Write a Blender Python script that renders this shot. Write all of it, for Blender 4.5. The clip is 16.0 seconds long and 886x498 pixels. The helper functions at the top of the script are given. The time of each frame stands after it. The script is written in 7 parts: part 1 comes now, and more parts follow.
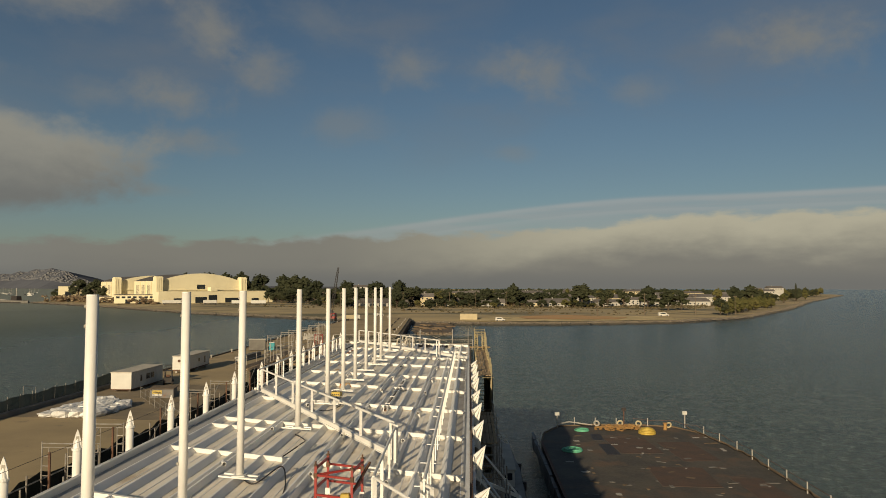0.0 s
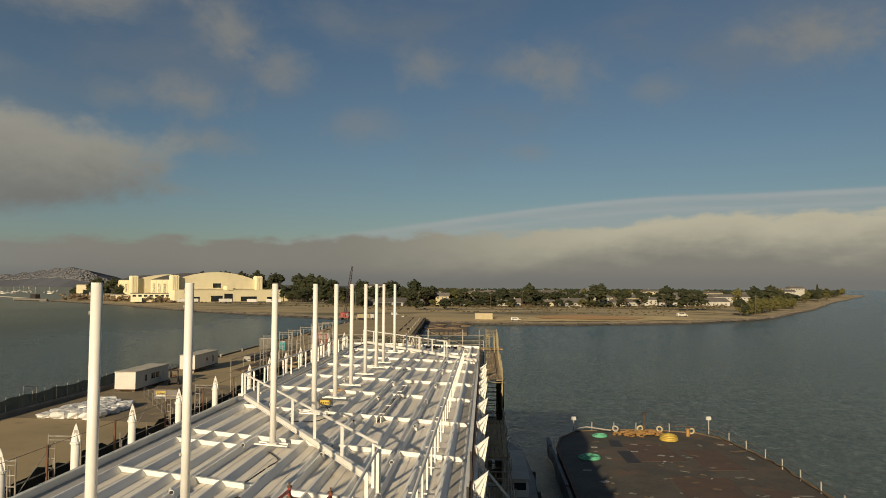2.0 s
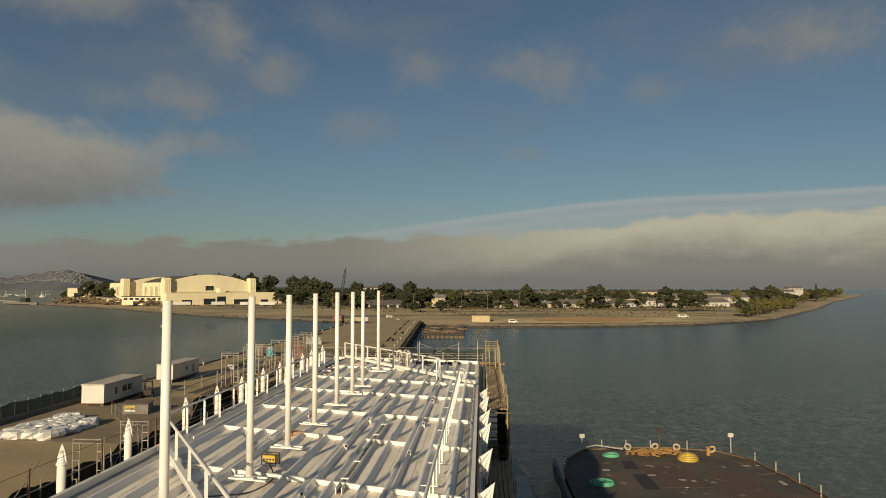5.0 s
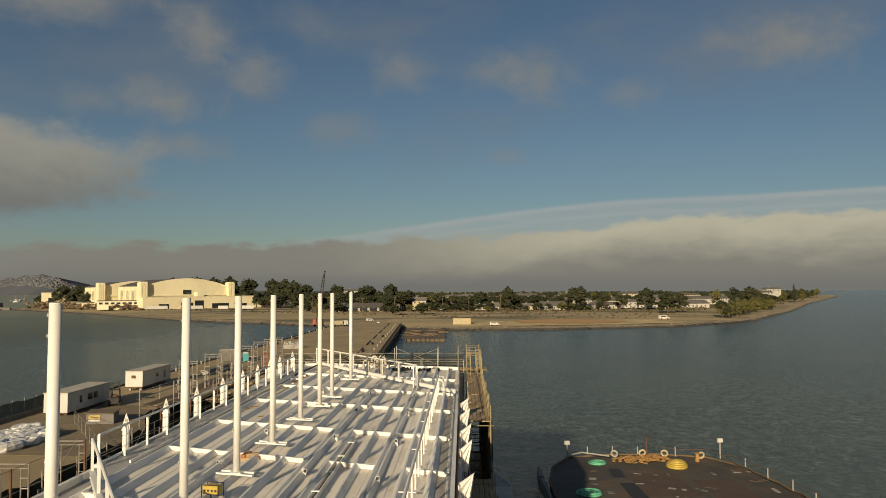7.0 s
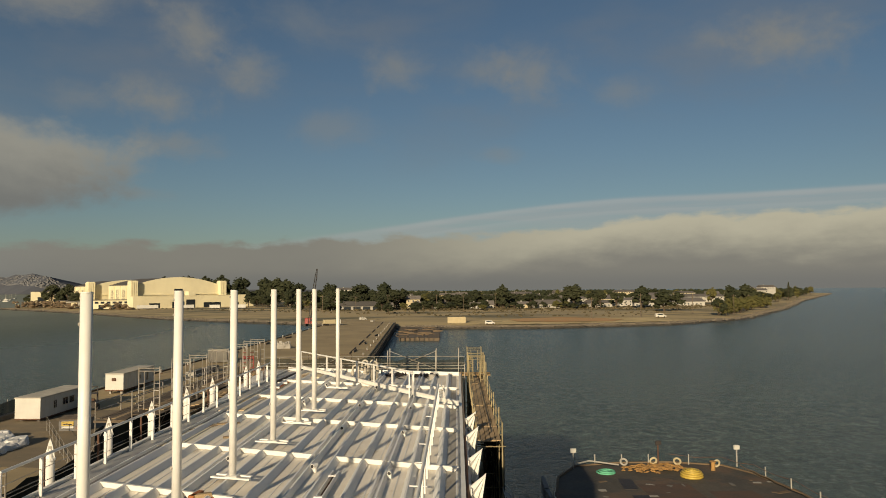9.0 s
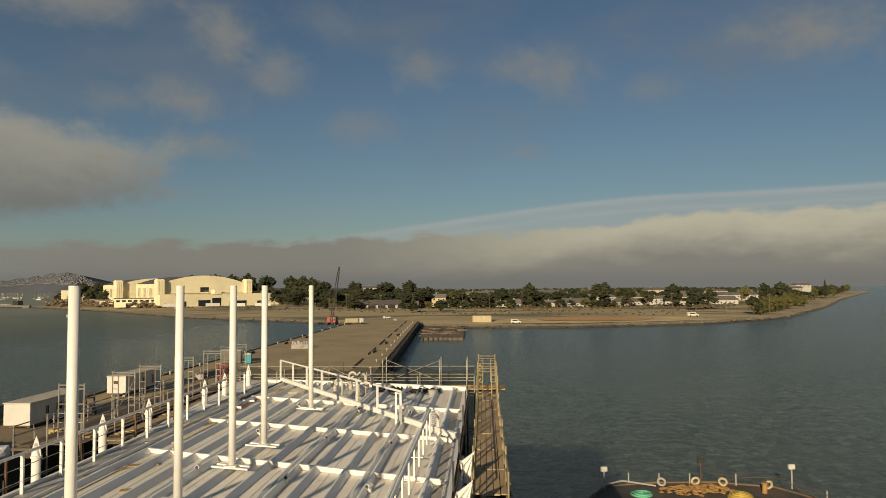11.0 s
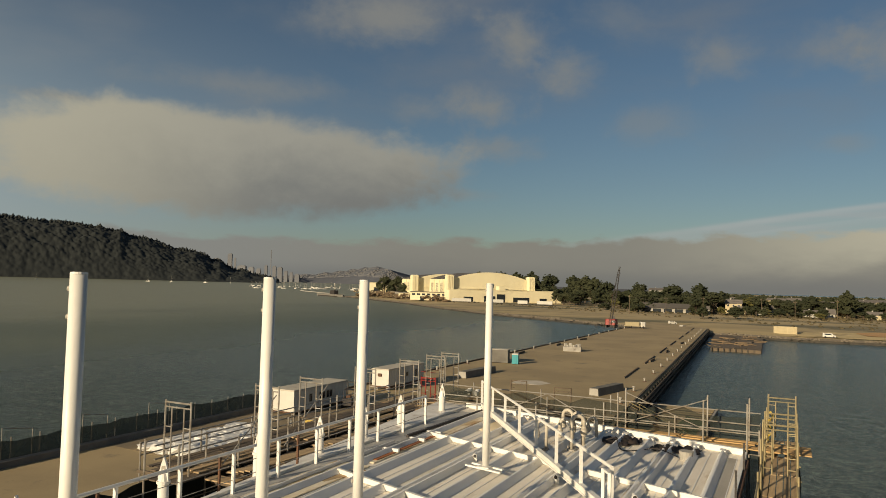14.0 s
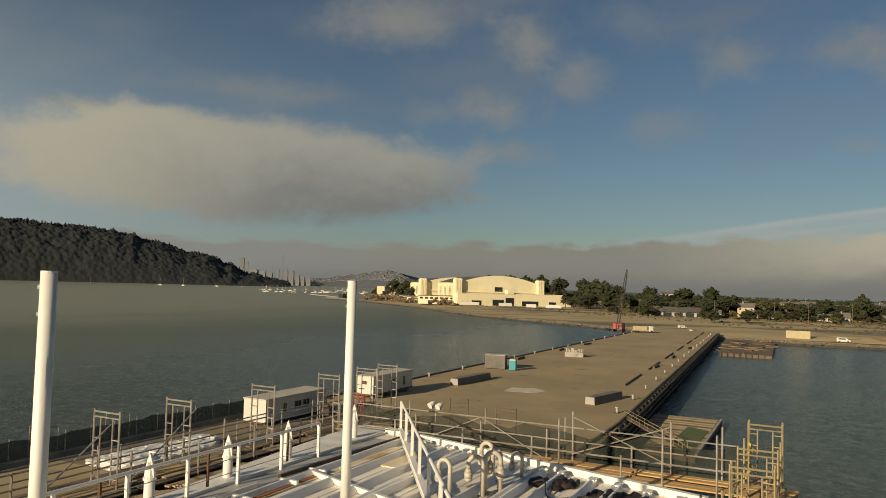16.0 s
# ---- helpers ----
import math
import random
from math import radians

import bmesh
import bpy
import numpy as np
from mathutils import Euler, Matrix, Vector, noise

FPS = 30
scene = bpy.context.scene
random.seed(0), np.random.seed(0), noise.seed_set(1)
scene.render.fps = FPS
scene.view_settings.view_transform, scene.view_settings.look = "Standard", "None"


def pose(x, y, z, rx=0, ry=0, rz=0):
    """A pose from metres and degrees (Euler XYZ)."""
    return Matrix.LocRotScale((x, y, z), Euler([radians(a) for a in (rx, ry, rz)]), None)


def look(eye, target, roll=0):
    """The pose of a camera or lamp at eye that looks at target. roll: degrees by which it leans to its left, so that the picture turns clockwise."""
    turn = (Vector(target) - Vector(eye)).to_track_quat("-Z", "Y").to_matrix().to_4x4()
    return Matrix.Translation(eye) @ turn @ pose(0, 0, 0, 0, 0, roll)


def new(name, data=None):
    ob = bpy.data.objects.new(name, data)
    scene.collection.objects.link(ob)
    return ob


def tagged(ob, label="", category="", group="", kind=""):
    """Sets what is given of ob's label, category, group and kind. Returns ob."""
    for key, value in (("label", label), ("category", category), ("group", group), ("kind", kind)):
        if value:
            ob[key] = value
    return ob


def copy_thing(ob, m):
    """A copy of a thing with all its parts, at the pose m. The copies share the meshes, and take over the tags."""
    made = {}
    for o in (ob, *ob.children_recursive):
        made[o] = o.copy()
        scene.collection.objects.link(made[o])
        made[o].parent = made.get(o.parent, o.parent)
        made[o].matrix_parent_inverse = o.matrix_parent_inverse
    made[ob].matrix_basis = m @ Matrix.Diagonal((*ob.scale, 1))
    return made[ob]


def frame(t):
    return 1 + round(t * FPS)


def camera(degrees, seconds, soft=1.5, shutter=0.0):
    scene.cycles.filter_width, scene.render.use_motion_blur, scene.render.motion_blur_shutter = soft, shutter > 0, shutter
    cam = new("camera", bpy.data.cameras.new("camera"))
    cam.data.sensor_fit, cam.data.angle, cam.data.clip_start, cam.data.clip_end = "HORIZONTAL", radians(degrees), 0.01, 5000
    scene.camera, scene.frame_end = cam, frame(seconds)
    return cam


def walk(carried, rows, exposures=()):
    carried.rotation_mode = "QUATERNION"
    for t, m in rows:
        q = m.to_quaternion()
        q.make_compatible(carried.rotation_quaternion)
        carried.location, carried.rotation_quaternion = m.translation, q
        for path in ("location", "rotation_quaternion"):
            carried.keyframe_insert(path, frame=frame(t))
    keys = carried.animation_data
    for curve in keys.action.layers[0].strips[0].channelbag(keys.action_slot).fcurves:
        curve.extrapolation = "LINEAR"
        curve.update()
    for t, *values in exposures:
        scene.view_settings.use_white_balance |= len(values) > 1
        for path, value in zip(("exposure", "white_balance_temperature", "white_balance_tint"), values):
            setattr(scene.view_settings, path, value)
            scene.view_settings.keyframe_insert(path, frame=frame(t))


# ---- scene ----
cam = camera(63.0, 16.0, soft=0.9)
PATH = [
    (0, (0.273, -2.702, 16.271), (0.2005, -0.7054, 16.3708), 0.17),
    (0.5, (0.738, -2.585, 16.240), (0.6939, -0.5883, 16.3436), 0.07),
    (1, (0.913, -1.513, 16.035), (0.8846, 0.4843, 16.1402), 0.04),
    (1.5, (0.965, -0.320, 16.099), (0.8852, 1.6754, 16.2003), 0.19),
    (2, (0.764, 1.702, 16.070), (0.6468, 3.6958, 16.1683), 0.33),
    (2.5, (0.613, 3.217, 16.179), (0.5268, 5.2128, 16.2757), 0.30),
    (3, (0.294, 5.085, 16.198), (0.2075, 7.0811, 16.2947), 0.34),
    (3.5, (0.016, 6.938, 16.257), (-0.1030, 8.9319, 16.3531), 0.28),
    (6, (0.798, 12.944, 16.463), (0.7158, 14.9396, 16.5686), -0.17),
    (6.5, (0.695, 13.795, 16.428), (0.6352, 15.7912, 16.5345), -0.07),
    (7, (0.585, 14.750, 16.304), (0.5307, 16.7460, 16.4132), -0.23),
    (7.5, (0.374, 15.650, 16.276), (0.3257, 17.6466, 16.3861), -0.13),
    (8, (0.175, 17.225, 16.139), (0.1531, 19.2218, 16.2483), -0.38),
    (8.5, (0.055, 18.801, 16.174), (0.0140, 20.7974, 16.2809), -0.09),
    (9, (0.066, 20.721, 16.121), (0.0292, 22.7182, 16.2262), -0.35),
    (11.5, (1.613, 31.569, 16.024), (1.4881, 33.5629, 16.1246), -0.25),
    (12, (1.904, 33.661, 16.030), (1.7764, 35.6544, 16.1312), -0.01),
    (12.5, (2.177, 35.686, 16.098), (2.0389, 37.6781, 16.2009), 0.10),
    (13, (2.179, 37.900, 16.080), (2.0044, 39.8899, 16.1840), 0.26),
    (13.5, (1.978, 40.211, 16.074), (1.3808, 42.1177, 16.1720), 0.93),
    (14, (1.680, 42.074, 16.063), (0.8149, 43.8753, 16.1552), 1.56),
    (14.5, (1.188, 43.754, 16.053), (0.1312, 45.4502, 16.1376), 2.14),
    (15, (0.958, 45.622, 16.016), (-0.0100, 47.3696, 16.1067), 2.02),
    (15.5, (1.415, 47.560, 15.970), (0.5156, 49.3433, 16.0667), 1.87),
    (16, (2.645, 49.229, 16.010), (1.7501, 51.0148, 16.1114), 1.54),
]
walk(cam, [(t, look(eye, target, roll)) for t, eye, target, roll in PATH], exposures=[(0.0, -0.08), (1.0, 0.04), (2.5, 0.02), (13.0, 0.04), (14.5, 0.12), (16.0, 0.11)])

PIER_Z, WATER_Z, DECK_Z = -2.5, -6.0, 10.0
SUN_AZ, SUN_EL = 195.5, 16.5   # clockwise from +y; degrees


# ---- light ----
class Nodes:
    """Short spelling for node graphs: every method returns an output socket."""

    def __init__(self, tree):
        self.tree = tree

    def make(self, kind, **values):
        node = self.tree.nodes.new(kind)
        for key, value in values.items():
            setattr(node, key, value)
        return node

    def put(self, socket, value):
        if isinstance(value, bpy.types.NodeSocket):
            self.tree.links.new(value, socket)
        else:
            socket.default_value = value

    def math(self, op, a, b=0.0, c=0.0, clamp=False):
        node = self.make("ShaderNodeMath", operation=op, use_clamp=clamp)
        for socket, value in zip(node.inputs, (a, b, c)):
            self.put(socket, value)
        return node.outputs[0]

    def step(self, x, a, b, lo=0.0, hi=1.0):
        node = self.make("ShaderNodeMapRange", interpolation_type="SMOOTHSTEP")
        for key, value in (("Value", x), ("From Min", a), ("From Max", b), ("To Min", lo), ("To Max", hi)):
            self.put(node.inputs[key], value)
        return node.outputs[0]

    def mix(self, f, a, b, blend="MIX"):
        node = self.make("ShaderNodeMix", data_type="RGBA", blend_type=blend)
        self.put(node.inputs[0], f)
        self.put(node.inputs[6], a if isinstance(a, bpy.types.NodeSocket) else (*a, 1.0))
        self.put(node.inputs[7], b if isinstance(b, bpy.types.NodeSocket) else (*b, 1.0))
        return node.outputs[2]

    def noise(self, vector, scale, detail=4.0, rough=0.55, distortion=0.0):
        node = self.make("ShaderNodeTexNoise")
        self.put(node.inputs["Vector"], vector)
        for key, value in (("Scale", scale), ("Detail", detail), ("Roughness", rough), ("Distortion", distortion)):
            self.put(node.inputs[key], value)
        return node.outputs[0]

    def vec(self, x, y, z):
        node = self.make("ShaderNodeCombineXYZ")
        for socket, value in zip(node.inputs, (x, y, z)):
            self.put(socket, value)
        return node.outputs[0]

    def stretch(self, vector, sx, sy, sz):
        node = self.make("ShaderNodeMapping")
        self.put(node.inputs["Vector"], vector)
        node.inputs["Scale"].default_value = (sx, sy, sz)
        return node.outputs[0]


def make_sky():
    world = bpy.data.worlds.new("sky")
    scene.world = world
    world.use_nodes = True
    tree = world.node_tree
    tree.nodes.clear()
    n = Nodes(tree)
    sky = n.make("ShaderNodeTexSky", sky_type="NISHITA", sun_disc=False, sun_elevation=radians(SUN_EL), sun_rotation=radians(SUN_AZ),
                 air_density=1.0, dust_density=0.6, ozone_density=2.0)
    place = n.make("ShaderNodeTexCoord").outputs["Generated"]
    axes = n.make("ShaderNodeSeparateXYZ")
    n.put(axes.inputs[0], place)
    x, y, z = axes.outputs
    # azimuth to the left of +y and elevation, both in degrees
    az = n.math("MULTIPLY", n.math("ARCTAN2", n.math("MULTIPLY", x, -1.0), y), 57.2958)
    el = n.math("MULTIPLY", n.math("ARCSINE", z), 57.2958)
    flat = n.vec(n.math("MULTIPLY", az, 0.05), n.math("MULTIPLY", el, 0.13), 0.0)
    puff = n.noise(flat, 1.1, 5.0, 0.5, 0.1)
    fine = n.noise(flat, 7.0, 4.0, 0.55)

    def blob(a, e, wa, we):
        da = n.math("DIVIDE", n.math("SUBTRACT", az, a), wa)
        de = n.math("DIVIDE", n.math("SUBTRACT", el, e), we)
        return n.math("SQRT", n.math("ADD", n.math("MULTIPLY", da, da), n.math("MULTIPLY", de, de)))

    colour = n.mix(1.0, sky.outputs[0], (0.66, 0.69, 0.69), "MULTIPLY")
    warm, dull = (6.9, 6.4, 4.75), (3.2, 3.05, 2.6)
    # thin high veil over the left half
    veil = n.math("MULTIPLY", n.step(puff, 0.42, 0.72), n.step(el, 6.0, 16.0, 0.0, 0.45))
    colour = n.mix(veil, colour, (2.7, 2.75, 2.75))
    # brighter haze towards the left
    glow = n.math("MULTIPLY", n.step(az, 24.0, 72.0), n.step(el, 24.0, 2.0, 0.06, 0.82))
    colour = n.mix(glow, colour, (5.0, 5.7, 5.8))
    # separate small puffs, torn at their edges
    tuft = n.vec(n.math("MULTIPLY", az, 0.075), n.math("MULTIPLY", el, 0.1), 2.0)
    torn = n.math("ADD", n.math("MULTIPLY", n.math("SUBTRACT", n.noise(tuft, 2.6, 7.0, 0.58, 0.35), 0.5), 2.2), n.math("MULTIPLY", n.math("SUBTRACT", n.noise(tuft, 9.0, 5.0, 0.6), 0.5), 0.8))
    for a, e, wa, we, most in ((31.0, 19.9, 6.0, 2.2, 0.74), (20.4, 18.6, 3.2, 2.4, 0.74), (16.2, 16.4, 3.0, 2.2, 0.66), (22.6, 13.8, 4.0, 1.9, 0.8), (22.0, 10.6, 3.6, 1.4, 0.62), (27.5, 13.4, 3.6, 1.2, 0.4),
                               (4.6, 17.0, 2.8, 1.9, 0.56), (-2.0, 16.8, 3.0, 1.6, 0.46), (-6.4, 16.4, 3.6, 2.4, 0.64), (-13.1, 14.9, 2.4, 1.3, 0.4), (-24.8, 17.2, 4.4, 2.4, 0.86), (-19.8, 18.0, 3.2, 1.4, 0.56),
                               (9.3, 12.4, 4.0, 1.6, 0.36), (-3.5, 10.5, 1.8, 0.9, 0.32), (53.2, 12.2, 4.2, 0.55, 0.75), (41.5, 14.4, 9.0, 1.2, 0.42), (12.0, 20.4, 4.0, 2.0, 0.3), (24.0, 7.0, 3.0, 0.6, 0.4)):
        reach = n.math("ADD", blob(a, e, wa, we), torn)
        colour = n.mix(n.step(reach, 1.3, -0.2, 0.0, most), colour, (3.5, 3.42, 3.05))
    # the long lens-shaped cloud
    d = n.math("ADD", blob(43.4, 8.7, 19.8, 4.4), n.math("MULTIPLY", n.math("SUBTRACT", puff, 0.5), 0.8))
    d = n.math("ADD", d, n.math("MULTIPLY", torn, 0.26))
    body = n.mix(n.step(n.math("ADD", el, n.math("MULTIPLY", torn, 2.2)), 5.0, 11.5), (2.6, 2.6, 2.4), (4.65, 4.45, 3.7))
    body = n.mix(n.step(az, 36.0, 58.0, 0.0, 0.8), body, (6.3, 5.8, 4.3))
    colour = n.mix(n.step(d, 1.06, 0.7, 0.0, 0.95), colour, body)
    # streak that climbs to the right, pale below it
    line = n.step(az, 28.0, -16.0, 2.6, 6.8)
    under = n.math("SUBTRACT", line, el)
    pale = n.math("MULTIPLY", n.step(under, -0.25, 0.35), n.step(under, 6.5, 0.2, 0.25, 1.0))
    pale = n.math("MULTIPLY", pale, n.step(az, 24.0, 10.0, 0.0, 0.62))
    pale = n.math("MULTIPLY", pale, n.step(n.noise(n.stretch(flat, 1.0, 6.0, 1.0), 2.2, 3.0), 0.25, 0.62, 0.55, 1.0))
    colour = n.mix(pale, colour, (4.9, 5.1, 5.0))
    for low, high, most in ((-0.1, 0.4, 0.36), (0.85, 1.15, 0.12)):
        mid = (low + high) / 2
        thin = n.math("MULTIPLY", n.step(under, low, mid), n.step(under, high + 0.2, mid))
        thin = n.math("MULTIPLY", thin, n.step(n.noise(n.stretch(flat, 0.7, 2.0, 1.0), 3.0, 3.0), 0.3, 0.6, 0.2, most))
        colour = n.mix(n.math("MULTIPLY", thin, n.step(az, 14.0, 0.0)), colour, (6.2, 6.3, 6.0))
    # fog bank on the horizon
    top = n.math("ADD", 3.9, n.step(az, 10.0, -20.0, 0.0, 1.1))
    top = n.math("SUBTRACT", top, n.step(az, 8.0, 26.0, 0.0, 0.7))
    top = n.math("ADD", top, n.math("MULTIPLY", n.math("SUBTRACT", puff, 0.5), 3.4))
    top = n.math("ADD", top, n.math("MULTIPLY", n.math("SUBTRACT", fine, 0.5), 2.0))
    depth = n.math("SUBTRACT", top, el)
    bank = n.mix(n.step(n.math("ADD", depth, n.math("MULTIPLY", n.math("SUBTRACT", puff, 0.5), 1.6)), 0.5, 3.9), warm, dull)
    bank = n.mix(n.step(az, -14.0, 14.0, 0.0, 0.88), bank, (2.85, 2.75, 2.4))
    bank = n.mix(n.step(az, 24.0, 46.0, 0.0, 0.7), bank, (3.35, 3.4, 3.2))
    bank = n.mix(n.step(el, 1.6, 0.1, 0.0, 0.55), bank, (2.15, 2.2, 2.15))
    colour = n.mix(n.step(depth, -0.3, 0.4, 0.0, 0.98), colour, bank)
    back = n.make("ShaderNodeBackground")
    n.put(back.inputs["Color"], colour)
    n.put(back.inputs["Strength"], 0.065)
    n.put(n.make("ShaderNodeOutputWorld").inputs["Surface"], back.outputs[0])


make_sky()
sun = new("sun", bpy.data.lights.new("sun", "SUN"))
sun.data.energy, sun.data.angle, sun.data.color = 5.5, radians(0.6), (1.0, 0.81, 0.54)
to_sun = Vector((math.sin(radians(SUN_AZ)) * math.cos(radians(SUN_EL)), math.cos(radians(SUN_AZ)) * math.cos(radians(SUN_EL)), math.sin(radians(SUN_EL))))
sun.matrix_world = look(to_sun * 200, (0, 0, 0))


# ---- materials ----
def material(name, base, other=None, scale=1.0, amount=0.5, rough=0.6, metal=0.0, grain=20.0, bump=0.1, dirt=None, dirt_scale=0.4, dirt_edge=(0.55, 0.75),
             stretch=(1, 1, 1), vary=0.0, spec=0.5, space="Object"):
    """A painted, stone or wooden surface: two tones at one scale, dirt at another, fine grain in the relief."""
    mat = bpy.data.materials.new(name)
    mat.use_nodes = True
    tree = mat.node_tree
    n = Nodes(tree)
    shader = tree.nodes["Principled BSDF"]
    at = n.stretch(n.make("ShaderNodeTexCoord").outputs[space], *stretch)
    spot = n.noise(at, scale, 6.0, 0.6)
    colour = n.mix(n.step(spot, 0.35, 0.65, 0.0, amount), base, other or tuple(c * 0.7 for c in base))
    if dirt:
        colour = n.mix(n.step(n.noise(at, dirt_scale, 7.0, 0.65), *dirt_edge), colour, dirt)
    if vary:
        rand = n.make("ShaderNodeObjectInfo").outputs["Random"]
        colour = n.mix(n.math("MULTIPLY", rand, vary), colour, tuple(c * 0.45 for c in base))
    fine = n.noise(at, grain, 5.0, 0.6)
    n.put(shader.inputs["Base Color"], colour)
    n.put(shader.inputs["Roughness"], n.step(fine, 0.2, 0.8, max(rough - 0.1, 0.03), min(rough + 0.12, 1.0)))
    n.put(shader.inputs["Metallic"], metal)
    n.put(shader.inputs["Specular IOR Level"], spec)
    if bump:
        relief = n.make("ShaderNodeBump")
        n.put(relief.inputs["Strength"], bump)
        n.put(relief.inputs["Distance"], 0.02)
        n.put(relief.inputs["Height"], fine)
        n.put(shader.inputs["Normal"], relief.outputs[0])
    return mat


WHITE = material("white_paint", (0.75, 0.735, 0.69), (0.64, 0.62, 0.56), 0.8, 0.6, 0.45, dirt=(0.42, 0.33, 0.22), dirt_scale=1.7, dirt_edge=(0.66, 0.82), grain=14)
GREYDECK = material("grey_deck_paint", (0.42, 0.39, 0.33), (0.3, 0.27, 0.22), 0.9, 0.8, 0.6, dirt=(0.2, 0.16, 0.11), dirt_scale=1.3, dirt_edge=(0.5, 0.75), stretch=(1, 0.3, 1), grain=9)
SIDEGREY = material("grey_side", (0.42, 0.41, 0.39), (0.32, 0.31, 0.29), 0.5, 0.8, 0.55, dirt=(0.3, 0.25, 0.18), dirt_scale=0.9, dirt_edge=(0.55, 0.8), stretch=(1, 0.3, 1), grain=9)
DECK = material("deck_paint", (0.88, 0.82, 0.71), (0.74, 0.67, 0.55), 0.6, 0.9, 0.55, dirt=(0.48, 0.38, 0.25), dirt_scale=1.0, dirt_edge=(0.55, 0.74), stretch=(1, 0.3, 1), grain=9)
RIB = material("rib_paint", (0.8, 0.79, 0.76), (0.68, 0.66, 0.62), 0.7, 0.6, 0.5, dirt=(0.38, 0.34, 0.28), dirt_scale=1.2, dirt_edge=(0.6, 0.8), stretch=(1, 0.3, 1))
BUFF = material("buff_undercoat", (0.66, 0.55, 0.36), (0.74, 0.68, 0.55), 0.8, 0.9, 0.7, dirt=(0.45, 0.3, 0.14), dirt_scale=1.1, dirt_edge=(0.52, 0.7), stretch=(1, 0.3, 1))
SHEETED = material("sheeted_ledge", (0.78, 0.76, 0.72), (0.6, 0.57, 0.52), 1.1, 0.8, 0.5, dirt=(0.4, 0.33, 0.25), dirt_scale=1.4, dirt_edge=(0.55, 0.75), grain=3.5, bump=0.8)
HULL = material("hull_paint", (0.1, 0.1, 0.1), (0.2, 0.18, 0.16), 0.3, 0.6, 0.6, dirt=(0.16, 0.08, 0.04), dirt_scale=0.6)
BLACK = material("black_steel", (0.02, 0.02, 0.02), (0.06, 0.04, 0.03), 2.0, 0.5, 0.6)
REDRUST = material("red_rust", (0.1, 0.06, 0.04), (0.07, 0.05, 0.038), 0.5, 0.9, 0.85, dirt=(0.06, 0.045, 0.035), dirt_scale=0.6)
RUST = material("rusty_steel", (0.13, 0.06, 0.03), (0.05, 0.03, 0.02), 2.5, 0.7, 0.8)
GALV = material("scaffold_tube", (0.42, 0.4, 0.36), (0.26, 0.22, 0.17), 1.5, 0.8, 0.45, 0.5, bump=0.0)
YTUBE = material("yellowed_scaffold_tube", (0.34, 0.28, 0.15), (0.2, 0.165, 0.095), 1.5, 0.7, 0.5, 0.2, bump=0.0)
PLANK = material("scaffold_plank", (0.5, 0.36, 0.2), (0.3, 0.21, 0.115), 1.2, 0.8, 0.85, stretch=(6, 0.6, 6), vary=0.5, grain=30)
ENDPLANK = material("orange_plank", (0.62, 0.4, 0.17), (0.44, 0.27, 0.11), 1.2, 0.8, 0.85, stretch=(0.6, 6, 6), vary=0.4, grain=30)
ORANGE = material("rust_primer", (0.38, 0.13, 0.035), (0.26, 0.1, 0.04), 1.5, 0.7, 0.75, vary=0.3)
MESH = material("debris_netting", (0.012, 0.018, 0.014), (0.025, 0.03, 0.024), 0.6, 0.7, 0.9)
PAVING = material("pier_paving", (0.365, 0.28, 0.152), (0.265, 0.206, 0.115), 0.06, 0.8, 0.9, dirt=(0.15, 0.125, 0.09), dirt_scale=0.25, dirt_edge=(0.58, 0.75), grain=4, bump=0.2)
APRON = material("dark_paving", (0.16, 0.13, 0.09), (0.1, 0.085, 0.06), 0.15, 0.85, 0.9, dirt=(0.24, 0.19, 0.11), dirt_scale=0.3, dirt_edge=(0.55, 0.7), grain=4, bump=0.2)
BROWNPAVING = material("brown_paving", (0.24, 0.185, 0.11), (0.16, 0.13, 0.085), 0.12, 0.85, 0.9, dirt=(0.3, 0.23, 0.13), dirt_scale=0.22, dirt_edge=(0.55, 0.7), grain=4, bump=0.2)
TIMBER = material("weathered_timber", (0.16, 0.12, 0.08), (0.09, 0.07, 0.05), 0.8, 0.8, 0.9, vary=0.5)
PILE = material("wet_pile", (0.035, 0.03, 0.025), (0.06, 0.055, 0.045), 0.7, 0.7, 0.7, vary=0.5)
CONCRETE = material("concrete", (0.36, 0.34, 0.3), (0.26, 0.245, 0.22), 0.6, 0.7, 0.9, dirt=(0.15, 0.13, 0.11), dirt_scale=0.5)
GOOSE = material("grey_brown_paint", (0.5, 0.46, 0.38), (0.34, 0.3, 0.24), 2.0, 0.8, 0.5)
PATCH = material("pale_concrete", (0.55, 0.5, 0.42), (0.42, 0.37, 0.28), 0.5, 0.8, 0.9)
DARKCON = material("dark_concrete", (0.17, 0.16, 0.14), (0.11, 0.105, 0.095), 0.6, 0.7, 0.9)
RED = material("red_paint", (0.26, 0.022, 0.016), (0.2, 0.03, 0.02), 2.0, 0.6, 0.5)
YELLOW = material("yellow_paint", (0.5, 0.36, 0.06), (0.33, 0.23, 0.05), 2.0, 0.6, 0.5)
TEAL = material("teal_plastic", (0.04, 0.28, 0.32), (0.03, 0.2, 0.24), 1.0, 0.4, 0.4)
GLASS = material("dark_window", (0.02, 0.025, 0.03), (0.03, 0.035, 0.04), 0.5, 0.5, 0.12, bump=0.0)
CABIN = material("cabin_panel", (0.56, 0.545, 0.49), (0.47, 0.455, 0.41), 0.5, 0.6, 0.5, dirt=(0.45, 0.38, 0.28), dirt_scale=0.8, dirt_edge=(0.62, 0.85))
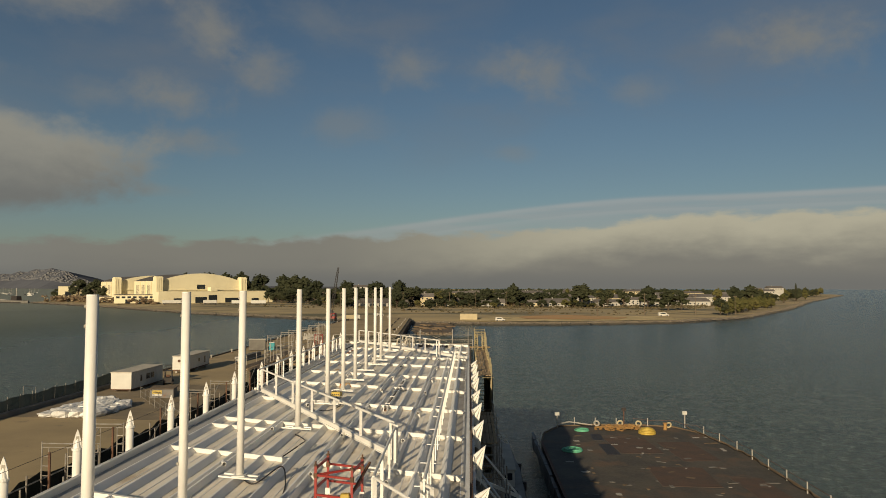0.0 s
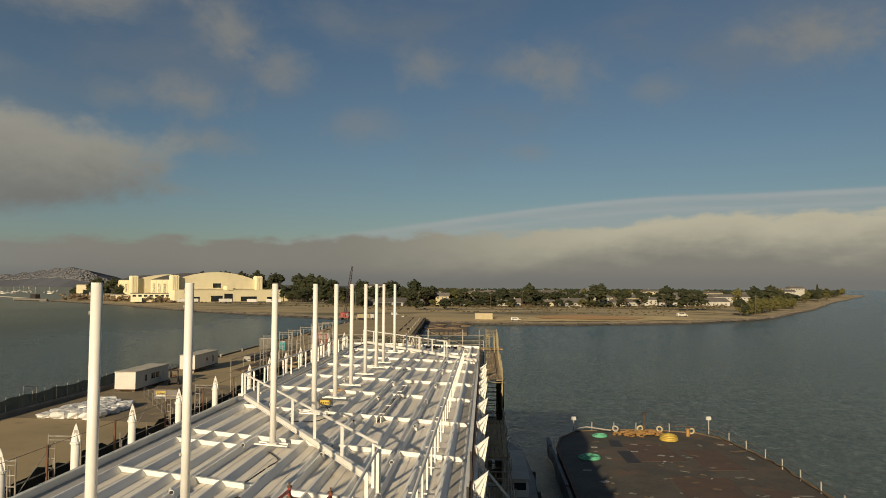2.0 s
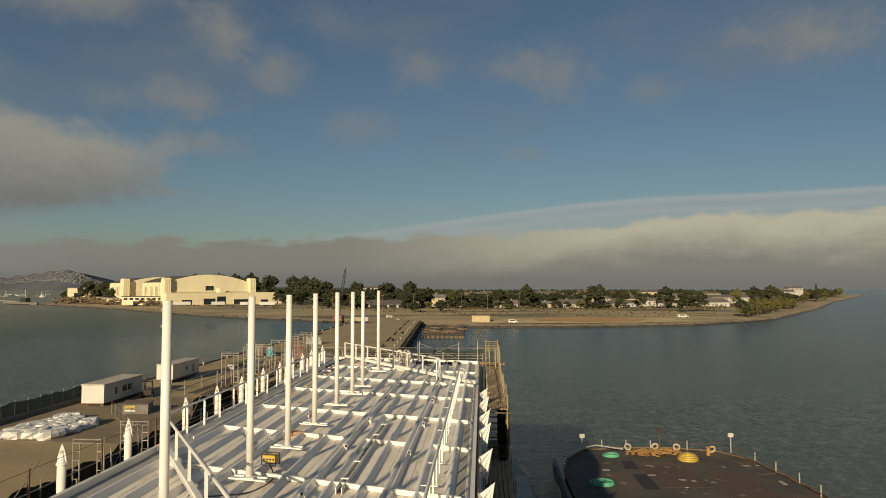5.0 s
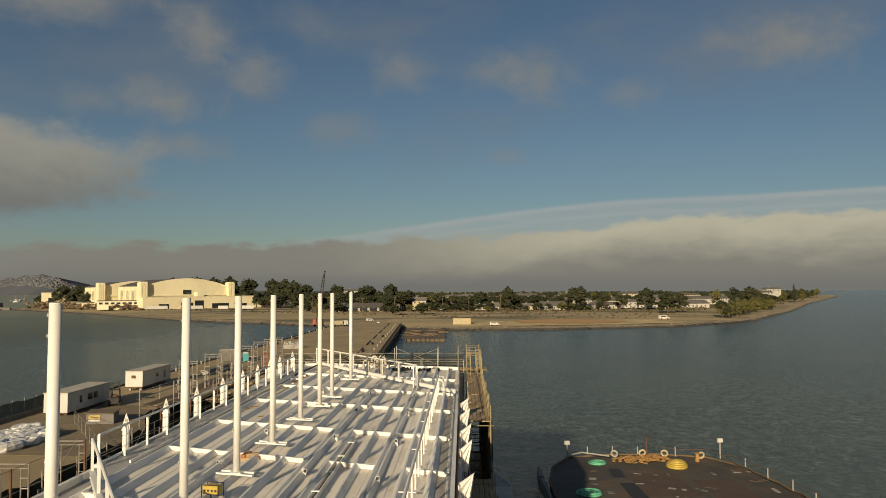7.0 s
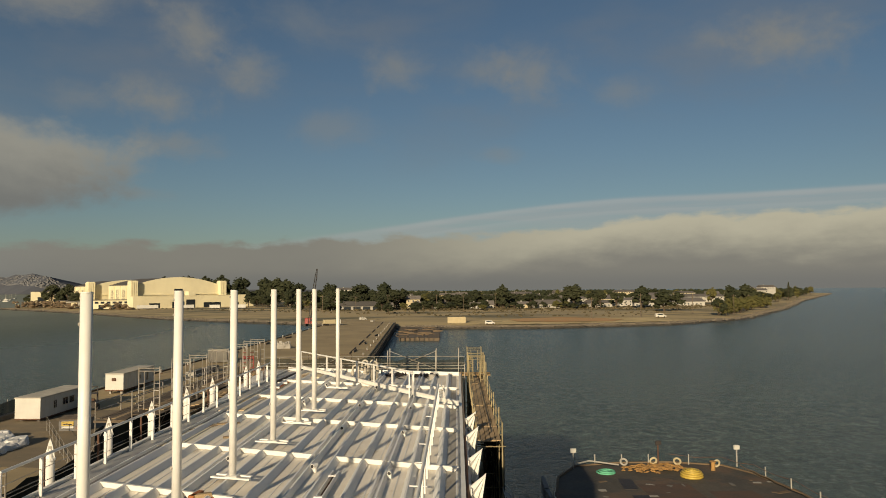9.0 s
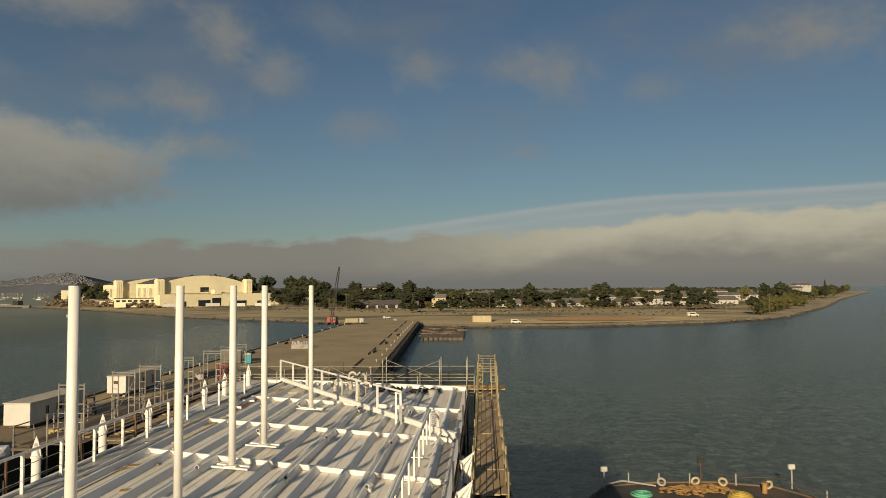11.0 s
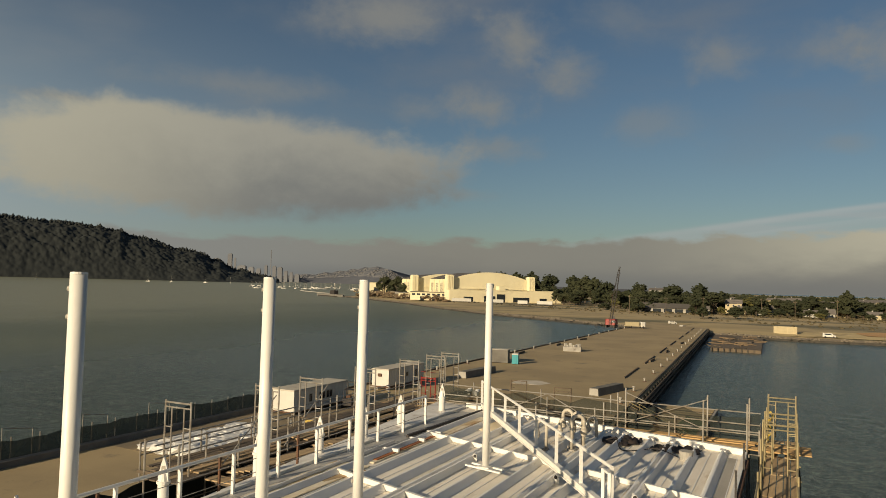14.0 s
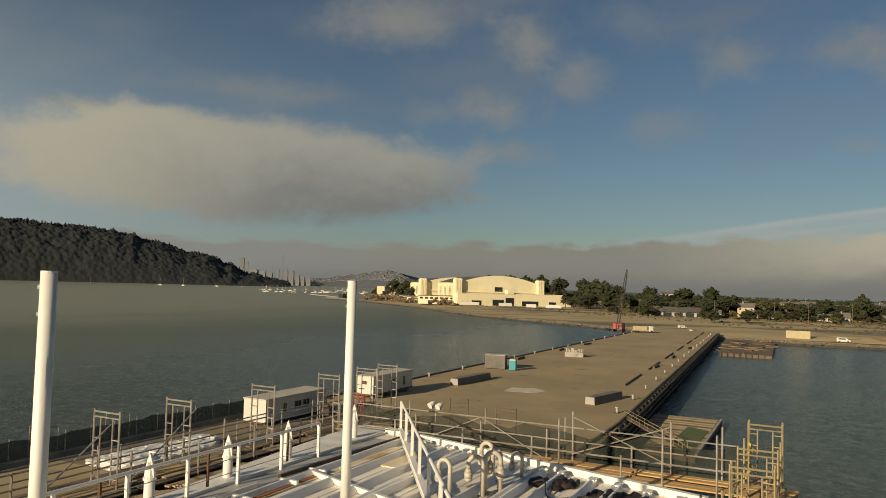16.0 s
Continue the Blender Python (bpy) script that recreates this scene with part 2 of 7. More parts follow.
CABINROOF = material("cabin_roof", (0.5, 0.46, 0.38), (0.36, 0.33, 0.27), 0.5, 0.7, 0.8)
TARP = material("white_sheeting", (0.72, 0.71, 0.68), (0.5, 0.49, 0.46), 1.6, 0.75, 0.45, grain=4, bump=0.6)
BARGE = material("barge_deck", (0.088, 0.076, 0.058), (0.055, 0.05, 0.042), 0.3, 0.9, 0.8, dirt=(0.115, 0.077, 0.05), dirt_scale=0.22, dirt_edge=(0.5, 0.66), grain=3, bump=0.3)
NETTING = MESH.copy()
NETTING.node_tree.nodes["Principled BSDF"].inputs["Alpha"].default_value = 0.68
FENCENET = material("fence_netting", (0.02, 0.03, 0.024), (0.035, 0.046, 0.036), 0.4, 0.8, 0.9)
FENCENET.node_tree.nodes["Principled BSDF"].inputs["Alpha"].default_value = 0.86
LAND = material("dry_ground", (0.42, 0.325, 0.17), (0.28, 0.225, 0.125), 0.02, 0.9, 0.95, dirt=(0.12, 0.11, 0.06), dirt_scale=0.014, dirt_edge=(0.5, 0.6), stretch=(0.5, 1.4, 1), grain=0.4, bump=0.4)
RUBBLE = material("brown_rubble", (0.2, 0.14, 0.08), (0.12, 0.085, 0.055), 0.25, 0.9, 0.95, vary=0.4, grain=1.5, bump=0.4)
GRASS = material("dry_grass", (0.55, 0.43, 0.22), (0.43, 0.335, 0.17), 0.08, 0.9, 0.95, dirt=(0.25, 0.2, 0.11), dirt_scale=0.05, dirt_edge=(0.5, 0.66), grain=1.0, bump=0.3)
CLAY = material("red_clay", (0.45, 0.25, 0.1), (0.4, 0.27, 0.13), 0.05, 0.8, 0.95, grain=0.6)
WETROCK = material("tide_rock", (0.05, 0.045, 0.036), (0.09, 0.078, 0.06), 0.4, 0.8, 0.6, vary=0.4, grain=1.0)
ROCK = material("shore_rock", (0.24, 0.2, 0.145), (0.15, 0.13, 0.1), 0.3, 0.8, 0.9, vary=0.5, grain=1.0)
CREAM = material("cream_render", (0.74, 0.67, 0.45), (0.66, 0.59, 0.39), 0.06, 0.7, 0.8, dirt=(0.45, 0.38, 0.25), dirt_scale=0.05, dirt_edge=(0.6, 0.8), grain=1.5)
HANGARROOF = material("hangar_roof", (0.1, 0.09, 0.08), (0.07, 0.065, 0.06), 0.05, 0.7, 0.85, grain=1.0)
BARK = material("bark", (0.09, 0.065, 0.045), (0.06, 0.045, 0.03), 1.0, 0.7, 0.95)
WALLWHITE = material("house_white", (0.47, 0.45, 0.4), (0.36, 0.34, 0.3), 0.2, 0.6, 0.8, vary=0.35)
WALLTAN = material("house_tan", (0.5, 0.42, 0.26), (0.42, 0.36, 0.22), 0.2, 0.6, 0.8, vary=0.3)
ROOF = material("house_roof", (0.14, 0.125, 0.115), (0.2, 0.18, 0.16), 0.2, 0.6, 0.9, vary=0.5)
GREEN = material("green_rope", (0.12, 0.42, 0.25), (0.08, 0.3, 0.2), 2.0, 0.5, 0.7)
ROPE = material("orange_rope", (0.36, 0.2, 0.06), (0.2, 0.12, 0.05), 2.0, 0.7, 0.8)
ALGAE = material("green_algae", (0.07, 0.12, 0.03), (0.12, 0.11, 0.06), 0.7, 0.7, 0.9)


def leaf_material(name, low, high):
    mat = bpy.data.materials.new(name)
    mat.use_nodes = True
    n = Nodes(mat.node_tree)
    shader = mat.node_tree.nodes["Principled BSDF"]
    island = n.make("ShaderNodeNewGeometry").outputs["Random Per Island"]
    thing = n.make("ShaderNodeObjectInfo").outputs["Random"]
    f = n.math("ADD", n.math("MULTIPLY", island, 0.6), n.math("MULTIPLY", thing, 0.4))
    n.put(shader.inputs["Base Color"], n.mix(f, low, high))
    n.put(shader.inputs["Roughness"], 0.8)
    n.put(shader.inputs["Specular IOR Level"], 0.2)
    return mat


LEAF = leaf_material("dark_foliage", (0.02, 0.026, 0.013), (0.05, 0.053, 0.025))
BRIGHTLEAF = leaf_material("yellow_green_foliage", (0.055, 0.06, 0.02), (0.12, 0.105, 0.035))
# far canopy greyed and blued: distance haze put into the leaf colour
WOODS = leaf_material("hazy_wooded_slope", (0.025, 0.029, 0.029), (0.034, 0.038, 0.036))
DRYSCRUB = leaf_material("dry_scrub", (0.05, 0.045, 0.024), (0.12, 0.095, 0.05))


def water_material():
    mat = bpy.data.materials.new("bay_water")
    mat.use_nodes = True
    n = Nodes(mat.node_tree)
    shader = mat.node_tree.nodes["Principled BSDF"]
    at = n.make("ShaderNodeTexCoord").outputs["Object"]
    patch = n.noise(n.stretch(at, 1.0, 0.5, 1.0), 0.012, 3.0)
    body = n.mix(n.step(patch, 0.3, 0.7), (0.06, 0.086, 0.078), (0.076, 0.1, 0.082))
    axes = n.make("ShaderNodeSeparateXYZ")
    n.put(axes.inputs[0], at)
    drift = n.math("ADD", axes.outputs[0], n.math("MULTIPLY", n.math("SUBTRACT", patch, 0.5), 300.0))
    cove = n.step(drift, -150.0, -480.0)      # silty shallows, brightened to stand for reflected sky
    lee = n.step(n.math("ADD", axes.outputs[0], n.math("MULTIPLY", n.math("SUBTRACT", patch, 0.5), 90.0)), -75.0, -260.0)      # calm behind the pier
    # olive cast of the reflections on the left is put into the colour
    body = n.mix(n.step(lee, 0.0, 1.0, 0.0, 0.75), body, (0.106, 0.118, 0.058))
    body = n.mix(cove, body, (0.235, 0.235, 0.15))
    # lit crests and dark troughs of the ripples, painted into the base colour
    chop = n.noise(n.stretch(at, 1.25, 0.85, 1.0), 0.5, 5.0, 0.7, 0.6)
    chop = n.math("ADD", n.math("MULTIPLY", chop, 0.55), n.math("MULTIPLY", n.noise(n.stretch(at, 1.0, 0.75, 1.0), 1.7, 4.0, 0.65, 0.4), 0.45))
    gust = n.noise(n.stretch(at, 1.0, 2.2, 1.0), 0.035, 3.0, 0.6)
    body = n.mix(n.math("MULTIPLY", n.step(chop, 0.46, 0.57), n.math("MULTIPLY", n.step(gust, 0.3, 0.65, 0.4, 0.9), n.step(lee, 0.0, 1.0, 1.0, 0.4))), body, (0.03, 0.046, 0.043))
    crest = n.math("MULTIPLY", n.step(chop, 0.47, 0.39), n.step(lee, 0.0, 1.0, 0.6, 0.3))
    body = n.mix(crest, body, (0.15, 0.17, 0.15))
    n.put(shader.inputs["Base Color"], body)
    n.put(shader.inputs["Roughness"], n.step(lee, 0.0, 1.0, 0.2, 0.38))
    n.put(shader.inputs["Specular IOR Level"], 0.5)
    n.put(shader.inputs["IOR"], 1.33)
    ripple = n.math("ADD", n.noise(n.stretch(at, 1.0, 1.7, 1.0), 0.6, 6.0, 0.7, 0.4), n.math("MULTIPLY", n.noise(n.stretch(at, 1.0, 1.4, 1.0), 0.11, 3.0), 1.2))
    relief = n.make("ShaderNodeBump")
    n.put(relief.inputs["Strength"], n.step(lee, 0.0, 1.0, 1.0, 0.7))
    n.put(relief.inputs["Distance"], 0.5)
    n.put(relief.inputs["Height"], ripple)
    n.put(shader.inputs["Normal"], relief.outputs[0])
    return mat


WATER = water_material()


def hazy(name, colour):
    """The far distance, a plain backdrop with its haze mixed into the colour."""
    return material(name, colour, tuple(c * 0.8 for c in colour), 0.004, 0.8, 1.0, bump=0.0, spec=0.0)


# ---- mesh helpers ----
class Shape:
    def __init__(self):
        self.v, self.f = [], []

    def add(self, verts, faces):
        k = len(self.v)
        self.v += [tuple(p) for p in verts]
        self.f += [tuple(k + i for i in face) for face in faces]
        return self

    def box(self, x0, x1, y0, y1, z0, z1, taper=0.0):
        tx, ty = taper * (x1 - x0) / 2, taper * (y1 - y0) / 2
        return self.add([(x0, y0, z0), (x1, y0, z0), (x1, y1, z0), (x0, y1, z0), (x0 + tx, y0 + ty, z1), (x1 - tx, y0 + ty, z1), (x1 - tx, y1 - ty, z1), (x0 + tx, y1 - ty, z1)],
                        [(3, 2, 1, 0), (4, 5, 6, 7), (0, 1, 5, 4), (1, 2, 6, 5), (2, 3, 7, 6), (3, 0, 4, 7)])

    def cbox(self, x0, x1, y0, y1, z0, z1, b):
        """A box with chamfered vertical and top edges."""
        def ring(i, z):
            return [(x0 + i, y0, z), (x1 - i, y0, z), (x1, y0 + i, z), (x1, y1 - i, z), (x1 - i, y1, z), (x0 + i, y1, z), (x0, y1 - i, z), (x0, y0 + i, z)]
        top = [(x0 + b, y0 + b, z1), (x1 - b, y0 + b, z1), (x1 - b, y0 + b, z1), (x1 - b, y1 - b, z1), (x1 - b, y1 - b, z1), (x0 + b, y1 - b, z1), (x0 + b, y1 - b, z1), (x0 + b, y0 + b, z1)]
        verts = ring(b, z0) + ring(b, z1 - b) + top
        faces = [tuple(range(7, -1, -1))]
        for r in (0, 8):
            faces += [(r + i, r + (i + 1) % 8, r + 8 + (i + 1) % 8, r + 8 + i) for i in range(8)]
        return self.add(verts, faces + [(16, 18, 20, 22)])

    def beam(self, p, q, w, h, up=(0, 0, 1)):
        p, q = Vector(p), Vector(q)
        d = (q - p).normalized()
        side = d.cross(Vector(up))
        side = side.normalized() if side.length > 1e-4 else Vector((1, 0, 0))
        top = side.cross(d)
        a, b = side * w / 2, top * h / 2
        return self.add([p - a - b, p + a - b, p + a + b, p - a + b, q - a - b, q + a - b, q + a + b, q - a + b],
                        [(0, 1, 2, 3), (7, 6, 5, 4), (4, 5, 1, 0), (5, 6, 2, 1), (6, 7, 3, 2), (7, 4, 0, 3)])

    def tube(self, p, q, r, n=8, r2=None, caps=True):
        p, q = Vector(p), Vector(q)
        r2 = r if r2 is None else r2
        d = (q - p).normalized()
        a = d.orthogonal().normalized()
        b = d.cross(a)
        ring = [a * math.cos(2 * math.pi * i / n) + b * math.sin(2 * math.pi * i / n) for i in range(n)]
        faces = [(i, (i + 1) % n, n + (i + 1) % n, n + i) for i in range(n)]
        if caps:
            faces += [tuple(range(n - 1, -1, -1)), tuple(range(n, 2 * n))]
        return self.add([p + u * r for u in ring] + [q + u * r2 for u in ring], faces)

    def pipe(self, points, r, n=8):
        for p, q in zip(points, points[1:]):
            self.tube(p, q, r, n)
        return self

    def sweep(self, points, r, n=8):
        """One bent tube with shared rings of vertices."""
        pts = [Vector(p) for p in points]
        verts = []
        for i, p in enumerate(pts):
            d = (pts[min(i + 1, len(pts) - 1)] - pts[max(i - 1, 0)]).normalized()
            side = d.cross(Vector((0.13, 1.0, 0.07))).normalized()
            up = side.cross(d)
            verts += [p + side * r * math.cos(2 * math.pi * j / n) + up * r * math.sin(2 * math.pi * j / n) for j in range(n)]
        m = len(pts)
        faces = [(i * n + j, i * n + (j + 1) % n, (i + 1) * n + (j + 1) % n, (i + 1) * n + j) for i in range(m - 1) for j in range(n)]
        return self.add(verts, faces + [tuple(range(n - 1, -1, -1)), tuple(range((m - 1) * n, m * n))])

    def ring(self, centre, radius, r, normal=(0, 0, 1), n=18, m=6):
        c, k = Vector(centre), Vector(normal).normalized()
        a = k.orthogonal().normalized()
        b = k.cross(a)
        verts = []
        for i in range(n):
            u = a * math.cos(2 * math.pi * i / n) + b * math.sin(2 * math.pi * i / n)
            verts += [c + u * (radius + r * math.cos(2 * math.pi * j / m)) + k * r * math.sin(2 * math.pi * j / m) for j in range(m)]
        return self.add(verts, [(i * m + j, (i + 1) % n * m + j, (i + 1) % n * m + (j + 1) % m, i * m + (j + 1) % m) for i in range(n) for j in range(m)])

    def prism(self, outline, z0, z1):
        """An upright solid on a plan outline, counter-clockwise."""
        n = len(outline)
        return self.add([(x, y, z0) for x, y in outline] + [(x, y, z1) for x, y in outline],
                        [tuple(range(n - 1, -1, -1)), tuple(range(n, 2 * n))] + [(i, (i + 1) % n, n + (i + 1) % n, n + i) for i in range(n)])

    def extrude_y(self, outline, y0, y1, shear=0.0):
        """A solid with a profile in x and z, drawn along y; shear moves the ends by x."""
        n = len(outline)
        return self.add([(x, y0 + shear * x, z) for x, z in outline] + [(x, y1 + shear * x, z) for x, z in outline],
                        [tuple(range(n)), tuple(range(2 * n - 1, n - 1, -1))] + [(i, n + i, n + (i + 1) % n, (i + 1) % n) for i in range(n)])

    def clump(self, c, r, rnd, squash=0.8):
        """A small uneven tuft: a bent octahedron-like blob."""
        cx, cy, cz = c
        verts = [(cx, cy, cz + r * squash * rnd.uniform(0.8, 1.2)), (cx, cy, cz - r * squash * rnd.uniform(0.6, 1.0))]
        k, a0 = 6, rnd.uniform(0, 6.28)
        for lift in (0.35, -0.35):
            for i in range(k):
                a, q = a0 + 6.283 * (i + (0.5 if lift < 0 else 0)) / k, r * rnd.uniform(0.7, 1.15)
                verts.append((cx + q * math.cos(a), cy + q * math.sin(a), cz + r * squash * lift * rnd.uniform(0.4, 1.6)))
        faces = []
        for i in range(k):
            j = (i + 1) % k
            faces += [(0, 2 + i, 2 + j), (2 + i, 8 + i, 2 + j), (8 + i, 8 + j, 2 + j), (1, 8 + j, 8 + i)]
        return self.add(verts, faces)

    def mesh(self, name, mat, smooth=False):
        data = bpy.data.meshes.new(name)
        data.from_pydata(self.v, [], self.f)
        data.materials.append(mat)
        if smooth:
            data.polygons.foreach_set("use_smooth", [True] * len(data.polygons))
        data.update()
        return data


def part(name, shape, mat, parent, label="", smooth=False, at=None):
    """One mesh object under a thing or a part; shape may be a mesh that others share."""
    ob = new(name, shape.mesh(name, mat, smooth) if isinstance(shape, Shape) else shape)
    ob.parent = parent
    if at is not None:
        ob.matrix_basis = at
    return tagged(ob, label)


def thing(name, label, category, group="", kind="", at=None):
    ob = new(name)
    ob.empty_display_size = 0.2
    if at is not None:
        ob.matrix_basis = at
    return tagged(ob, label, category, group, kind)


def solid(name, shape, mat, label, category, group="", kind="", smooth=False, at=None):
    ob = new(name, shape.mesh(name, mat, smooth) if isinstance(shape, Shape) else shape)
    if at is not None:
        ob.matrix_basis = at
    return tagged(ob, label, category, group, kind)


def place(x, y, z, turn=0.0, size=1.0, tall=None):
    return Matrix.Translation((x, y, z)) @ Matrix.Rotation(radians(turn), 4, "Z") @ Matrix.Diagonal((size, size, tall or size, 1))


# ---- water, land, pier ----
SHORE = [(-505, 815), (-344, 672), (-245, 568), (-190, 516), (-103, 457), (-60, 425), (-33, 405), (8, 401), (52, 405), (122, 430), (182, 486), (292, 675), (466, 1010), (900, 1780)]


def ground_z(x, y):
    """The height of the land: low at the water's edge, rising inland."""
    best = 1e9
    for (x0, y0), (x1, y1) in zip(SHORE, SHORE[1:]):
        dx, dy = x1 - x0, y1 - y0
        f = min(max(((x - x0) * dx + (y - y0) * dy) / (dx * dx + dy * dy), 0.0), 1.0)
        best = min(best, math.hypot(x - x0 - f * dx, y - y0 - f * dy))
    return PIER_Z - 1.7 * (1 - min(max((best - 4.0) / 50.0, 0.0), 1.0))


def make_ground():
    sheet = Shape().add([(-6000, -3000, WATER_Z), (6000, -3000, WATER_Z), (6000, 6000, WATER_Z), (-6000, 6000, WATER_Z)], [(0, 1, 2, 3)])
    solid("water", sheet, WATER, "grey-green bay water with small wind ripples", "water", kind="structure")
    # land: a sheet from the shore inland, with its rim sloping into the water
    rnd = random.Random(4)
    pts = []
    for (x0, y0), (x1, y1) in zip(SHORE, SHORE[1:]):
        k = max(2, int(math.hypot(x1 - x0, y1 - y0) / 12))
        pts += [(x0 + (x1 - x0) * i / k, y0 + (y1 - y0) * i / k) for i in range(k)]
    pts.append(SHORE[-1])
    n = len(pts)
    rows = [[] for _ in range(6)]
    for i, (x, y) in enumerate(pts):
        a, b = pts[max(i - 4, 0)], pts[min(i + 4, n - 1)]
        nx, ny = -(b[1] - a[1]), b[0] - a[0]
        q = math.hypot(nx, ny)
        nx, ny = nx / q, ny / q
        j = rnd.uniform(-0.9, 0.9)
        for row, (off, z, wob) in enumerate(((-1.0, WATER_Z - 0.8, 0.0), (1.1, WATER_Z + 0.75, 0.2), (4.0, PIER_Z - 1.75, 0.15))):
            rows[row].append((x + nx * (off + j), y + ny * (off + j), z + rnd.uniform(-wob, wob)))
        for row, off in ((3, 24.0), (4, 54.0)):
            px, py = x + nx * off, y + ny * off
            rows[row].append((px, py, ground_z(px, py)))
        rows[5].append((x + nx * 54.0, max(y + 114, 3600 - abs(x) * 0.2), PIER_Z))
    verts = [v for row in rows for v in row]

    def strip(r0, r1):
        return [(r * n + i, r * n + i + 1, (r + 1) * n + i + 1, (r + 1) * n + i) for r in range(r0, r1) for i in range(n - 1)]

    solid("shore_tideline", Shape().add(verts, strip(0, 1)), WETROCK, "dark wet stones at the water's edge", "shore", kind="structure")
    solid("shore_bank", Shape().add(verts, strip(1, 2)), ROCK, "stony bank where the ground meets the water", "shore", kind="structure")
    solid("ground", Shape().add(verts, strip(2, 5)), LAND, "dry grassy reclaimed ground behind the shore", "ground", kind="structure")
    # rip-rap
    stones, wet = Shape(), Shape()
    for r0, r1, shape, many in ((0, 1, wet, 16), (1, 2, stones, 30)):
        for (x0, y0, z0), (x1, y1, z1) in zip(rows[r0], rows[r1]):
            for _ in range(many):
                f = rnd.uniform(0.1, 1.05)
                shape.clump((x0 + (x1 - x0) * f + rnd.uniform(-6, 6), y0 + (y1 - y0) * f + rnd.uniform(-0.8, 0.8), z0 + (z1 - z0) * f + 0.05), rnd.uniform(0.2, 0.6), rnd, 0.7)
    solid("riprap", stones, ROCK, "grey-brown boulders along the shore", "rocks", kind="stuff")
    solid("tide_stones", wet, WETROCK, "dark wet stones along the waterline", "rocks", kind="stuff")

    def field(name, outline, lift, mat, label):
        solid(name, Shape().add([(x, y, ground_z(x, y) + lift) for x, y in outline], [tuple(range(len(outline)))]), mat, label, "ground", kind="structure")

    for k in range(10):
        # the pale field in front, laid in strips that follow the slope
        x0, x1 = -4 + 13.2 * k, -4 + 13.2 * (k + 1)
        f0, f1 = [401 + max(0, x - 8) * 0.09 + max(0, x - 52) * 0.27 for x in (x0, x1)]
        for d0, d1 in ((7, 22), (22, 38)):
            field("dry_grass_patch", [(x0, f0 + d0), (x1, f1 + d0), (x1, f1 + d1), (x0, f0 + d1)], 0.12, GRASS, "dry straw-coloured grass along the shore field")
    field("bare_patch", [(34, 426), (60, 425), (88, 432), (98, 447), (84, 455), (62, 458), (40, 449), (30, 438)], 0.35, CLAY, "bare red-brown clay patch on the shore field")


def right_edge(y):
    return -20.0 - 0.05 * max(y - 150, 0)


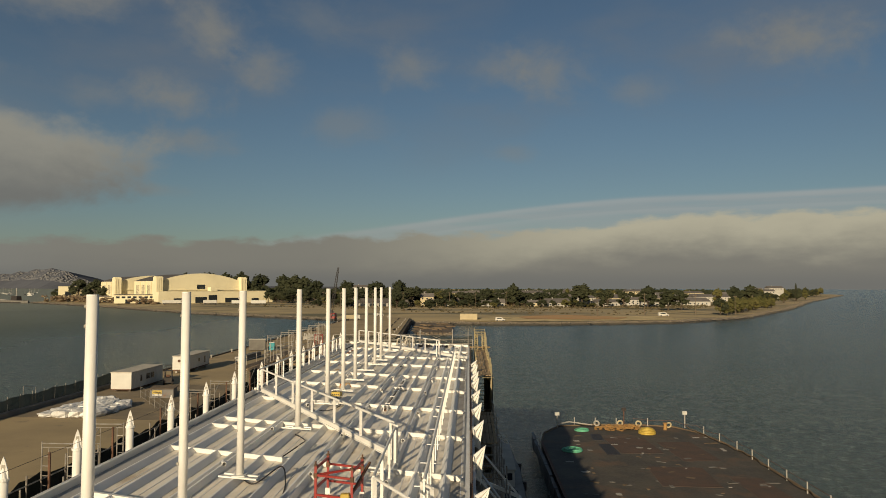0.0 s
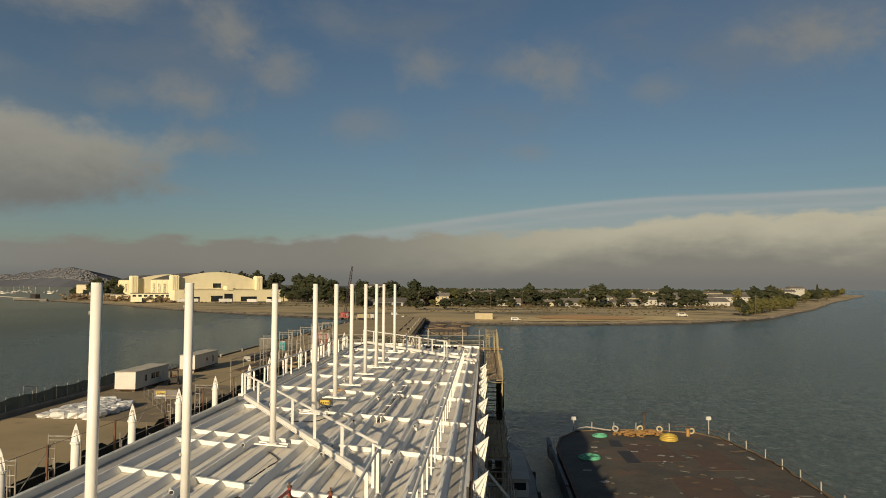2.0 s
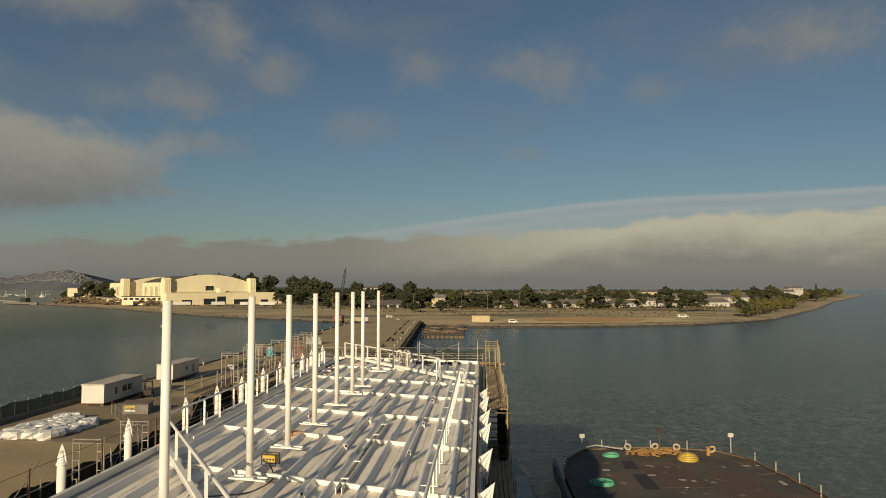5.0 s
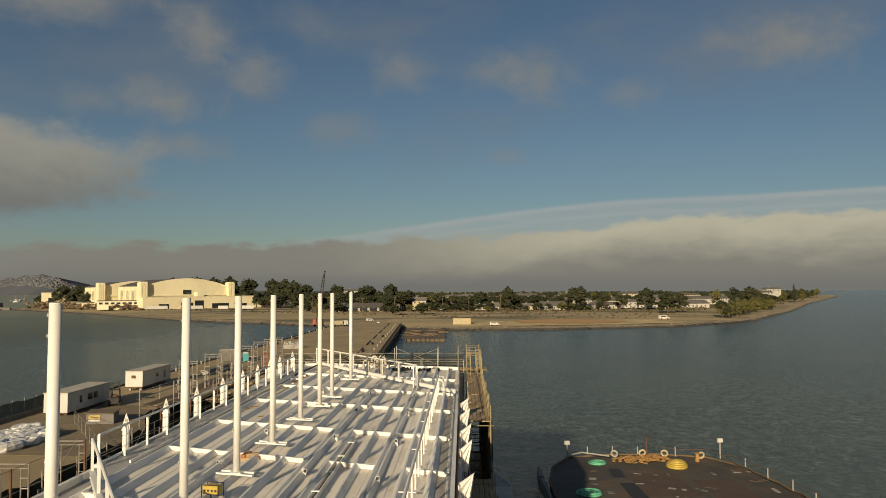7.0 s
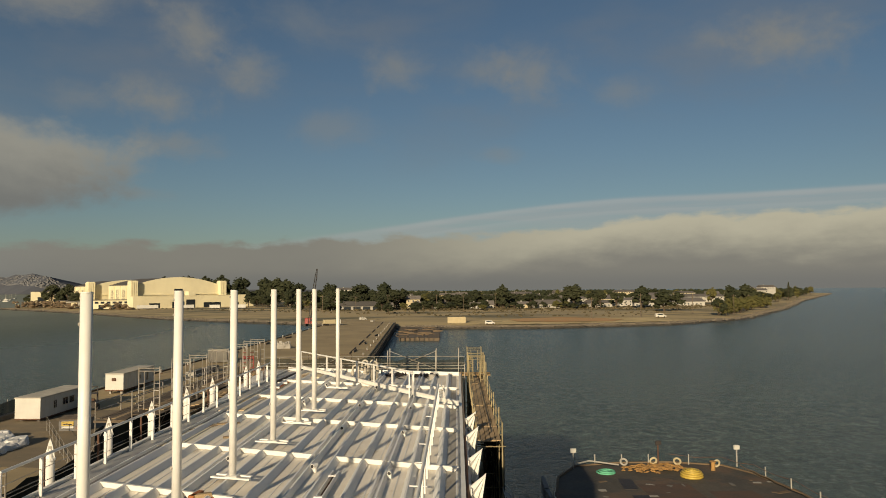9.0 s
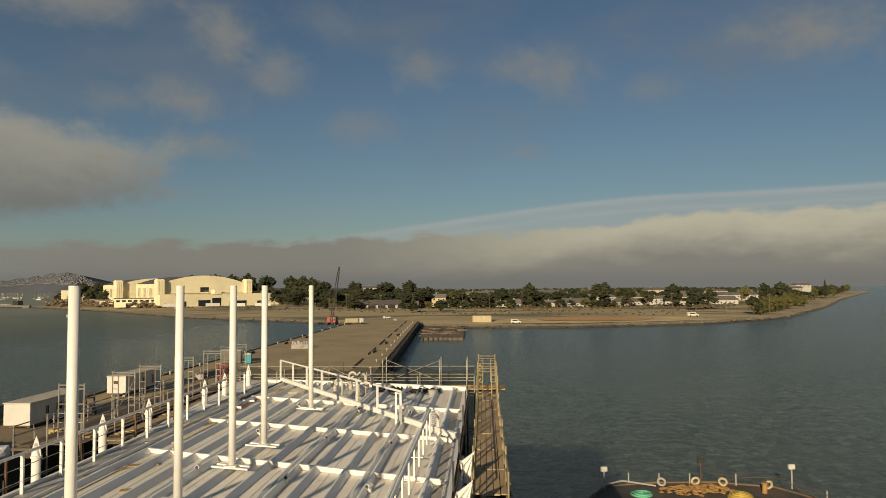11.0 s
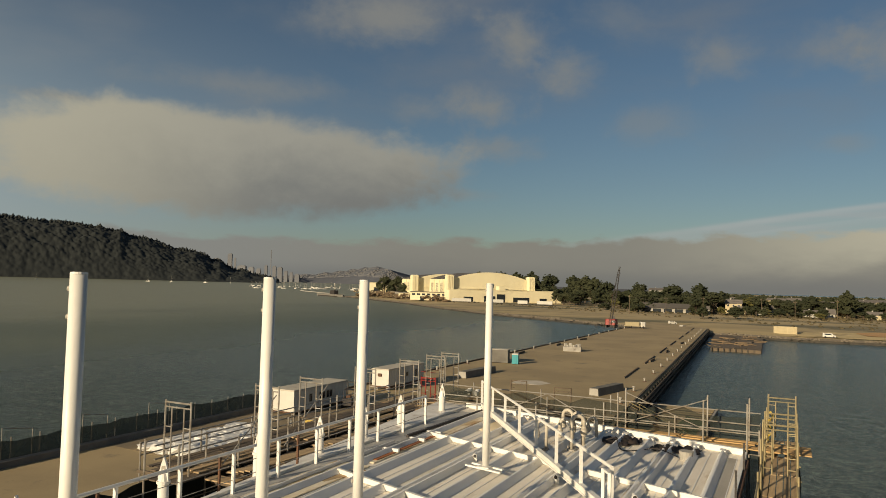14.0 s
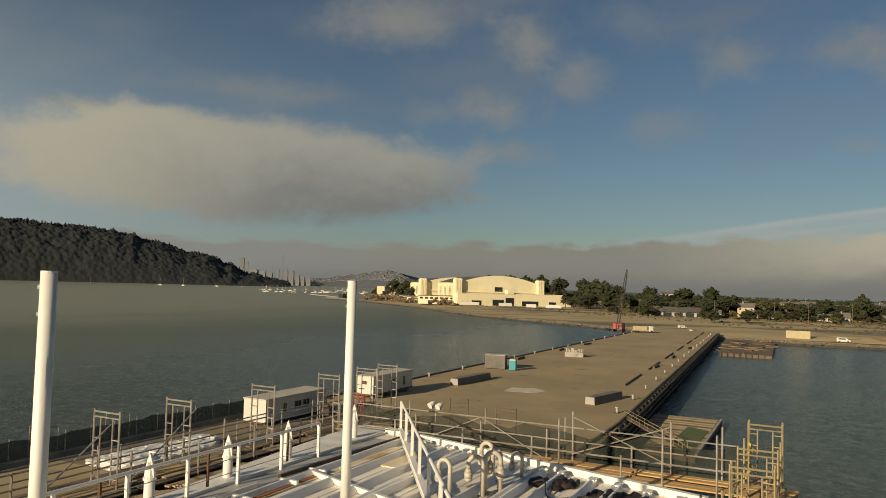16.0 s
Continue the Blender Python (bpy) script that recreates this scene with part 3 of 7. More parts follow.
def make_pier():
    outline = [(-67, 30), (-18, 30), (-18, 110), (-20, 150), (right_edge(415), 415), (-66, 450), (-66, 400)]
    pier = thing("pier", "long concrete pier with dusty tan paving", "pier", kind="structure")
    part("slab", Shape().prism(outline, PIER_Z - 1.1, PIER_Z), PAVING, pier)
    beam = Shape().box(-0.15, 0.15, 0, 7.96, 0, 0.28).mesh("curb", TIMBER)
    stringer = Shape().box(-0.12, 0.12, 0, 21.0, 0, 0.3).mesh("curb", TIMBER)
    y = 40.0
    while y < 400:
        part("curb", beam, TIMBER, pier, at=place(-66.3, y, PIER_Z))
        if y > 110:
            part("curb", beam, TIMBER, pier, at=place(right_edge(y) - 0.4, y, PIER_Z, 2.9 if y > 150 else 0.0))
        if y > 190 and int(y / 8) % 4 == 0:
            part("curb", stringer, TIMBER, pier, at=place(right_edge(y) - 6.5, y, PIER_Z, 2.9))
        y += 8.0
    part("apron", Shape().box(-36.0, -18.2, 34.0, 112.0, PIER_Z + 0.004, PIER_Z + 0.02), APRON, pier, "dark strip of paving beside the ship")
    part("apron", Shape().prism([(-64.4, 98.0), (-36.02, 96.0), (-36.02, 131.0), (-64.4, 133.0)], PIER_Z + 0.004, PIER_Z + 0.02), BROWNPAVING, pier, "darker brown paving round the cabins")
    pile = Shape().tube((0, 0, -4.5), (0, 0, 0.25), 0.24, 8, 0.2).mesh("pile", PILE)
    y = 120.0
    while y < 405:
        part("pile", pile, PILE, pier, at=place(right_edge(y) + 0.3, y, PIER_Z - 0.2))
        part("pile", pile, PILE, pier, at=place(-67.2, y, PIER_Z - 0.2))
        y += 4.0
    part("fender_wall", Shape().add([(right_edge(112) + 0.05, 112, PIER_Z - 1.0), (right_edge(150) + 0.05, 150, PIER_Z - 1.0), (right_edge(410) + 0.05, 410, PIER_Z - 1.0),
                                     (right_edge(112) - 1.0, 112, -7), (right_edge(150) - 1.0, 150, -7), (right_edge(410) - 1.0, 410, -7)], [(0, 3, 4, 1), (1, 4, 5, 2)]), PILE, pier)
    for z in (-0.45, -1.2, -2.2):
        for y in range(116, 404, 12):
            x0, x1 = right_edge(y), right_edge(y + 11.9)
            part("wale", Shape().beam((x0 + 0.62, y, PIER_Z + z), (x1 + 0.62, y + 11.9, PIER_Z + z), 0.22, 0.3), TIMBER, pier)
    # mooring posts along both edges
    post = Shape().tube((0, 0, 0), (0, 0, 0.75), 0.22, 10, 0.18).tube((0, 0, 0.75), (0, 0, 0.95), 0.34, 10, 0.28)
    first = thing("bollard", "dusty tan mooring bollard on the pier edge", "bollard", "bollards along the pier")
    part("body", post, CONCRETE, first, smooth=True)
    part("base_plate", Shape().cbox(-0.4, 0.4, -0.4, 0.4, 0, 0.08, 0.02), RUST, first)
    spots = [(right_edge(y) - 2.2, y) for y in range(160, 400, 15)] + [(-65.2, y) for y in range(180, 400, 16)]
    first.matrix_basis = place(*spots[0], PIER_Z)
    for x, y in spots[1:]:
        copy_thing(first, place(x, y, PIER_Z, random.uniform(0, 90), random.uniform(0.7, 1.0)))


make_ground()
make_pier()


# ---- the ship's top deck ----
SKEW = -0.28


def cross(x, y0):
    """The y of a crosswise member that passes the post row at y0."""
    return y0 + SKEW * (x + 7.0)


POST_Y = [63.7, 55.85, 52.68, 48.82, 43.6, 38.9, 34.37, 28.0, 20.2, 15.95, 11.05]
ROWS = [66.4, 59.9, 54.0, 47.5, 41.8, 35.3, 29.2, 23.2, 17.1, 11.0, 5.0, -1.0, -7.0, -13.0]
SIDE_ROWS = [27.6]
RIBS = [-0.5, -1.45, -2.37, -3.22, -4.27, -5.0, -6.0, -7.12, -8.16, -8.97, -10.05, -11.04]
BAR_SKEW = -0.36
NEAR, END = -16.0, 73.4
RIB_H = 0.2


def make_deck():
    deck = thing("deck", "white-painted ribbed steel deck on top of a ship under construction", "deck", kind="structure")
    plan = [(-12.6, NEAR), (0.3, NEAR), (0.3, cross(0.3, END)), (-12.6, cross(-12.6, END))]
    part("plate", Shape().prism(plan, DECK_Z - 0.12, DECK_Z), DECK, deck)
    h = RIB_H
    for i, x in enumerate(RIBS):
        end = cross(x, END) - 0.9
        if i in (2, 5, 8):
            profile = [(-0.2, 0), (-0.13, h), (-0.07, h), (-0.03, h * 0.45), (0.03, h * 0.45), (0.07, h), (0.13, h), (0.2, 0)]
        else:
            profile = [(-0.17, 0), (-0.03, h), (0.03, h), (0.05, h - 0.02), (0.17, 0)]
        rib = part("rib", Shape().extrude_y([(x + u, DECK_Z + v) for u, v in profile][::-1], NEAR + 0.3, end), RIB, deck)
        part("end_cap", Shape().box(x - 0.1, x + 0.1, end, end + 0.4, DECK_Z + h - 0.05, DECK_Z + h), WHITE, rib)
        part("seam_strip", Shape().box(x + 0.5, x + 0.53, NEAR + 0.3, end, DECK_Z + 0.004, DECK_Z + 0.014), RIB, deck)
    part("gutter", Shape().box(-0.3, 0.02, NEAR + 0.3, cross(0.0, END) - 1.0, DECK_Z + 0.004, DECK_Z + 0.012), GREYDECK, deck, "dark grey gutter strip along the deck edge")
    part("side_plate", Shape().box(-12.42, -11.3, NEAR + 0.3, cross(-11.3, END) - 1.0, DECK_Z + 0.004, DECK_Z + 0.012), SIDEGREY, deck, "smooth grey plate along the deck's side")
    part("edge_angle", Shape().box(0.302, 0.4, NEAR, 70.3, DECK_Z - 0.1, DECK_Z + 0.05), RUST, deck)

    # crosswise bars from ridge to ridge
    def bar(x0, x1):
        w, s, half = x1 - x0, BAR_SKEW, RIB_H
        verts = []
        for z, u0, u1, t in ((0.02, 0.16, w - 0.16, 0.03), (half - 0.045, 0.05, w - 0.05, 0.03), (half - 0.045, 0.05, w - 0.05, 0.06), (half - 0.01, 0.03, w - 0.03, 0.06)):
            verts += [(u0, s * u0 - t, DECK_Z + z), (u1, s * u1 - t, DECK_Z + z), (u1, s * u1 + t, DECK_Z + z), (u0, s * u0 + t, DECK_Z + z)]
        faces = [(3, 2, 1, 0), (12, 13, 14, 15)]
        for r in (0, 4, 8):
            faces += [(r + i, r + (i + 1) % 4, r + 4 + (i + 1) % 4, r + 4 + i) for i in range(4)]
        return Shape().add(verts, faces).mesh("cross_bar", WHITE)

    spans = list(zip(RIBS[1:], RIBS)) + [(RIBS[0], 0.12)]
    bars = [bar(x0, x1) for x0, x1 in spans]
    rnd = random.Random(9)
    for y0 in ROWS + SIDE_ROWS:
        for (x0, x1), data in zip(spans, bars):
            y = y0 + BAR_SKEW * (x0 + 7.0)
            if (y0 in SIDE_ROWS and x1 > -7.5) or (y0 not in SIDE_ROWS and rnd.random() < 0.04) or y > cross(x0, END) - 1.5:
                continue
            part("cross_bar", data, WHITE, deck, at=place(x0, y, 0.0))
    # short flats beside the inner railing
    flat = Shape().box(-1.4, -0.86, -0.03, 0.03, DECK_Z + 0.17, DECK_Z + 0.2).mesh("rung", RIB)
    for k in range(14):
        part("rung", flat, RIB, deck, at=place(0.0, 19.3 + 2.9 * k, 0.0, -8))
    # edge coamings
    part("edge_bar", Shape().box(0.16, 0.3, NEAR, cross(0.3, END), DECK_Z, DECK_Z + 0.12), WHITE, deck)
    part("edge_bar", Shape().beam((-12.5, cross(-12.5, END) - 0.1, DECK_Z + 0.11), (0.2, cross(0.2, END) - 0.1, DECK_Z + 0.11), 0.2, 0.22), WHITE, deck, "white raised coaming at the deck's end")
    part("edge_bar", Shape().box(-12.1, -11.96, NEAR, 38.6, DECK_Z + 0.004, DECK_Z + 0.24), WHITE, deck)
    part("edge_bar", Shape().box(-12.58, -12.44, 40.5, cross(-12.5, END) - 0.4, DECK_Z + 0.002, DECK_Z + 0.1), WHITE, deck)
    part("edge_bar", Shape().beam((-11.6, 67.0, DECK_Z + 0.1), (-11.3, 74.2, DECK_Z + 0.1), 0.1, 0.1), BLACK, deck, "black bar along the deck")
    part("edge_bar", Shape().beam((-11.6, 66.0, DECK_Z + 0.09), (-11.5, 41.0, DECK_Z + 0.09), 0.05, 0.1), RIB, deck)
    # diagonal raised beams
    for p, q in (((-11.5, 38.3, 0.04), (-2.4, 22.9, 0.04)), ((-11.4, 74.0, 0.04), (0.1, 57.2, 0.04))):
        p, q = Vector(p), Vector(q)
        part("diagonal_beam", Shape().beam(p + Vector((0, 0, DECK_Z + 0.27)), q + Vector((0, 0, DECK_Z + 0.27)), 0.07, 0.2).beam(p + Vector((0, 0, DECK_Z + 0.385)), q + Vector((0, 0, DECK_Z + 0.385)), 0.17, 0.03).beam(p + Vector((0, 0, DECK_Z + 0.185)), q + Vector((0, 0, DECK_Z + 0.185)), 0.15, 0.03), WHITE, deck, "white raised beam set diagonally over the ribs")
    # open panels with rust-coloured primer
    for y, length in ((63.3, 1.3), (64.85, 1.75), (66.85, 1.25)):
        part("primer_panel", Shape().box(-11.3, -10.75, y, y + length, DECK_Z + 0.05, DECK_Z + 0.07), ORANGE, deck, "bare steel strip in rust-coloured primer")
    for y in (64.72, 66.72, 68.15):
        part("cross_block", Shape().cbox(-11.35, -10.7, y - 0.06, y + 0.06, DECK_Z + 0.05, DECK_Z + 0.16, 0.01), WHITE, deck)
    for x0, x1, y0, y1 in ((-11.35, -10.5, 68.3, 72.6), (-11.9, -10.6, 57.0, 62.6), (-11.35, -10.7, 63.0, 68.25), (-10.4, -9.3, 70.0, 72.4), (-11.7, -10.8, 49.0, 53.5)):
        part("primer_panel", Shape().box(x0, x1, y0, y1, DECK_Z + 0.014, DECK_Z + 0.046), BUFF, deck, "buff undercoat left bare between the ribs")
    # white sheeted ledge outside the railing
    part("ledge", Shape().prism([(-12.62, 55.0), (-13.0, 58.0), (-13.5, 64.0), (-14.1, 70.0), (-14.6, 76.0), (-12.62, 76.0)][::-1], DECK_Z - 0.16, DECK_Z - 0.06), SHEETED, deck, "ledge covered with crumpled white sheeting")
    # hull coloured dark, which takes in the shade below the deck
    side = thing("hull", "dark steel ship's hull below the deck", "ship", kind="structure")
    part("plating", Shape().prism([(-12.4, NEAR), (0.12, NEAR), (0.12, cross(0.1, END) - 0.1), (-5, 73.5), (-12.4, cross(-12.4, END) - 0.2)], WATER_Z - 1, DECK_Z - 0.124), HULL, side)
    part("white_band", Shape().box(0.12, 0.5, NEAR, 56.0, DECK_Z - 1.6, DECK_Z - 0.15), WHITE, side)


make_deck()


def make_post(y, x=-7.0):
    """A tall white tube with pierced lugs near its top, on a plate over two bars."""
    ob = thing("post", "tall white-painted steel tube post standing on the deck", "post", "row of deck posts")
    part("shaft", Shape().tube((0, 0, 0.25), (0, 0, 6.0), 0.118, 16, 0.112), WHITE, ob, smooth=True)
    part("cap", Shape().tube((0, 0, 6.002), (0, 0, 6.03), 0.116, 16, 0.108), WHITE, ob)
    for z in (5.8, 5.42):
        part("lug", Shape().tube((-0.095, -0.05, z), (-0.122, -0.068, z), 0.036, 10), GREYDECK, ob)
    part("lug", Shape().tube((-0.1, -0.07, 1.62), (-0.12, -0.09, 1.62), 0.045, 10), GREYDECK, ob)
    part("foot_plate", Shape().cbox(-0.2, 0.2, -0.24, 0.24, 0.22, 0.25, 0.01), WHITE, ob)
    part("foot_bar", Shape().beam((-0.66, 0.18 - 0.2, 0.196), (0.66, -0.18 - 0.2, 0.196), 0.12, 0.05), WHITE, ob)
    part("foot_bar", Shape().beam((-0.58, 0.16 + 0.16, 0.196), (0.6, -0.16 + 0.16, 0.196), 0.12, 0.05), WHITE, ob)
    ob.matrix_basis = place(x, y, DECK_Z + 0.04)
    return ob


first_post = make_post(POST_Y[0])
for k, y in enumerate(POST_Y[1:]):
    copy_thing(first_post, place(-7.0 + (0.15, 0.08, -0.05, 0.0, 0.05, 0.03, 0.03, 0.05, -0.1, 0.0)[k], y, DECK_Z + 0.04))


def railing(name, label, p, q, count, height, base, bar=0.05, flat=0.0, mid=(), group=""):
    """Stanchions with a top rail and lower bars between two points."""
    ob = thing(name, label, "railing", group)
    p, q = Vector((*p, base)), Vector((*q, base))
    for i in range(count):
        s = p.lerp(q, i / (count - 1))
        if flat:
            d = (q - p).normalized()
            part("stanchion", Shape().beam(s, s + Vector((0, 0, height)), 0.05, flat, d), WHITE, ob)
        else:
            part("stanchion", Shape().beam(s, s + Vector((0, 0, height)), 0.09, 0.07, q - p), WHITE, ob)
    part("top_rail", Shape().tube(p + Vector((0, 0, height)), q + Vector((0, 0, height)), bar, 8), WHITE, ob)
    for h in mid:
        part("lower_rail", Shape().tube(p + Vector((0, 0, h)), q + Vector((0, 0, h)), 0.012, 5), GALV, ob)
    return ob


railing("diagonal_railing", "white steel railing along a diagonal deck beam", (-11.5, 38.3), (-2.4, 22.9), 7, 1.05, DECK_Z + 0.4, group="railings on the deck")
railing("diagonal_railing", "white steel railing along a diagonal deck beam at the deck's end", (-11.4, 74.0), (-2.4, 60.9), 8, 1.05, DECK_Z + 0.4, group="railings on the deck")
railing("side_railing", "white steel railing along the deck edge beside the scaffold", (-12.3, 40.3), (-12.3, 69.9), 16, 1.18, DECK_Z, mid=(0.4, 0.8), group="railings on the deck")
railing("inner_railing", "white railing of flat stanchions along the deck", (-0.9, 16.5), (-0.9, 58.0), 27, 1.0, DECK_Z + 0.15, flat=0.12, group="railings on the deck")



def gate(x, y, turn):
    """A small louvred gate between two posts."""
    ob = thing("louvred_gate", "white steel gate with horizontal louvre slats", "gate", "gates on the deck")
    part("post", Shape().box(-0.05, 0.05, -0.05, 0.05, 0, 1.25), WHITE, ob)
    part("post", Shape().box(0.75, 0.85, -0.05, 0.05, 0, 1.25), WHITE, ob)
    part("top_bar", Shape().box(-0.05, 0.85, -0.04, 0.04, 1.19, 1.28), WHITE, ob)
    slat = Shape().beam((0.06, 0, 0), (0.74, 0, 0), 0.07, 0.015, (0, 0.6, 1)).mesh("slat", WHITE)
    for i in range(9):
        part("slat", slat, WHITE, ob, at=Matrix.Translation((0, 0, 0.22 + 0.105 * i)))
    ob.matrix_basis = place(x, y, DECK_Z + 0.1, turn, 0.75)


gate(-0.98, 16.75, -60)
gate(-0.95, 58.8, -55)
pair = thing("rail_end_posts", "pair of white rail posts at the end of the diagonal beam", "railing", "railings on the deck")
part("post", Shape().box(-2.5, -2.42, 22.7, 22.78, DECK_Z, DECK_Z + 1.47), WHITE, pair)
part("post", Shape().box(-2.25, -2.17, 22.3, 22.38, DECK_Z, DECK_Z + 1.47), WHITE, pair)
part("top_bar", Shape().beam((-2.45, 22.75, DECK_Z + 1.44), (-2.2, 22.35, DECK_Z + 1.44), 0.07, 0.06), WHITE, pair)
copy_thing(pair, Matrix.Translation((-0.1, 37.9, 0)))
railing("return_railing", "white steel railing running back from the diagonal beam", (-2.25, 22.2), (-2.15, 15.8), 4, 1.2, DECK_Z + 0.21, bar=0.04, group="railings on the deck")
railing("return_railing", "short white steel railing beside the louvred gate", (-2.1, 15.7), (-1.1, 14.0), 2, 1.2, DECK_Z + 0.21, bar=0.04, group="railings on the deck")


# columns with pointed heads along the ship's side
def make_columns():
    ob = thing("pointed_column", "white steel column with a pointed plate head beside the deck", "column", "columns along the ship's side")
    part("shaft", Shape().tube((0, 0, -2.6), (0, 0, 0.55), 0.145, 14), WHITE, ob, smooth=True)
    part("collar", Shape().tube((0, 0, 0.53), (0, 0, 0.6), 0.18, 14), WHITE, ob)
    # a folded spear-shaped plate with a slot
    spear = [(-0.14, 0.6), (0.14, 0.6), (0.125, 0.8), (0.05, 1.1), (0.0, 1.24), (-0.05, 1.1), (-0.125, 0.8)]
    part("head", Shape().extrude_y([(u * 1.0, v) for u, v in spear][::-1], -0.05, 0.05).tube((0, 0, 0.6), (0, 0, 0.95), 0.13, 10, 0.05), WHITE, ob)
    # slot is a dark patch on the solid head, its inner shade as colour
    part("eye_slot", Shape().box(-0.05, 0.05, -0.056, -0.051, 0.84, 1.0), GREYDECK, ob)
    ys = [9.9, 14.1, 18.2, 22.2, 26.1, 30.1, 34.5, 39.0, 44.5, 48.5, 52.4, 56.5, 60.3, 63.6, 66.6, 69.5, 73.6]
    ob.matrix_basis = place(-13.3, ys[0], DECK_Z, 25)
    for y in ys[1:]:
        copy_thing(ob, place(-13.3, y, DECK_Z, 25 + random.uniform(-8, 8)))
    dark = thing("stake", "rusty brown steel stake beside the deck edge", "post", "stakes along the deck edge")
    part("bar", Shape().box(-0.03, 0.03, -0.03, 0.03, -0.9, 1.05), RUST, dark)
    ys = [19.6, 23.6, 27.7, 31.9, 36.0, 40.2, 43.2, 46.6, 50.1, 54.0, 58.0, 61.6, 65.2, 68.8]
    dark.matrix_basis = place(-12.75, ys[0], DECK_Z)
    for y in ys[1:]:
        copy_thing(dark, place(-12.75, y, DECK_Z))
    wires = thing("guard_wire", "thin steel guard wires between the stakes", "wire")
    for z in (1.0,):
        part("wire", Shape().tube((-12.75, 12, DECK_Z + z), (-12.75, 68.8, DECK_Z + z), 0.008, 5), BLACK, wires)
    black = thing("stake", "black steel stake at the deck's outer edge", "post", "stakes along the deck edge")
    part("bar", Shape().box(-0.03, 0.03, -0.03, 0.03, -0.5, 0.95), BLACK, black)
    ys = [20.3, 24.2, 50.6, 55.4, 60.4, 64.5, 68.6]
    black.matrix_basis = place(0.33, ys[0], DECK_Z)
    for y in ys[1:]:
        copy_thing(black, place(0.33, y, DECK_Z))


make_columns()


def make_brackets():
    """Folded white fan-shaped plates that hang from the deck's outer edge."""
    ob = thing("fan_bracket", "white folded sheet-metal bracket on the deck's outer edge", "bracket", "brackets along the deck edge")
    tip = Vector((0.46, 0.05, 0.3))
    foot = [Vector(p) for p in ((0.0, 0.0, 0.12), (0.03, -0.14, 0.05), (0.05, 0.04, -0.06), (0.12, -0.14, -0.14), (0.1, 0.05, -0.26), (0.26, -0.12, -0.3), (0.26, 0.02, -0.44))]
    fan = Shape()
    thick = Vector((0.012, 0.03, 0.012))
    k = len(foot)
    fan.add([tip - thick] + [p - thick for p in foot] + [tip + thick] + [p + thick for p in foot],
            [(0, i + 1, i + 2) for i in range(k - 1)] + [(k + 1, k + 3 + i, k + 2 + i) for i in range(k - 1)] + [(i + 1, k + 2 + i, k + 3 + i, i + 2) for i in range(k - 1)] + [(0, k + 1, k + 2, 1), (0, k, 2 * k + 1, k + 1)])
    part("fan", fan, WHITE, ob)
    part("back_plate", Shape().box(-0.02, 0.02, -0.25, 0.25, -0.5, 0.12), WHITE, ob)
    part("lower_flap", Shape().add([(0.0, -0.16, -0.5), (0.16, -0.14, -0.52), (0.26, 0.1, -0.72), (0.0, 0.16, -0.82), (0.0, -0.12, -0.54), (0.14, -0.1, -0.56), (0.24, 0.14, -0.76), (0.0, 0.2, -0.86)],
                                   [(0, 1, 2, 3), (7, 6, 5, 4), (0, 4, 5, 1), (1, 5, 6, 2), (2, 6, 7, 3), (3, 7, 4, 0)]), WHITE, ob)
    ys = [18.8, 23.6, 28.4, 33.1, 37.9, 42.6, 46.1, 50.0, 53.8]
    ob.matrix_basis = place(0.44, ys[0], DECK_Z - 0.05, 0, 1.0, 1.35)
    for y in ys[1:]:
        copy_thing(ob, place(0.44, y, DECK_Z - 0.05, random.uniform(-12, 8), random.uniform(0.92, 1.05), random.uniform(1.25, 1.45)))


make_brackets()


# ---- scaffolds round the ship ----
def portal(y, x0, x1, z, height, mat=GALV):
    """A walk-through scaffold frame with ladder rungs on both legs."""
    ob = thing("scaffold_portal", "galvanised walk-through scaffold frame standing on planks", "scaffold", "scaffold frames")
    w = x1 - x0
    for x in (0.0, w):
        part("leg", Shape().tube((x, 0, 0), (x, 0, height), 0.032, 6), mat, ob)
    for x, k in ((0.3, 1), (w - 0.3, -1)):
        part("inner_leg", Shape().tube((x, 0, 0.15), (x, 0, height - 0.22), 0.026, 6), mat, ob)
        for i in range(4):
            part("rung", Shape().tube((x, 0, 0.35 + 0.4 * i), (x - 0.3 * k, 0, 0.35 + 0.4 * i), 0.02, 5), mat, ob)
    part("top_bar", Shape().tube((0, 0, height - 0.08), (w, 0, height - 0.08), 0.032, 6), mat, ob)
    part("header", Shape().tube((0.0, 0, height - 0.24), (w, 0, height - 0.24), 0.026, 6), mat, ob)
    ob.matrix_basis = place(x0, y, z)
    return ob


for y in (27.0, 31.2, 42.3, 46.5):
    portal(y, -17.4, -16.0, 7.6, 2.15)
for y in (60.4, 65.0, 67.9, 72.3, 76.8, 80.0, 82.0):
    portal(y, -17.4, -16.25, 9.4, 2.45)
red_portal = portal(79.0, -17.2, -16.3, 9.4, 1.3, RED)
tagged(red_portal, "red-painted scaffold frame standing on the planks", "scaffold", "scaffold frames")


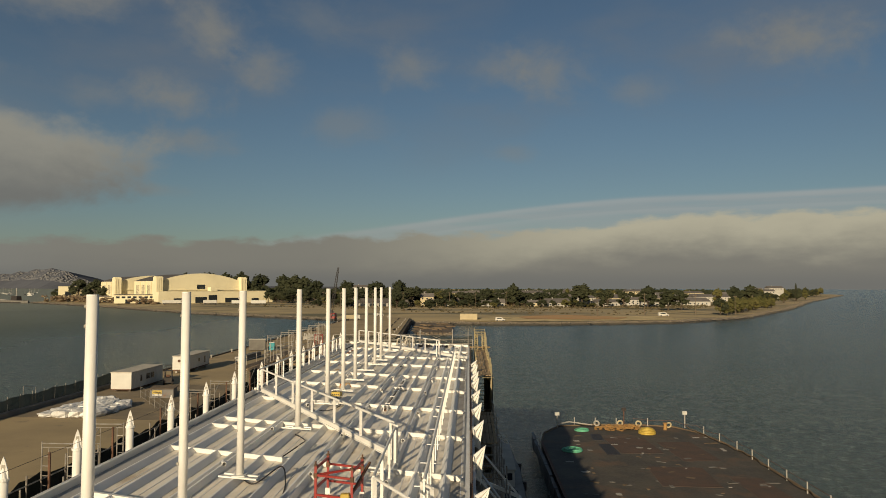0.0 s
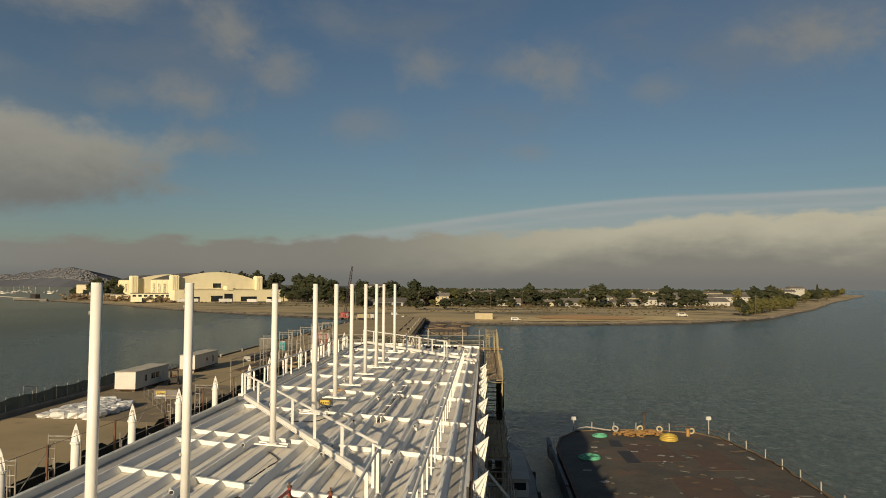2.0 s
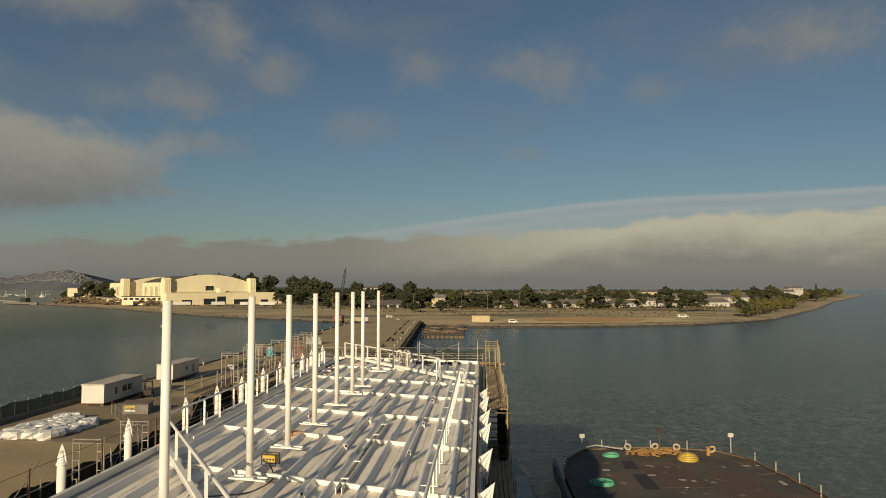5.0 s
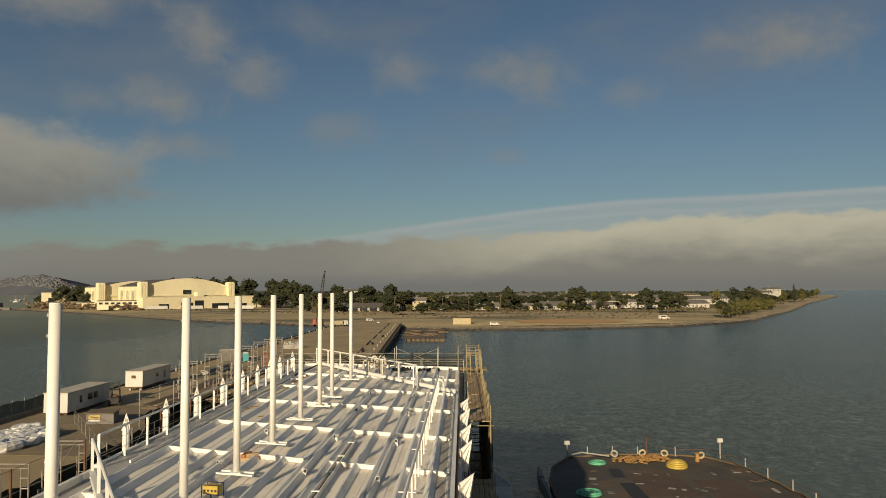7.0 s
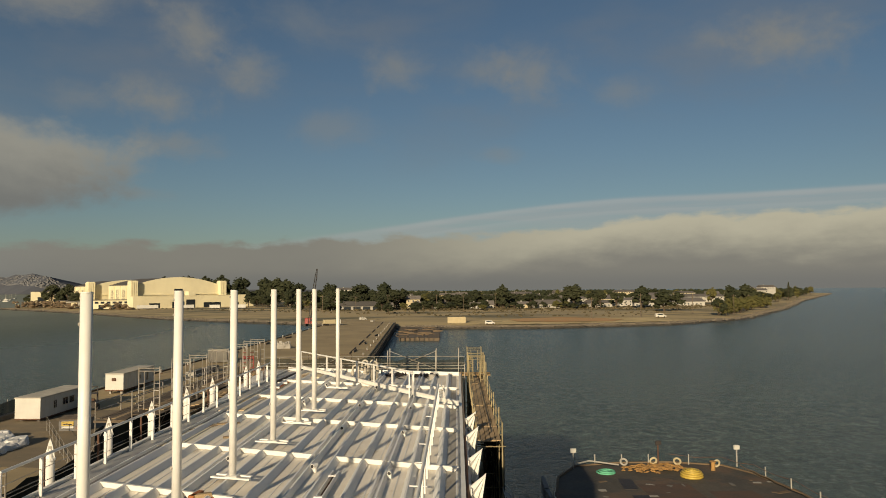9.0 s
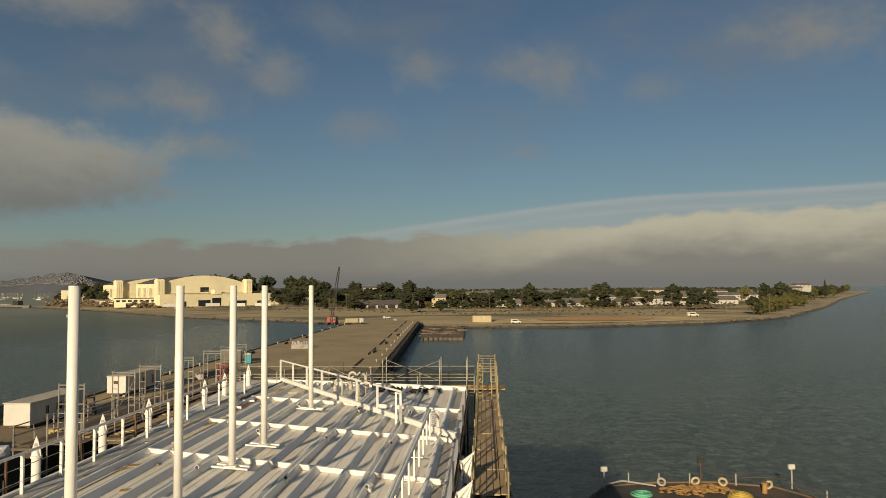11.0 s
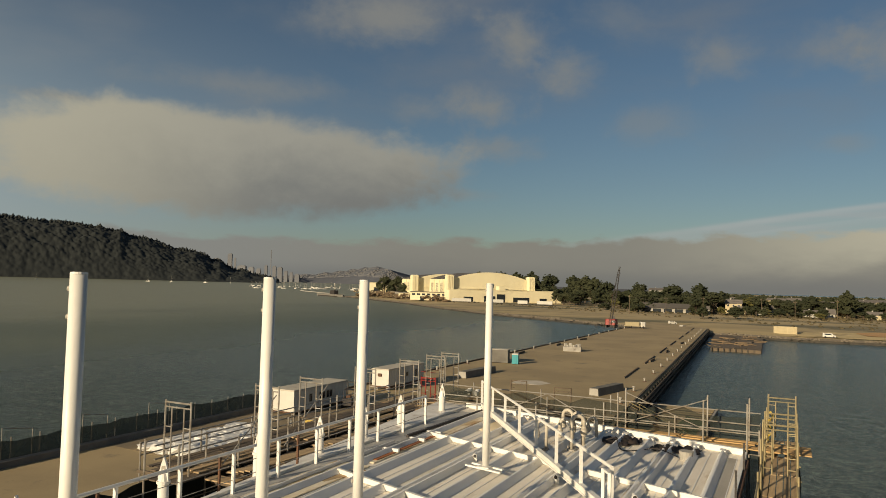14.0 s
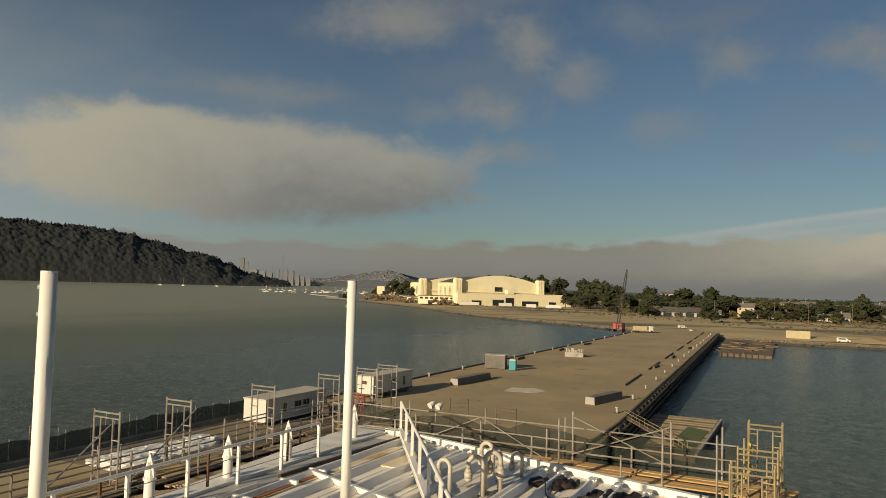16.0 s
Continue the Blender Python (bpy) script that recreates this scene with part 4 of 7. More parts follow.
def scaffold(label, x0, x1, ys, levels, low, high, plank_levels, mat, along="y", rails=(), braces=(), planks=5):
    """Standards in two lines, ledgers, transoms, braces and planks."""
    ob = thing("scaffold", label, "scaffold")

    def at(u, v, z):
        return (u, v, z) if along == "y" else (v, u, z)

    def top(v):
        return high(v) if callable(high) else high

    for v in ys:
        for u in (x0, x1):
            part("standard", Shape().tube(at(u, v, low), at(u, v, top(v) + (0.25 if int(v * 7) % 3 == 0 else 0.0)), 0.035, 6), mat, ob)
    for z in levels:
        for u in (x0, x1):
            part("ledger", Shape().tube(at(u, ys[0], z), at(u, ys[-1], z), 0.028, 6), mat, ob)
        for v in ys:
            part("transom", Shape().tube(at(x0 - 0.15, v, z + 0.05), at(x1 + 0.15, v, z + 0.05), 0.028, 6), mat, ob)
    for u, z, *start in rails:
        part("guard_rail", Shape().tube(at(u, start[0] if start else ys[0], z), at(u, ys[-1], z), 0.028, 6), mat, ob)
    for u, v0, z0, v1, z1 in braces:
        part("brace", Shape().tube(at(u, v0, z0), at(u, v1, z1), 0.024, 6), mat, ob)
    rnd = random.Random(int(abs(x0) * 10))
    w = (x1 - x0) / planks
    for z, v0, v1 in plank_levels:
        v = v0
        while v < v1:
            for i in range(planks):
                if rnd.random() < 0.05:
                    continue
                u0, j = x0 + w * i + 0.02, rnd.uniform(-0.12, 0.12)
                lift = z + rnd.uniform(0, 0.02)
                if along == "y":
                    shape = Shape().box(u0, u0 + w - 0.03, v + j, min(v + 3.05 + j, v1 + 0.3), lift, lift + 0.045)
                else:
                    shape = Shape().box(v + j, min(v + 3.05 + j, v1 + 0.3), u0, u0 + w - 0.03, lift, lift + 0.045)
                part("plank", shape, TIMBER if x0 < -10 and along == "y" and rnd.random() < 0.65 else ENDPLANK if along == "x" else PLANK, ob)
            v += 3.1
    return ob


RY = [18.0 + 2.4 * i for i in range(26)]
scaffold("tall tube scaffold in the shade of the ship's hull", 0.85, 1.95, RY[:15], (-4.0, -1.8, 0.4, 2.6, 4.8, 7.0), WATER_Z + 0.2, 8.0, ((7.05, 40.0, 50.0), (2.65, 18.0, 50.0)), GALV,
         rails=((1.95, 7.7),), braces=[(1.95, v, 4.8, v + 2.4, 7.0) for v in RY[:13:3]] + [(1.95, v, 0.4, v + 2.4, 2.6) for v in RY[1:13:3]])
scaffold("tall tube scaffold with a sunlit plank walkway at deck height", 0.851, 1.95, RY[14:], (-4.0, -1.8, 0.4, 2.6, 4.8, 7.0, 9.35), WATER_Z + 0.2,
         lambda v: 11.2 if v > 66 else 10.4, ((9.42, 52.5, 77.5), (2.65, 52.0, 76.0)), YTUBE,
         rails=((1.95, 9.9), (1.95, 10.35), (0.851, 10.35)), braces=[(1.95, v, 7.0, v + 2.4, 9.35) for v in RY[15::4]])
for y in (70.4, 73.0, 77.6):
    portal(y, 0.85, 1.95, 9.48, 1.95, YTUBE)
END_X = [-14.5, -11.6, -8.7, -6.0, -5.0, -2.85, -1.5, 0.17, 0.62]
scaffold("tube scaffold across the ship's end with planks and cross braces", 73.9, 75.6, END_X, (4.5, 7.0, 9.5), WATER_Z + 0.2, lambda v: 11.5 if v in (-5.0, -1.5, 0.17) else 10.5, ((9.66, -15.0, 2.2),), GALV, along="x",
         rails=((75.6, 10.0), (75.6, 10.4), (73.9, 10.4), (75.6, 10.9)), braces=[(75.6, -5.0, 9.95, -1.5, 11.3), (75.6, -5.0, 11.3, -1.5, 9.95), (75.6, -11.6, 9.6, -8.7, 10.9), (75.6, -8.7, 10.9, -6.0, 9.6), (75.6, -2.85, 4.5, 0.6, 7.0), (75.6, -11.6, 4.5, -8.7, 7.0)], planks=5)
LY = [12.0 + 2.8 * i for i in range(25)]
scaffold("tube scaffold with plank walkway beside the ship and the pier", -17.4, -15.9, LY, (1.0, 4.2, 7.5), PIER_Z - 3.5, lambda v: 10.4 if v > 59 else 8.6, ((7.55, 12.0, 55.0), (9.35, 59.5, 83.0)), GALV,
         rails=((-17.4, 8.2), (-17.4, 9.9, 60.0), (-17.4, 10.35, 60.0)), braces=[(-17.4, v, 7.5, v + 2.8, 9.4) for v in LY[::3]] + [(-15.9, v, 9.6, v + 2.8, 11.6) for v in (61.6, 65.0)] + [(-15.9, v, 4.3, v + 2.8, 7.4) for v in LY[14:24:2]] + [(-15.9, v, 7.4, v + 2.8, 4.3) for v in LY[14:24:2]])
outer = thing("outer_walkway", "wide walkway of old dark boards outside the scaffold", "scaffold")
rnd = random.Random(44)
for k in range(11):
    x = -17.75 - 0.29 * k
    y = 62.0 + rnd.uniform(0, 1.2)
    while y < 82.0:
        part("board", Shape().box(x - 0.27, x, y, y + 3.55, 8.55 + rnd.uniform(0, 0.03), 8.6 + rnd.uniform(0, 0.02)), TIMBER if rnd.random() < 0.85 else PLANK, outer)
        y += 3.6
for y in [62.5 + 3.2 * i for i in range(7)]:
    part("bearer", Shape().box(-20.95, -17.65, y, y + 0.1, 8.42, 8.545), TIMBER, outer)
    part("leg", Shape().tube((-20.85, y + 0.05, PIER_Z), (-20.85, y + 0.05, 9.6), 0.035, 6), GALV, outer)
for z in (9.1, 9.55):
    part("guard_rail", Shape().tube((-20.85, 62.5, z), (-20.85, 82.0, z), 0.028, 6), GALV, outer)
# planking between scaffold and deck
fill = thing("plank_platform", "weathered plank platform between ship and scaffold", "scaffold")
rnd = random.Random(21)
for k in range(20):
    y = 61.0 + k * 1.0
    if rnd.random() < 0.85:
        part("plank", Shape().beam((-15.88, y, 9.28 + rnd.uniform(0, 0.03)), (-14.75, y + rnd.uniform(-0.3, 0.3), 9.28), rnd.uniform(0.3, 0.9), 0.045), TIMBER if k % 3 else PLANK, fill)
for y0, y1 in ((61.2, 65.5), (66.0, 71.0)):
    for i in range(4):
        part("plank", Shape().beam((-15.2 + 0.25 * i, y0, 9.5 + 0.05 * i), (-15.0 + 0.25 * i, y1, 9.5 + 0.05 * i), 0.22, 0.045), PLANK, fill)
part("bearer", Shape().box(-15.8, -14.75, 61.0, 81.0, 9.1, 9.2), TIMBER, fill)
part("bearer", Shape().box(-13.9, -12.62, NEAR, 74.0, 6.9, 7.0), TIMBER, fill)
for k in range(9):
    a = rnd.uniform(-0.5, 0.5)
    y = 76.2 + rnd.uniform(0, 3.6)
    solid("loose_plank", Shape().cbox(-1.3, 1.3, -0.12, 0.12, 0.0, 0.045, 0.006), PLANK, "loose orange-brown scaffold plank thrown on the platform", "plank", "loose planks by the ship's end", at=place(-14.6 + rnd.uniform(-0.6, 0.6), y, 9.46 + 0.05 * (k % 4), math.degrees(a) + 20))
for y0, y1, z in ((61.0, 65.5, 9.42), (66.5, 70.5, 9.42)):
    stack = thing("plank_stack", "stack of weathered scaffold planks on the walkway", "planks", "plank stacks on the walkway")
    for i in range(7):
        part("plank", Shape().box(-17.2 + 0.27 * (i % 4) + rnd.uniform(-0.04, 0.04), -16.96 + 0.27 * (i % 4), y0 + rnd.uniform(-0.5, 0.5), y1 + rnd.uniform(-0.5, 0.5), z + 0.05 * (i // 4), z + 0.046 + 0.05 * (i // 4)), PLANK, stack)
# netting hung on the outside of the scaffolds
net = thing("debris_netting", "black debris netting hung on the scaffold", "netting")


def sheet(x0, y0, x1, y1, n, low, high, wave):
    shape = Shape()
    verts = []
    for i in range(n + 1):
        f = i / n
        bulge = wave * math.sin(i * 1.7) + wave * 0.5 * math.sin(i * 0.63)
        x, y = x0 + (x1 - x0) * f, y0 + (y1 - y0) * f
        d = Vector((y1 - y0, x0 - x1)).normalized() * bulge
        verts += [(x + d.x, y + d.y, low), (x + d.x * 0.4, y + d.y * 0.4, high + 0.12 * math.sin(i * 1.1) + 0.08 * math.sin(i * 2.7))]
    return shape.add(verts, [(2 * i, 2 * i + 2, 2 * i + 3, 2 * i + 1) for i in range(n)])


part("sheet", sheet(-17.6, 14, -17.6, 56, 60, 2.0, 8.3, 0.12), MESH, net)
part("sheet", sheet(-14.1, 30, -14.1, 60, 48, 3.0, 8.9, 0.14), NETTING, net)
part("sheet", sheet(-17.6, 56, -17.6, 82, 40, 2.0, 9.2, 0.1), MESH, net)
part("sheet", sheet(-14.5, 75.75, 0.6, 75.75, 24, 2.0, 10.7, 0.06), NETTING, net, "see-through black netting")
part("sheet", sheet(2.06, 52, 2.06, 78, 30, -3.0, 9.2, 0.06), MESH, net)
# steel outrigger frame on the hull's outer side
rig = thing("outrigger_frame", "white steel frame standing out from the hull side", "frame")
for y in (25.5, 31.0):
    part("arm", Shape().beam((0.2, y, 7.6), (2.6, y, 6.6), 0.12, 0.14), WHITE, rig)
    part("strut", Shape().beam((0.2, y, 9.4), (2.6, y, 6.6), 0.08, 0.08), WHITE, rig)
part("edge", Shape().beam((2.6, 25.5, 6.6), (2.6, 31.0, 6.6), 0.12, 0.14), WHITE, rig)
part("edge", Shape().beam((2.6, 25.5, 6.6), (0.4, 31.0, 8.2), 0.08, 0.08), WHITE, rig)
gang = thing("gangway_rail", "cream-painted handrail of a gangway at the deck edge", "railing")
part("rail", Shape().tube((0.45, 19.1, 10.0), (2.1, 17.3, 9.95), 0.045, 8), WHITE, gang)
for f in (0.0, 0.5, 1.0):
    part("post", Shape().tube((0.45 + 1.65 * f, 19.1 - 1.8 * f, 8.9), (0.45 + 1.65 * f, 19.1 - 1.8 * f, 9.98), 0.035, 8), WHITE, gang)
part("walkway", Shape().prism([(0.35, 19.2), (0.35, 17.9), (2.2, 15.9), (2.2, 17.2)], 8.82, 8.9), PLANK, gang)

# ---- loose things on the deck ----
frame_ob = thing("red_frame", "red-painted steel support frame with a yellow box, on the deck", "frame")
for x, y in ((-4.3, 18.0), (-3.2, 17.6), (-4.2, 19.3), (-3.1, 18.9)):
    part("leg", Shape().box(x - 0.035, x + 0.035, y - 0.035, y + 0.035, DECK_Z + 0.25, DECK_Z + 1.25), RED, frame_ob)
    part("foot", Shape().box(x - 0.07, x + 0.07, y - 0.07, y + 0.07, DECK_Z + 0.13, DECK_Z + 0.3), WHITE, frame_ob)
for p, q, z in (((-4.3, 18.0), (-3.2, 17.6), 1.0), ((-4.2, 19.3), (-3.1, 18.9), 1.0), ((-4.3, 18.0), (-4.2, 19.3), 1.18), ((-3.2, 17.6), (-3.1, 18.9), 1.18), ((-4.3, 18.0), (-3.2, 17.6), 0.45)):
    part("rail", Shape().beam((*p, DECK_Z + z), (*q, DECK_Z + z), 0.05, 0.06), RED, frame_ob)
for x, y in ((-4.3, 18.0), (-3.2, 17.6), (-4.2, 19.3), (-3.1, 18.9)):
    part("cap", Shape().tube((x, y, DECK_Z + 1.25), (x, y, DECK_Z + 1.29), 0.06, 10).tube((x, y, DECK_Z + 1.29), (x, y, DECK_Z + 1.38), 0.025, 8), RUST, frame_ob)
    part("clamp", Shape().cbox(x - 0.055, x + 0.055, y - 0.055, y + 0.055, DECK_Z + 0.92, DECK_Z + 1.06, 0.01), RUST, frame_ob)
for p, q, z in (((-4.3, 18.0), (-4.2, 19.3), 0.62), ((-3.2, 17.6), (-3.1, 18.9), 0.62), ((-4.2, 19.3), (-3.1, 18.9), 0.5)):
    part("rail", Shape().beam((*p, DECK_Z + z), (*q, DECK_Z + z), 0.05, 0.06), RED, frame_ob)
part("brace", Shape().beam((-4.3, 18.0, DECK_Z + 1.0), (-3.1, 18.9, DECK_Z + 1.0), 0.05, 0.06), RED, frame_ob)
part("brace", Shape().beam((-3.2, 17.6, DECK_Z + 0.6), (-2.85, 18.7, DECK_Z + 1.2), 0.06, 0.06), RUST, frame_ob)
part("crate", Shape().cbox(-3.5, -3.25, 17.45, 17.66, DECK_Z + 0.34, DECK_Z + 0.62, 0.02), YELLOW, frame_ob, "yellow box")

frame_ob.matrix_basis = Matrix.Translation((0.22, 0.0, -0.13))

gen = thing("generator", "small yellow power box with sockets on steel skids, on the deck", "generator")
part("body", Shape().cbox(-0.35, 0.35, -0.22, 0.22, 0.18, 0.5, 0.04), YELLOW, gen)
part("skid", Shape().pipe([(-0.36, -0.24, 0.02), (0.36, -0.24, 0.02), (0.36, -0.24, 0.55), (-0.36, -0.24, 0.55), (-0.36, -0.24, 0.02)], 0.02, 6), BLACK, gen)
part("skid", Shape().pipe([(-0.36, 0.24, 0.02), (0.36, 0.24, 0.02), (0.36, 0.24, 0.55), (-0.36, 0.24, 0.55), (-0.36, 0.24, 0.02)], 0.02, 6), BLACK, gen)
for i in range(4):
    part("socket", Shape().tube((-0.24 + 0.16 * i, -0.24, 0.32), (-0.24 + 0.16 * i, -0.215, 0.32), 0.05, 10), BLACK, gen)
gen.matrix_basis = place(-6.85, 36.3, DECK_Z + 0.17, -8, 0.72)

box = thing("timber_blocks", "small stack of reddish timber blocks on the deck", "timber")
for k, (x, y, z, a) in enumerate(((0, 0, 0.06, 10), (0.1, 0.18, 0.06, -5), (0.05, 0.05, 0.19, 30), (-0.12, 0.12, 0.19, 80))):
    part("block", Shape().cbox(-0.3, 0.3, -0.09, 0.09, -0.06, 0.06, 0.015), ORANGE if k % 2 else PLANK, box, at=place(x, y, z, a))
box.matrix_basis = place(-7.35, 41.6, DECK_Z, 0)


def make_stubs():
    ob = thing("pipe_stub", "short white pipe stub with an open dark end, on the deck", "pipe", "pipe stubs on the deck")
    part("tube", Shape().tube((0, -0.1, 0.22), (0, 0.16, 0.22), 0.07, 12), WHITE, ob, smooth=False)
    # black disc stands for the shaded inside of the capped tube
    part("bore", Shape().tube((0, -0.105, 0.22), (0, -0.09, 0.22), 0.055, 12), BLACK, ob)
    part("saddle", Shape().box(-0.06, 0.06, 0.0, 0.08, 0.0, 0.18), WHITE, ob)
    spots = [(x, y + BAR_SKEW * (x + 7.0) - 1.7) for y in ROWS[:9] for x in (-2.2, -4.75, -7.95)]
    ob.matrix_basis = place(*spots[0], DECK_Z, 15)
    for x, y in spots[1:]:
        copy_thing(ob, place(x + random.uniform(-0.1, 0.1), y, DECK_Z, random.uniform(-25, 25)))


make_stubs()
tray = thing("cable_tray", "long dark steel channel lying along the deck", "channel")
part("side", Shape().box(-4.0, -3.97, 33.5, 44.5, DECK_Z + 0.004, DECK_Z + 0.2), RIB, tray)
part("side", Shape().box(-3.82, -3.79, 33.5, 44.5, DECK_Z + 0.004, DECK_Z + 0.2), RIB, tray)
part("channel", Shape().box(-3.97, -3.82, 33.5, 44.5, DECK_Z + 0.004, DECK_Z + 0.05), RUST, tray)
for i in range(5):
    part("spacer", Shape().box(-4.02, -3.77, 34.5 + 2.3 * i, 34.6 + 2.3 * i, DECK_Z + 0.2, DECK_Z + 0.23), RIB, tray)


def cable(points, mat=BLACK, r=0.022):
    """A hose that sags through the given points."""
    pts = [Vector(p) for p in points]
    out = []
    for i in range(len(pts) - 1):
        a, b = pts[max(i - 1, 0)], pts[min(i + 2, len(pts) - 1)]
        p, q = pts[i], pts[i + 1]
        for k in range(6):
            t = k / 6
            out.append(0.5 * ((2 * p) + (q - a) * t + (2 * a - 5 * p + 4 * q - b) * t * t + (3 * p - a - 3 * q + b) * t ** 3))
    return Shape().sweep(out + [pts[-1]], r, 6)


for pts in ([(-7.0, 20.6, 10.05), (-6.4, 20.0, 10.06), (-5.9, 21.2, 10.3), (-5.5, 20.2, 10.04), (-5.2, 18.6, 10.04)],
            [(-7.0, 27.6, 10.04), (-6.3, 26.4, 10.05), (-6.0, 24.3, 10.34), (-6.5, 23.2, 10.05)],
            [(-6.8, 36.0, 10.3), (-6.4, 35.0, 10.04), (-6.7, 33.4, 10.04), (-7.6, 32.0, 10.3)],
            [(-4.9, 70.4, 10.05), (-4.3, 70.2, 10.3), (-3.9, 69.4, 10.06), (-3.3, 69.8, 10.04), (-2.6, 69.2, 10.3), (-1.9, 69.4, 10.05)]):
    solid("hose", cable(pts), BLACK, "black rubber hose lying across the deck ribs", "hose", "hoses on the deck")


def make_goosenecks():
    ob = thing("gooseneck_vent", "grey steel gooseneck vent pipe standing on the deck", "vent pipe", "gooseneck vents")
    arc = [(0, 0, 0), (0, 0, 0.75)] + [(0.17 - 0.17 * math.cos(a), 0, 0.75 + 0.17 * math.sin(a)) for a in [math.pi * i / 8 for i in range(1, 9)]] + [(0.34, 0, 0.6)]
    part("pipe", Shape().sweep(arc, 0.055, 10), GOOSE, ob, smooth=True)
    part("head", Shape().tube((0.34, 0, 0.64), (0.34, 0, 0.56), 0.06, 14, 0.095).tube((0.34, 0, 0.56), (0.34, 0, 0.42), 0.095, 14, 0.1).tube((0.34, 0, 0.42), (0.34, 0, 0.35), 0.1, 14, 0.07), GOOSE, ob, smooth=True)
    part("flange", Shape().tube((0, 0, 0), (0, 0, 0.05), 0.13, 12), CONCRETE, ob)
    spots = [(-6.35, 68.0, 172), (-5.55, 68.5, 190), (-5.3, 69.2, 160), (-5.1, 70.5, 176), (-6.0, 70.3, 168), (-5.65, 68.9, 20)]
    ob.matrix_basis = place(*spots[0][:2], DECK_Z, spots[0][2], 1.15)
    for x, y, a in spots[1:]:
        copy_thing(ob, place(x, y, DECK_Z, a, random.uniform(0.85, 1.2)))


make_goosenecks()
rnd = random.Random(61)
for x, y, a in ((-12.0, 79.6, 12), (-9.2, 78.4, 12)):
    brown = thing("scaffold_portal", "brown walk-through scaffold frame at the end of the ship", "scaffold", "scaffold frames")
    for u in (0.0, 0.85):
        part("leg", Shape().tube((u, 0, 0), (u, 0, 1.9), 0.035, 6), TIMBER, brown)
    part("top_bar", Shape().tube((0, 0, 1.85), (0.85, 0, 1.85), 0.035, 6), TIMBER, brown)
    part("header", Shape().tube((0, 0, 1.6), (0.85, 0, 1.6), 0.03, 6), TIMBER, brown)
    for i in range(4):
        part("rung", Shape().tube((0.0, 0, 0.3 + 0.35 * i), (0.22, 0, 0.3 + 0.35 * i), 0.02, 5), TIMBER, brown)
    brown.matrix_basis = place(x, y, 9.43, a, 1.0, 0.75)
for x, y, w, l in ((-4.4, 70.6, 0.5, 0.35), (-3.9, 71.0, 0.35, 0.3), (-1.9, 70.4, 0.55, 0.3), (-2.6, 70.2, 0.3, 0.25)):
    mat_shape = Shape()
    nu, nv = 11, 8
    sheet_top = [(w * 1.25 * (2 * i / (nu - 1) - 1) * rnd.uniform(0.86, 1.1), l * 1.25 * (2 * j / (nv - 1) - 1) * rnd.uniform(0.8, 1.1), rnd.uniform(0.03, 0.24) * (0.4 if i in (0, nu - 1) or j in (0, nv - 1) else 1.0)) for i in range(nu) for j in range(nv)]
    quads = [(i * nv + j, i * nv + nv + j, i * nv + nv + j + 1, i * nv + j + 1) for i in range(nu - 1) for j in range(nv - 1)]
    mat_shape.add(sheet_top, quads)
    solid("rubber_sheet", mat_shape, BLACK, "crumpled black rubber sheet lying on the deck ribs", "sheet", "black sheets at the deck's end", smooth=True, at=place(x, y, DECK_Z + 0.02, rnd.uniform(-30, 30)))
for x, y, a, w in ((-11.1, 52.6, 62, 0.7), (-10.3, 53.6, 20, 0.5), (-10.7, 61.2, 75, 0.9), (-9.2, 50.6, 15, 0.35)):
    solid("plywood_offcut", Shape().cbox(-w, w, -0.16, 0.16, 0.0, 0.035, 0.006), PLANK, "thin tan plywood offcut lying on the deck", "board", "boards on the deck", at=place(x, y, DECK_Z + 0.014, a))
plat = thing("end_platform", "plank platform behind the ship's end scaffold", "scaffold")
for i in range(14):
    part("plank", Shape().box(-15.0, -6.4, 75.9 + 0.34 * i, 76.2 + 0.34 * i, 9.38, 9.43), PLANK, plat)
for x in (-14.6, -10.6, -6.8):
    part("bearer", Shape().box(x, x + 0.12, 75.8, 80.7, 9.26, 9.38), TIMBER, plat)
    part("leg", Shape().tube((x + 0.06, 80.4, PIER_Z - 3.0), (x + 0.06, 80.4, 10.4), 0.04, 6), GALV, plat)
bucket = Shape().tube((0, 0, 0), (0, 0, 0.32), 0.2, 14, 0.26)
solid("tub", bucket, CONCRETE, "grey plastic tub on the deck", "tub", at=place(-1.6, 69.3, DECK_Z))
rope_pts = [(0.95 + 0.12 * math.sin(i), 76.3 + 0.1 * math.cos(i * 1.3), 10.9 - 0.1 * i) for i in range(13)]
solid("yellow_rope", Shape().pipe(rope_pts, 0.05, 6), YELLOW, "yellow rope hung over the scaffold frame", "rope")

